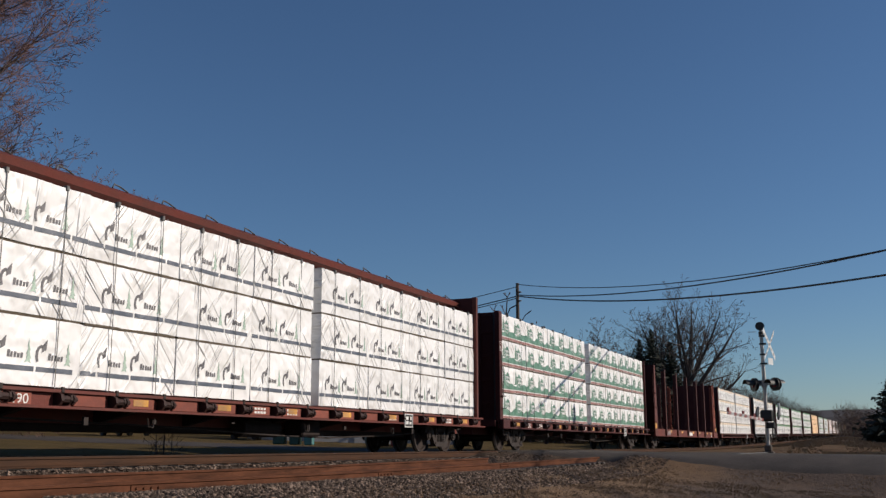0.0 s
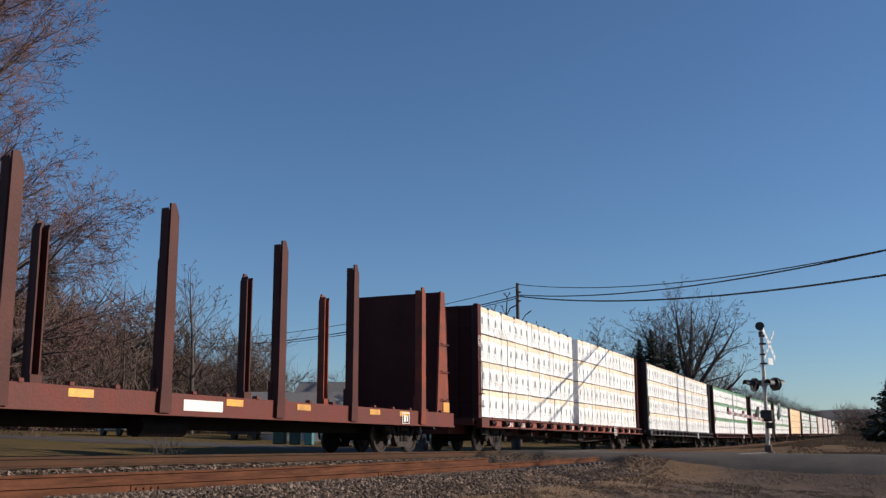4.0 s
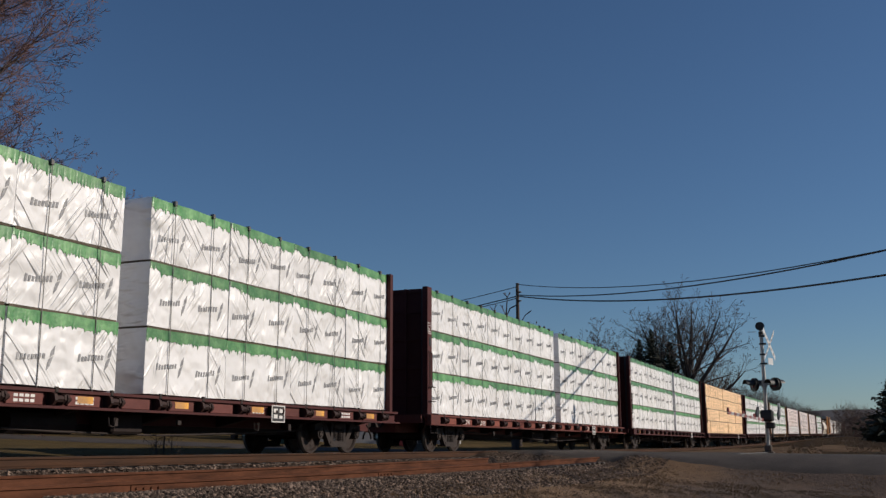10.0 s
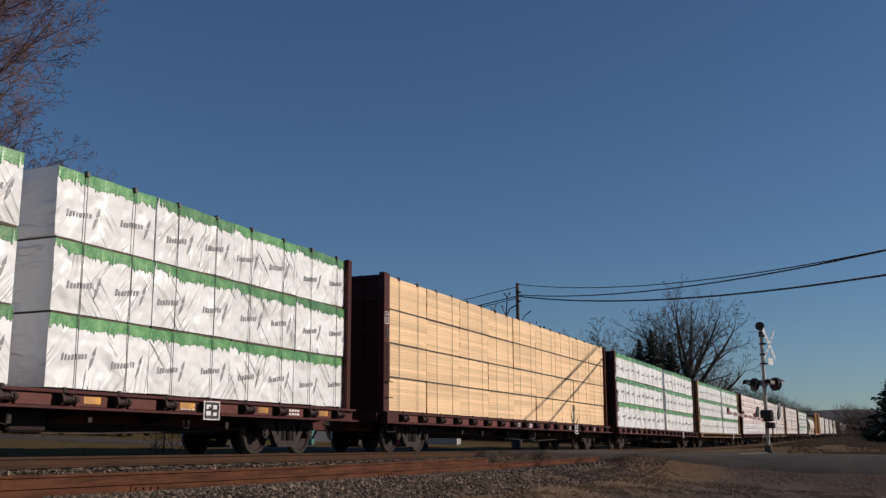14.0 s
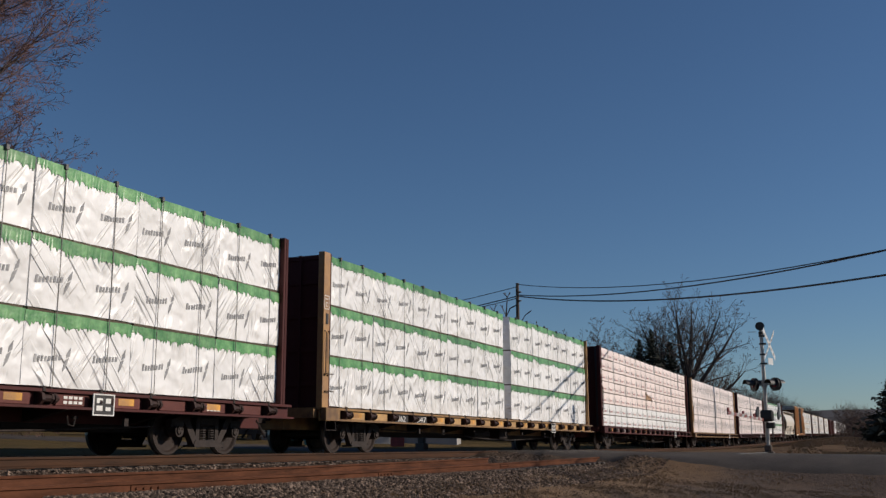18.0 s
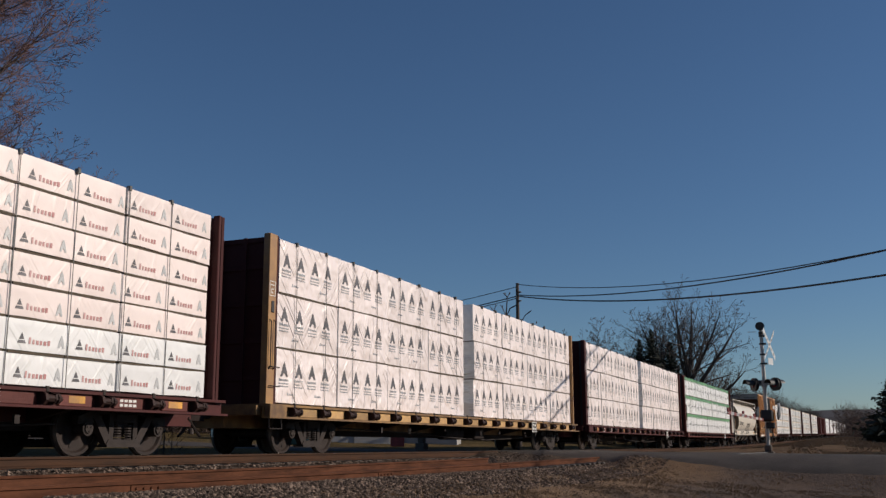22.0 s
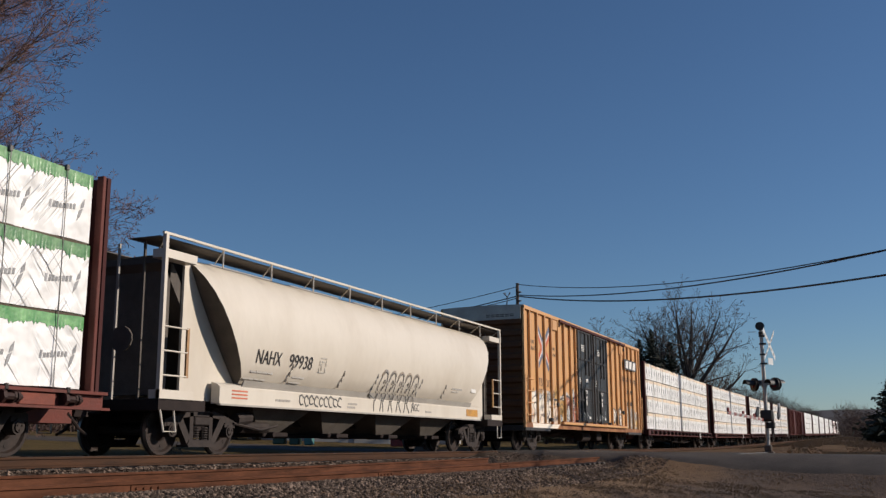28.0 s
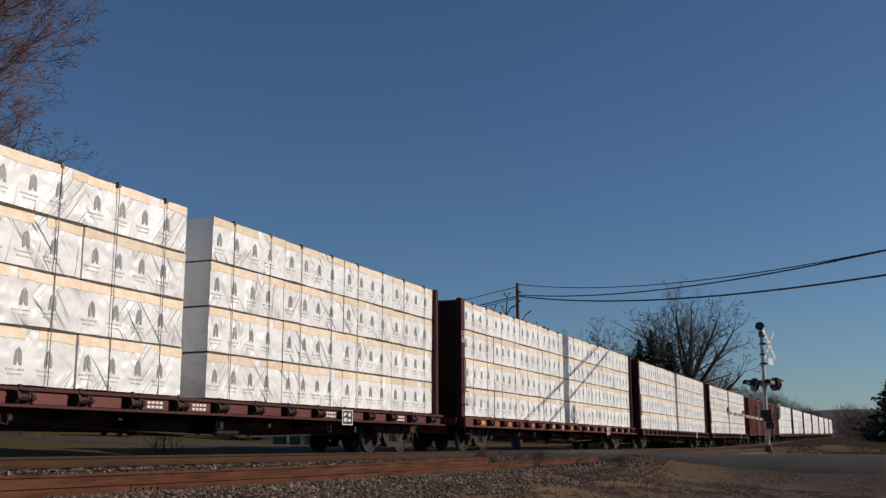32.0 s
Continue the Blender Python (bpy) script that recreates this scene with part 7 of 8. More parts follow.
def bare_tree(at, height, reach, seed, trunk_r=0.25, twig="twig_grey", label="bare grey deciduous tree in winter", bole=0.2, leader=0.8, limbs=14, flat=20.0, steep=65.0, depth=4, thin=0.010, step=0.8, curl=0.06, full=0.75, bushy=1, stout=1.0):
    """Trunk, limbs that leave it from the given height up, boughs that fork from them, and a crown of fine bare twigs."""
    rng = random.Random(seed)
    tv, tf, cv, cf = [], [], [], []
    tree = tagged(thing("bare_tree", pose(*at)), label, "tree")

    def bough(p, d, length, r, level):
        seg = step * (1.0, 0.72, 0.5, 0.36, 0.28)[min(level, 4)]
        n = max(int(length / seg + 0.5), 2)
        turn, r0 = rng.uniform(0, math.tau), r
        for i in range(n):
            f = (i + 1) / n
            wob = 0.07 + 0.045 * level
            d = (d + Vector((rng.uniform(-wob, wob), rng.uniform(-wob, wob), rng.uniform(-wob, wob) + curl))).normalized()
            q = p + d * (length / n)
            r1 = max(r0 * (1 - 0.88 * f ** stout), thin)
            fine = level >= 2
            limb(cv if fine else tv, cf if fine else tf, p, q, r, r1, 5 if level == 0 else 3)
            p, r = q, r1
            left = length * (1 - f * 0.6)
            if level < depth and f > 0.18 and rng.random() < full + 0.1 * (level == 0):
                for _ in range(2 if f > 0.95 else (bushy if level >= depth - 2 else 1)):
                    turn += 2.4 + rng.uniform(-0.6, 0.6)
                    a = rng.uniform(0.45, 0.95)
                    o = Matrix.Rotation(turn, 3, d) @ d.orthogonal().normalized()
                    bough(p, (d * math.cos(a) + o * math.sin(a)).normalized(), left * rng.uniform(0.45, 0.72), max(r * rng.uniform(0.42, 0.6), thin), level + 1)

    d, p, r = Vector((0, 0, 1)), Vector((0, 0, -0.3)), trunk_r
    n = 12
    spots = []
    for i in range(n):
        d = (d + Vector((rng.uniform(-0.07, 0.07), rng.uniform(-0.07, 0.07), 0.12))).normalized()
        q = p + d * (height * leader / n)
        r1 = trunk_r * (1 - 0.65 * (i + 1) / n)
        limb(tv, tf, p, q, r, r1, 9)
        spots.append((p, q, r1))
        p, r = q, r1
    for k in range(limbs):
        f = bole + (1 - bole) * (k + 0.5) / limbs
        a, b, rr = spots[min(int(f * n), n - 1)]
        c = a.lerp(b, rng.random())
        g = (f - bole) / (1 - bole)
        lift = radians(flat + (steep - flat) * g + rng.uniform(-8, 8))
        turn = k * 2.4 + rng.uniform(-0.4, 0.4)
        way = Vector((math.cos(turn) * math.cos(lift), math.sin(turn) * math.cos(lift), math.sin(lift)))
        # as far as the rounded outline of the crown
        mid, tall = height * 0.56, height * 0.44
        u = Vector((c.x / reach, c.y / reach, (c.z - mid) / tall))
        e = Vector((way.x / reach, way.y / reach, way.z / tall))
        root = max(u.dot(e) ** 2 - e.length_squared * (u.length_squared - 1), 0.0)
        length = max((-u.dot(e) + math.sqrt(root)) / e.length_squared, reach * 0.3) * rng.uniform(0.8, 1.0) * 0.9
        bough(c, way, length, max(rr * rng.uniform(0.42, 0.6) * stout, thin * 2), 0)
    bough(p, d, height * (1 - leader) * 0.9, r, 0)
    for nm, v, f, mt in (("trunk", tv, tf, M["bark"]), ("crown", cv, cf, M[twig])):
        me = bpy.data.meshes.new(nm)
        me.from_pydata(v, [], f)
        me.materials.append(mt)
        put(nm, me, tree)
    return tree


def conifer(at, height, width, seed, label="dark green conifer"):
    rng = random.Random(seed)
    tree = tagged(thing("conifer", pose(*at)), label, "tree")
    bm = bmesh.new()
    tube(bm, (0, 0, -0.2), (0, 0, height), 0.02 * height, 0.02, n=7)
    part("trunk", bm, M["bark"], tree)
    v, f = [], []
    tiers = int(height * 4.0)
    for i in range(tiers):
        z = height * (0.08 + 0.92 * i / tiers)
        reach = width * 0.5 * (1 - i / tiers) ** 0.68
        for k in range(13):
            a = rng.uniform(0, math.tau)
            L = reach * rng.uniform(0.55, 1.12)
            for j in range(7):
                t = (j + rng.random()) / 7
                c = Vector((math.cos(a) * L * t, math.sin(a) * L * t, z - 0.28 * L * t + rng.uniform(-0.1, 0.1)))
                s = (0.14 + 0.14 * (1 - t)) * max(reach, 0.6) * 1.15
                b = len(v)
                for _ in range(3):
                    v.append(c + Vector((rng.uniform(-s, s), rng.uniform(-s, s), rng.uniform(-s, s) * 0.55)))
                f.append((b, b + 1, b + 2))
    me = bpy.data.meshes.new("crown")
    me.from_pydata(v, [], f)
    me.materials.append(M["needle"])
    put("crown", me, tree)
    return tree


def thicket(name, label, spots, seed, mat, twigs=150, spread=2.4, stem=0.0042):
    """Brush and far woods: upright stems with many slanting twigs."""
    rng = random.Random(seed)
    v, f = [], []
    for x, y, h in spots:
        z = ground_z(x, y)
        base = Vector((x, y, z - 0.2))
        for _ in range(twigs):
            a = rng.uniform(0, math.tau)
            rr = spread * math.sqrt(rng.random())
            p = base + Vector((math.cos(a) * rr * 0.8, math.sin(a) * rr * 0.8, h * rng.random() * 0.85))
            d = Vector((rng.uniform(-0.9, 0.9), rng.uniform(-0.9, 0.9), rng.uniform(0.0, 1.0))).normalized()
            L = h * rng.uniform(0.12, 0.30)
            w = stem * h * rng.uniform(0.5, 1.1)
            q = p + d * L * 0.5 + Vector((rng.uniform(-0.1, 0.1) * L, rng.uniform(-0.1, 0.1) * L, 0))
            limb(v, f, p, q, w, w * 0.7, 3)
            limb(v, f, q, q + (d + Vector((rng.uniform(-0.4, 0.4), rng.uniform(-0.4, 0.4), 0.2))).normalized() * L * 0.6, w * 0.7, w * 0.2, 3)
        limb(v, f, base, base + Vector((rng.uniform(-0.2, 0.2), rng.uniform(-0.2, 0.2), h * 0.8)), 0.011 * h, 0.004 * h, 5)
    me = bpy.data.meshes.new(name)
    me.from_pydata(v, [], f)
    me.materials.append(mat)
    return tagged(put(name, me), label, "woods", kind="stuff")


def ground_at(x, y):
    return (x, y, ground_z(x, y))


def build_trees():
    bare_tree(ground_at(-38.4, 30.6), 29.0, 8.8, 4, 0.45, "twig_red", "tall bare tree with red winter buds", bole=0.14, leader=0.8, limbs=56, flat=4, steep=62, depth=4, thin=0.0085, step=0.72, full=0.86, bushy=2)
    bare_tree(ground_at(-42.0, 38.5), 16.5, 9.0, 9, 0.30, "twig_red", "bare budding tree with arching boughs", bole=0.15, leader=0.7, limbs=36, flat=18, steep=62, depth=4, thin=0.0095, step=0.7, full=0.86, curl=-0.02, bushy=2)
    bare_tree(ground_at(-50.2, 66.5), 13.5, 3.6, 12, 0.20, "twig_grey", "slender bare tree at the wood's edge", limbs=20, thin=0.016)
    bare_tree(ground_at(-18.5, 103.0), 15.4, 9.4, 33, 0.62, "twig_grey", "wide-crowned bare tree beside the line", bole=0.16, leader=0.45, limbs=14, flat=10, steep=70, depth=4, thin=0.0125, step=0.75, curl=0.035, full=0.95, stout=1.5)
    bare_tree(ground_at(-22.6, 99.0), 9.8, 3.8, 37, 0.24, "twig_grey", "bare tree beside a conifer", bole=0.15, leader=0.55, limbs=14, flat=25, thin=0.0125, step=0.6, full=0.85, bushy=2)
    bare_tree(ground_at(-21.0, 104.0), 13.2, 3.8, 38, 0.26, "twig_grey", "upright bare tree behind a wider one", bole=0.2, leader=0.55, limbs=12, flat=40, steep=78, thin=0.0125, step=0.7, full=0.85, bushy=2, stout=1.4)
    bare_tree(ground_at(-28.6, 108.9), 13.2, 4.0, 41, 0.25, "twig_grey", "bare tree in a gap of the woods", bole=0.25, leader=0.55, limbs=14, flat=30, thin=0.0125, step=0.6, full=0.85, bushy=2)
    bare_tree(ground_at(-32.0, 108.0), 11.8, 3.4, 43, 0.22, "twig_grey", "bare tree in a gap of the woods", bole=0.25, leader=0.55, limbs=14, flat=30, thin=0.0125, step=0.6, full=0.85, bushy=2)
    bare_tree(ground_at(-21.1, 60.0), 9.9, 3.0, 47, 0.26, "bark", "lopped dark tree beside the utility pole", bole=0.5, leader=0.8, limbs=8, flat=0, steep=40, depth=2, thin=0.028, step=0.6, full=0.45)
    bare_tree(ground_at(-26.5, 76.0), 10.4, 2.8, 53, 0.18, "twig_grey", "thin bare tree behind the utility pole", bole=0.3, leader=0.55, limbs=14, flat=35, steep=75, depth=4, thin=0.0105, bushy=2)
    conifer(ground_at(-58.0, 58.1), 15.3, 6.5, 3, "tall dark conifer in the wood")
    for x, y, h, s in ((-73.5, 90.2, 11.5, 5), (-70.5, 92.0, 10.8, 6), (-76.0, 88.0, 10.2, 7)):
        conifer(ground_at(x, y), h, 3.6, s, "small dark conifer at the wood's edge")
    conifer(ground_at(-20.4, 97.5), 11.2, 6.2, 14, "dark conifer among bare trees")
    conifer(ground_at(-18.9, 99.0), 10.2, 5.6, 15, "dark conifer among bare trees")
    conifer(ground_at(-21.8, 98.6), 10.3, 5.8, 24, "dark conifer among bare trees")
    conifer(ground_at(-28.0, 87.8), 9.4, 3.4, 16, "dark conifer behind the crossing")
    conifer(ground_at(-29.2, 104.0), 10.4, 3.0, 18, "dark conifer behind the crossing")
    conifer(ground_at(0.2, 82.4), 5.0, 6.8, 17, "bushy fir on the dry bank")
    conifer(ground_at(2.4, 86.0), 5.8, 6.5, 19, "bushy fir on the dry bank")
    rng = random.Random(61)
    spots = [(-64 + rng.uniform(-14, 14), 62 + rng.uniform(-14, 18), rng.uniform(7.5, 11.5)) for _ in range(40)] + [(-56 + rng.uniform(-5, 5), 52 + rng.uniform(-6, 8), rng.uniform(8, 12)) for _ in range(16)]
    spots += [(-56 + rng.uniform(-9, 6), 76 + rng.uniform(-6, 10), rng.uniform(5.5, 8)) for _ in range(24)]
    thicket("brush_wood", "tangled brown winter wood behind the line", spots, 62, M["brush"], 360, 3.6)
    spots = [(-45 + 20 * rng.random(), 100 + rng.uniform(-8, 14), rng.uniform(6.0, 9.0)) for _ in range(46)]
    thicket("bare_wood", "grey-brown bare woods behind the house", spots, 63, M["brush"], 330, 2.6)
    spots = []
    for i in range(64):
        s = 126 + i * 6.0 + rng.uniform(-2, 2)
        spots.append((-23 - rng.uniform(0, 7) + track_at(s)[0], s, rng.uniform(9.0, 12.5)))
    thicket("lineside_wood", "row of bare trees along the railway", spots, 64, M["twig_grey"], 210, 3.4)
    spots = []
    for i in range(46):
        s = 165 + i * 7 + rng.uniform(-3, 3)
        spots.append((-5.0 + rng.uniform(0, 15) + track_at(s)[0], s, rng.uniform(3.2, 6.0)))
    for i in range(24):
        s = 140 + i * 5 + rng.uniform(-3, 3)
        spots.append((-s * math.tan(radians(2.2 - 3.4 * rng.random())), s, rng.uniform(2.6, 4.2)))
    thicket("far_brush", "brown brush where the line bends out of sight", spots, 65, M["brush"], 520, 3.6, 0.0075)
    spots = [(8 + rng.uniform(-4, 40), 120 + rng.uniform(0, 120), rng.uniform(5, 9)) for _ in range(26)]
    thicket("field_wood", "brown woods beyond the dry field", spots, 66, M["brush"], 130, 4.0)
    # shrub right behind the track
    thicket("shrub", "leafless shrub behind the track", [(-17.7, 22.3, 2.0), (-17.6, 21.9, 1.9), (-17.75, 22.7, 1.7)], 67, M["bark"], 60, 0.5)


# ---------------------------------------------------------------- crossing signals, pole, wires
def crossing_signal(at, arm_turn, name="crossing_signal", label="railway crossing signal with lowered striped gate", gate=True, mirror=1, size=1.0):
    """Steel mast on a concrete base with bell, crossbuck, two pairs of flashers and a gate."""
    sig = tagged(thing(name, pose(*at) @ Matrix.Scale(size, 4)), label, "crossing signal", group="crossing signals")
    bm = bmesh.new()
    box(bm, -0.20, 0.20, -0.20, 0.20, -0.40, -0.06, 0.03)
    box(bm, -0.13, 0.13, -0.13, 0.13, -0.06, 0.16, 0.03)
    part("base", bm, M["concrete"], sig, "concrete footing with a steel base")
    bm = bmesh.new()
    tube(bm, (0, 0, -0.1), (0, 0, 4.45), 0.075, 0.068, n=12)
    part("mast", bm, M["mast"], sig, "galvanised steel mast")
    bm = bmesh.new()
    tube(bm, (0, 0, 4.45), (0, 0, 4.52), 0.05, n=8)
    tube(bm, (-0.02, -0.12, 4.62), (-0.02, 0.04, 4.62), 0.17, 0.15, n=16)
    tube(bm, (-0.02, 0.04, 4.62), (-0.02, 0.12, 4.62), 0.15, 0.06, n=16)
    tube(bm, (0, 0, 4.30), (0, 0, 4.42), 0.1, n=10)
    part("bell", bm, M["signal_black"], sig, "black warning bell")
    # crossbuck turned to the road
    turn = pose(0.10, 0, 0, 0, 0, 75 * mirror)
    for sgn in (1, -1):
        bm = bmesh.new()
        prism_y(bm, [(-0.55, 3.95 - 0.52 * sgn - 0.09), (-0.50, 3.95 - 0.52 * sgn + 0.09), (0.55, 3.95 + 0.52 * sgn + 0.09), (0.50, 3.95 + 0.52 * sgn - 0.09)], -0.10 - 0.006 * sgn, -0.095 - 0.006 * sgn)
        bmesh.ops.translate(bm, verts=bm.verts, vec=(0.24, 0, 0))
        ob = part("crossbuck_blade", bm, M["sign_white"], sig, "white crossbuck blade")
        ob.matrix_basis = turn
        bm = bmesh.new()
        for k in range(5):
            c = -0.36 + k * 0.18
            box(bm, 0.24 + c - 0.04, 0.24 + c + 0.04, -0.112 - 0.006 * sgn, -0.108 - 0.006 * sgn, 3.95 + c * 0.98 * sgn - 0.045, 3.95 + c * 0.98 * sgn + 0.045)
        ob2 = part("sign_bars", bm, M["mast"], ob)
        ob2["kind"] = "stuff"
    bm = bmesh.new()
    box(bm, 0.02, 0.50, -0.10, -0.094, 3.17, 3.42)
    ob = part("track_sign", bm, M["sign_white"], sig, "small white plate under the crossbuck")
    ob.matrix_basis = turn
    for z in (3.2, 3.55, 3.95, 4.25):
        bm = bmesh.new()
        box(bm, -0.09, 0.16, -0.09, 0.09, z - 0.03, z + 0.03)
        part("bracket", bm, M["signal_black"], sig)
    bm = bmesh.new()
    tube(bm, (-0.48, -0.08, 4.42), (-0.2, -0.03, 4.42), 0.012, n=5)
    part("sensor_arm", bm, M["mast"], sig)
    # flashers
    bm = bmesh.new()
    tube(bm, (-0.42, 0, 2.42), (0.46, 0, 2.42), 0.03, n=8)
    tube(bm, (0, 0, 2.30), (0, 0, 2.54), 0.11, n=10)
    part("crossarm", bm, M["mast"], sig)
    for x, turn_z in ((-0.36, -55), (0.40, -40)):
        for back in (0, 180):
            if back and x > 0:
                off = 12
            else:
                off = 0
            bm = bmesh.new()
            tube(bm, (0, -0.06, 0), (0, -0.03, 0), 0.25, n=20)
            lamp = part("flasher", bm, M["signal_black"], sig, "round black flasher backboard")
            lamp.matrix_basis = pose(x, 0, 2.42, 0, 0, turn_z + back + off)
            bm = bmesh.new()
            n = 12
            rings = [[bm.verts.new((r * math.cos(k * math.pi / n - 0.2), y, r * math.sin(k * math.pi / n - 0.2))) for k in range(n + 1)] for y, r in ((-0.06, 0.155), (-0.40, 0.175))]
            rings2 = [[bm.verts.new((r * math.cos(k * math.pi / n - 0.2), y, r * math.sin(k * math.pi / n - 0.2))) for k in range(n + 1)] for y, r in ((-0.06, 0.165), (-0.40, 0.185))]
            for k in range(n):
                bm.faces.new((rings[0][k], rings[0][k + 1], rings[1][k + 1], rings[1][k]))
                bm.faces.new((rings2[0][k], rings2[1][k], rings2[1][k + 1], rings2[0][k + 1]))
            part("hood", bm, M["signal_black"], lamp)
            bm = bmesh.new()
            tube(bm, (0, -0.085, 0), (0, -0.06, 0), 0.115, n=16)
            part("lens", bm, M["lens_red"], lamp, "unlit red lens")
            bm = bmesh.new()
            tube(bm, (0, -0.03, 0), (0, 0.10, 0), 0.11, 0.08, n=12)
            part("housing", bm, M["signal_black"], lamp)
    # gate mechanism
    bm = bmesh.new()
    box(bm, -0.20, 0.26, -0.20, 0.20, 1.04, 1.46, 0.05)
    part("gate_motor", bm, M["signal_black"], sig, "black gate motor box")
    bm = bmesh.new()
    box(bm, -0.02, 0.30, -0.14, 0.14, 0.78, 1.0, 0.03)
    tube(bm, (0.20, 0.0, 0.42), (0.20, 0.0, 0.80), 0.03, n=8)
    part("conduit", bm, M["signal_black"], sig)
    for side in (-0.37, 0.42):
        bm = bmesh.new()
        prism_x(bm, [(-0.06, 1.14), (0.08, 1.10), (0.62, 1.2), (0.95, 1.35), (0.95, 1.62), (0.60, 1.62), (-0.06, 1.36)], side - 0.025, side + 0.025)
        ob = part("counterweight", bm, M["signal_black"], sig)
    bm = bmesh.new()
    tube(bm, (0.42, 0.55, 1.30), (0.42, 0.55, 1.72), 0.05, n=8)
    part("counter_rod", bm, M["sign_white"], sig, "pale counterweight rod")
    if gate:
        L, n = 9.2, 15
        arm = put("gate_arm", shared("gate_arm_core", M["sign_white"], lambda bm: box(bm, -0.02, 0.02, -L, 0.1, -0.012, 0.012)), sig, m=pose(-0.1, -0.15, 1.10, 0, 0, arm_turn), label="red and white striped gate arm")
        for k in range(n):
            bm = bmesh.new()
            y0 = -L * (k + 1) / n
            prism_x(bm, [(y0, -0.045), (y0 + L / n - 0.12, -0.045), (y0 + L / n, 0.045), (y0 + 0.12, 0.045)], -0.02, 0.02)
            part("stripe", bm, M["gate_red"] if k % 2 == 0 else M["sign_white"], arm)
        for y in (-L + 0.1, -L * 0.62, -L * 0.3):
            bm = bmesh.new()
            tube(bm, (0, y, 0.045), (0, y, 0.15), 0.04, n=10)
            part("gate_lamp", bm, M["gate_red"], arm, "small red gate lamp")
    return sig


def cable(bm, a, b, sag, r, n=22):
    a, b = Vector(a), Vector(b)
    pts = [a.lerp(b, i / n) - Vector((0, 0, sag * 4 * (i / n) * (1 - i / n))) for i in range(n + 1)]
    rod(bm, pts, r, 5)


def build_lineside():
    crossing_signal((-4.70, 44.75, -0.014), 0.0, size=1.105)
    crossing_signal((-17.0, 37.2, 0.35), 180.0, label="railway crossing signal on the far side of the line", mirror=-1)
    pole = tagged(thing("utility_pole", pose(*ground_at(-24.6, 70.9))), "dark wooden utility pole carrying black cables", "utility pole")
    bm = bmesh.new()
    tube(bm, (0, 0, -0.5), (0, 0, 11.9), 0.17, 0.12, n=10)
    part("post", bm, M["pole_wood"], pole)
    for z in (11.2, 10.55):
        bm = bmesh.new()
        tube(bm, (0.1, -0.05, z), (0.32, -0.12, z), 0.06, n=8)
        part("insulator", bm, M["cable"], pole)
    bm = bmesh.new()
    rod(bm, [(0, 0, 10.3), (-0.5, -0.3, 10.0), (-0.8, -0.5, 9.2), (-0.3, -0.2, 8.6), (0, 0, 8.4)], 0.05, 6)
    part("riser_loop", bm, M["cable"], pole, "drooping loop of black cable")
    top = (-24.5, 70.6, 11.92)
    bm = bmesh.new()
    cable(bm, top, (14.0, 27.5, 7.81), 1.78, 0.026)
    w = part("overhead_wire", bm, M["cable"], None)
    tagged(w, "sagging black overhead wire strung from the utility pole", "overhead wire", group="overhead wires")
    for k, (z0, z1, sag, r) in enumerate(((11.13, 7.97, 1.61, 0.036), (11.04, 6.47, 1.57, 0.045))):
        bm = bmesh.new()
        cable(bm, (-24.5, 70.6, z0), (14.0, 27.5, z1), sag, r)
        w = part("overhead_wire", bm, M["cable"], None)
        tagged(w, "thick sagging black overhead cable", "overhead wire", group="overhead wires")
    for k, (z, sag, r) in enumerate(((11.75, 0.7, 0.026), (11.05, 0.7, 0.04), (10.9, 0.75, 0.03))):
        bm = bmesh.new()
        cable(bm, (-24.6, 70.7, z), (-62.0, 83.0, z - 1.2), sag, r)
        w = part("overhead_wire", bm, M["cable"], None)
        tagged(w, "black overhead wire running on behind the line", "overhead wire", group="overhead wires")
    for x, y, h, lab in ((-29.5, 92.6, 10.9, "wooden utility pole behind the crossing"), (-66.5, 84.0, 8.5, "thin pole before the wood")):
        p = tagged(thing("utility_pole", pose(*ground_at(x, y))), lab, "utility pole")
        bm = bmesh.new()
        tube(bm, (0, 0, -0.5), (0, 0, h), 0.15, 0.11, n=9)
        part("post", bm, M["pole_wood"], p)
        bm = bmesh.new()
        box(bm, -0.9, 0.9, -0.06, 0.06, h - 0.6, h - 0.48)
        part("crossarm", bm, M["pole_wood"], p)
    # house behind the line
    house = tagged(thing("house", pose(*ground_at(-33.6, 66.5), 0, 0, 20)), "low white house with a grey shingle roof", "house")
    bm = bmesh.new()
    box(bm, -5.6, 5.6, -3.2, 3.2, -0.8, 2.65)
    prism_x(bm, [(-3.2, 2.65), (3.2, 2.65), (0, 4.1)], -5.55, 5.55)
    part("wall", bm, M["siding"], house, "white clapboard walls")
    for s in (-1, 1):
        bm = bmesh.new()
        prism_x(bm, [(s * 3.7, 2.40), (s * 3.7, 2.55), (0, 4.28), (0, 4.12)], -6.0, 6.0)
        part("roof_slope", bm, M["roof_grey"], house, "grey shingled roof slope")
    for x in (-4.0, -1.6, 1.2, 3.9):
        bm = bmesh.new()
        box(bm, x - 0.5, x + 0.5, -3.27, -3.2, 0.7, 2.0)
        win = part("window", bm, M["siding"], house)
        bm = bmesh.new()
        box(bm, x - 0.42, x + 0.42, -3.29, -3.27, 0.78, 1.92)
        part("pane", bm, M["glass"], win)
    bm = bmesh.new()
    box(bm, -0.6, 0.3, -3.26, -3.2, -0.6, 1.9)
    part("door", bm, M["roof_grey"], house)
    # white fence-like low shed wall, bins and the red box beside the road
    shed = tagged(thing("shed", pose(*ground_at(-33.0, 57.5), 0, 0, 32)), "long low white garage beside the house", "shed")
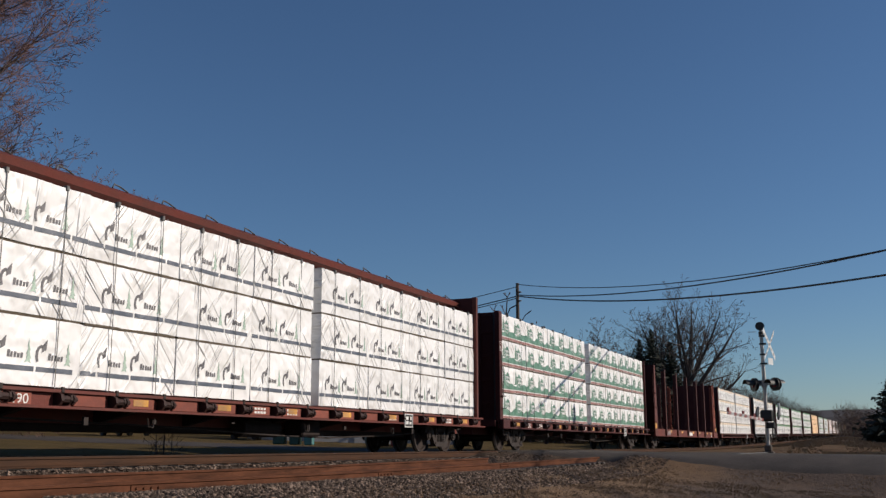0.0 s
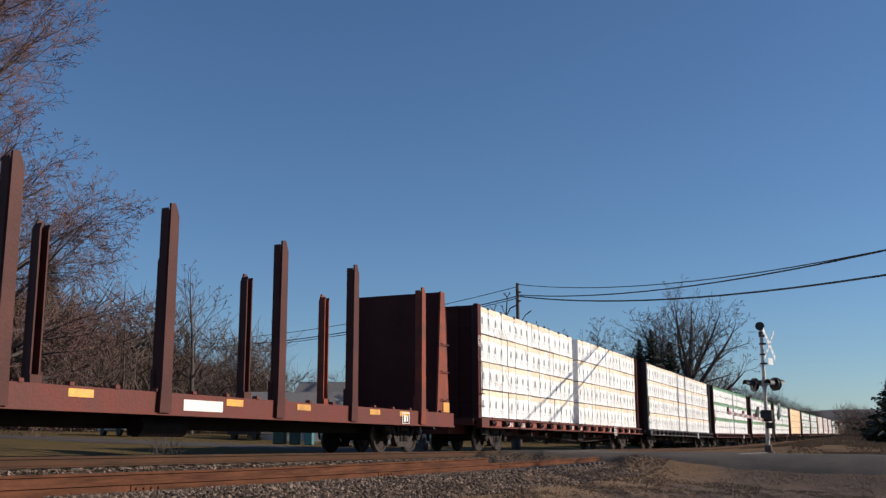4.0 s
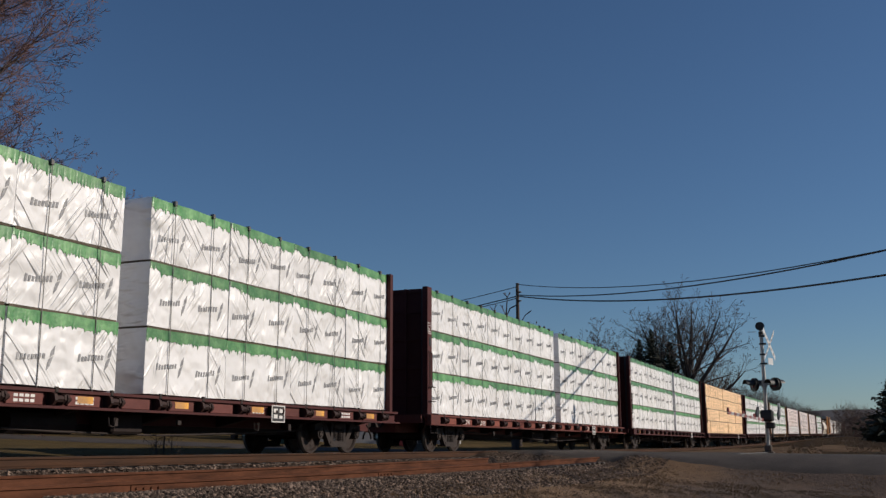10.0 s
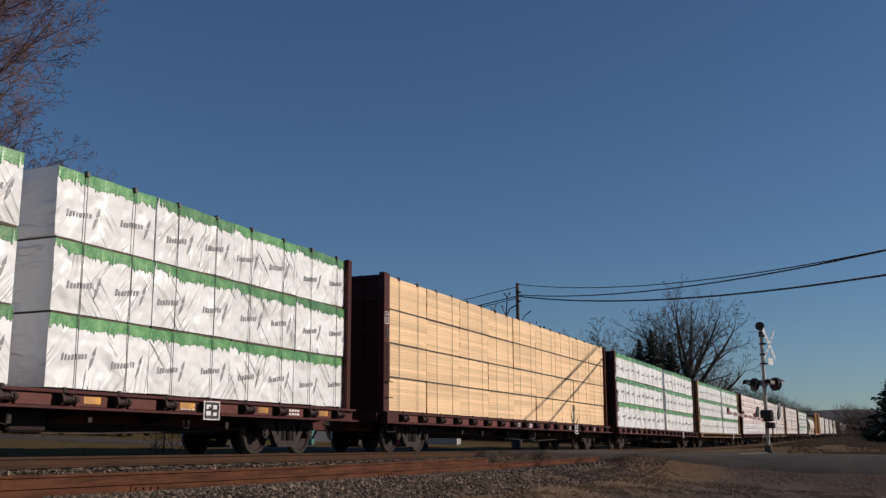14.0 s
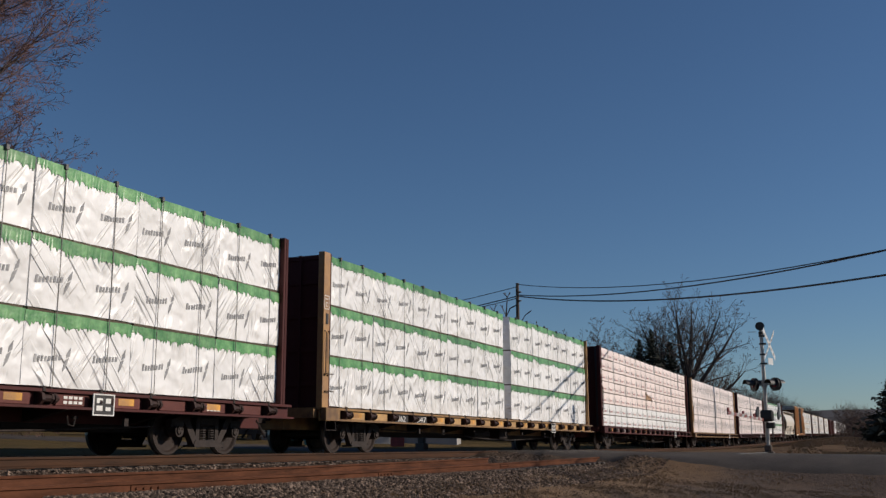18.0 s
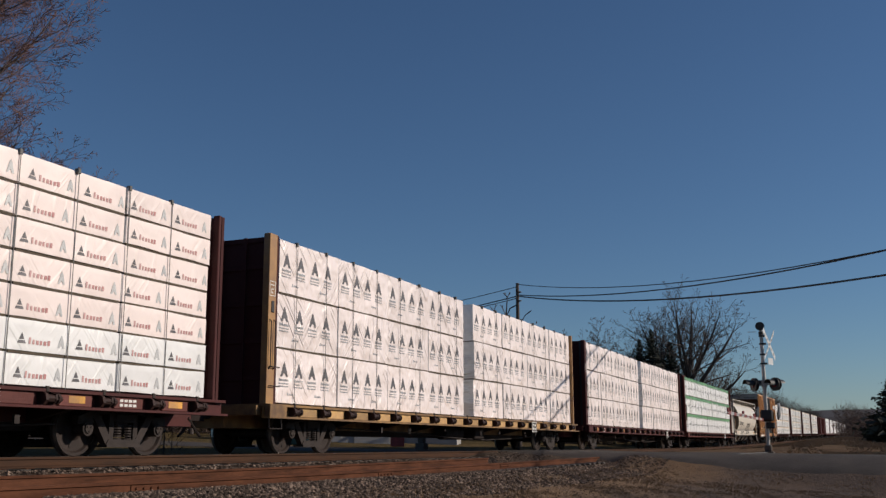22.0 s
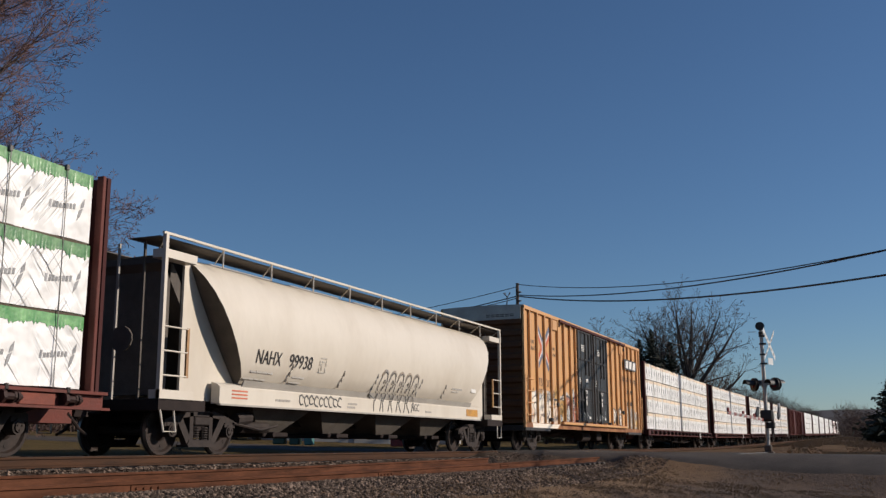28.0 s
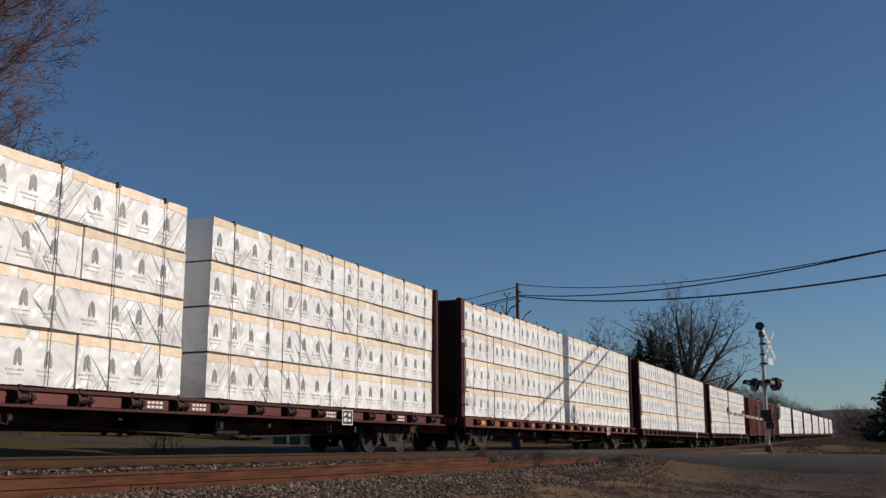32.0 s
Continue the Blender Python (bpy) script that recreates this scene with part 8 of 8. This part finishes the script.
    bm = bmesh.new()
    box(bm, -4.8, 4.8, -2.0, 2.0, -0.5, 2.2)
    part("wall", bm, M["siding"], shed)
    bm = bmesh.new()
    prism_x(bm, [(-2.3, 2.2), (2.3, 2.2), (0, 3.1)], -5.0, 5.0)
    part("roof", bm, M["roof_grey"], shed)
    for x in (-3.2, -0.2, 2.8):
        bm = bmesh.new()
        box(bm, x - 1.1, x + 1.1, -2.05, -2.0, -0.4, 1.75)
        part("garage_door", bm, M["siding"], shed)
    for x, y, m, w, h, nm, lab in ((-26.5, 41.9, "bin_green", 0.28, 1.1, "waste_bin", "dark green steel waste bin on the verge"), (-25.9, 42.3, "bin_green", 0.24, 1.1, "waste_bin", "dark green steel waste bin on the verge"), (-25.2, 42.4, "teal", 0.2, 1.1, "waste_bin", "teal painted bin on the verge"), (-23.15, 47.7, "barn_red", 0.35, 0.7, "storage_box", "red steel storage box on the verge")):
        b = tagged(thing(nm, pose(*ground_at(x, y), 0, 0, 25)), lab, nm.replace("_", " "))
        bm = bmesh.new()
        box(bm, -w, w, -0.45, 0.45, 0.06, h, 0.04)
        part("body", bm, M[m], b)
        bm = bmesh.new()
        box(bm, -w - 0.03, w + 0.03, -0.48, 0.48, h, h + 0.07, 0.02)
        part("lid", bm, M[m], b)
    # parked car
    for x, y, mt, lab in ((-34.3, 51.7, "black", "dark parked car behind the line"), (-40.5, 47.5, "sign_white", "white parked car behind the line")):
        c = tagged(thing("parked_car", pose(*ground_at(x, y), 0, 0, 60)), lab, "car")
        bm = bmesh.new()
        prism_x(bm, [(-2.2, 0.35), (2.2, 0.35), (2.25, 0.75), (1.2, 0.92), (0.75, 1.4), (-1.1, 1.42), (-1.8, 0.95), (-2.25, 0.85)], -0.85, 0.85)
        part("body", bm, M[mt], c)
        bm = bmesh.new()
        prism_x(bm, [(1.05, 0.95), (0.68, 1.34), (-1.02, 1.36), (-1.6, 0.97)], -0.86, 0.86)
        part("window", bm, M["glass"], c)
        for y2 in (-1.35, 1.35):
            for x2 in (-0.78, 0.78):
                bm = bmesh.new()
                tube(bm, (x2 - 0.09, y2, 0.33), (x2 + 0.09, y2, 0.33), 0.33, n=14)
                part("wheel", bm, M["signal_black"], c)
        for x2 in (-0.6, 0.6):
            bm = bmesh.new()
            box(bm, x2 - 0.14, x2 + 0.14, -2.27, -2.2, 0.65, 0.8)
            part("tail_light", bm, M["lens_red"], c)


# ---------------------------------------------------------------- what moves
def motions():
    times = [float(t) for t in range(33)]
    for car, s0 in TRAIN:
        walk(car, [(t, car_pose(s0 - travel(t))) for t in times])
    r = 0.457
    for s0, w, y in WHEELS:
        # turning is keyed while the wheel is near enough to be seen to turn
        lo = next((t / 10 for t in range(0, 321) if s0 - travel(t / 10) < 48), None)
        hi = next((t / 10 for t in range(0, 321) if s0 - travel(t / 10) < 6), 32.0)
        rows = [(0.0, pose(0, y, r))]
        if lo is not None and hi > lo:
            f0, f1 = max(frame(lo), 2), min(frame(hi), 960)
            rows += [((f - 1) / FPS, pose(0, y, r, math.degrees((travel((f - 1) / FPS) - travel((f0 - 1) / FPS)) / r) % 360 if f > f0 else 0)) for f in range(f0, f1 + 1)]
        rows.append((32.0, Matrix(rows[-1][1])))
        walk(w, rows)


build_ground()
build_road()
build_tracks()
build_hill()
build_trees()
build_lineside()
build_train()
motions()
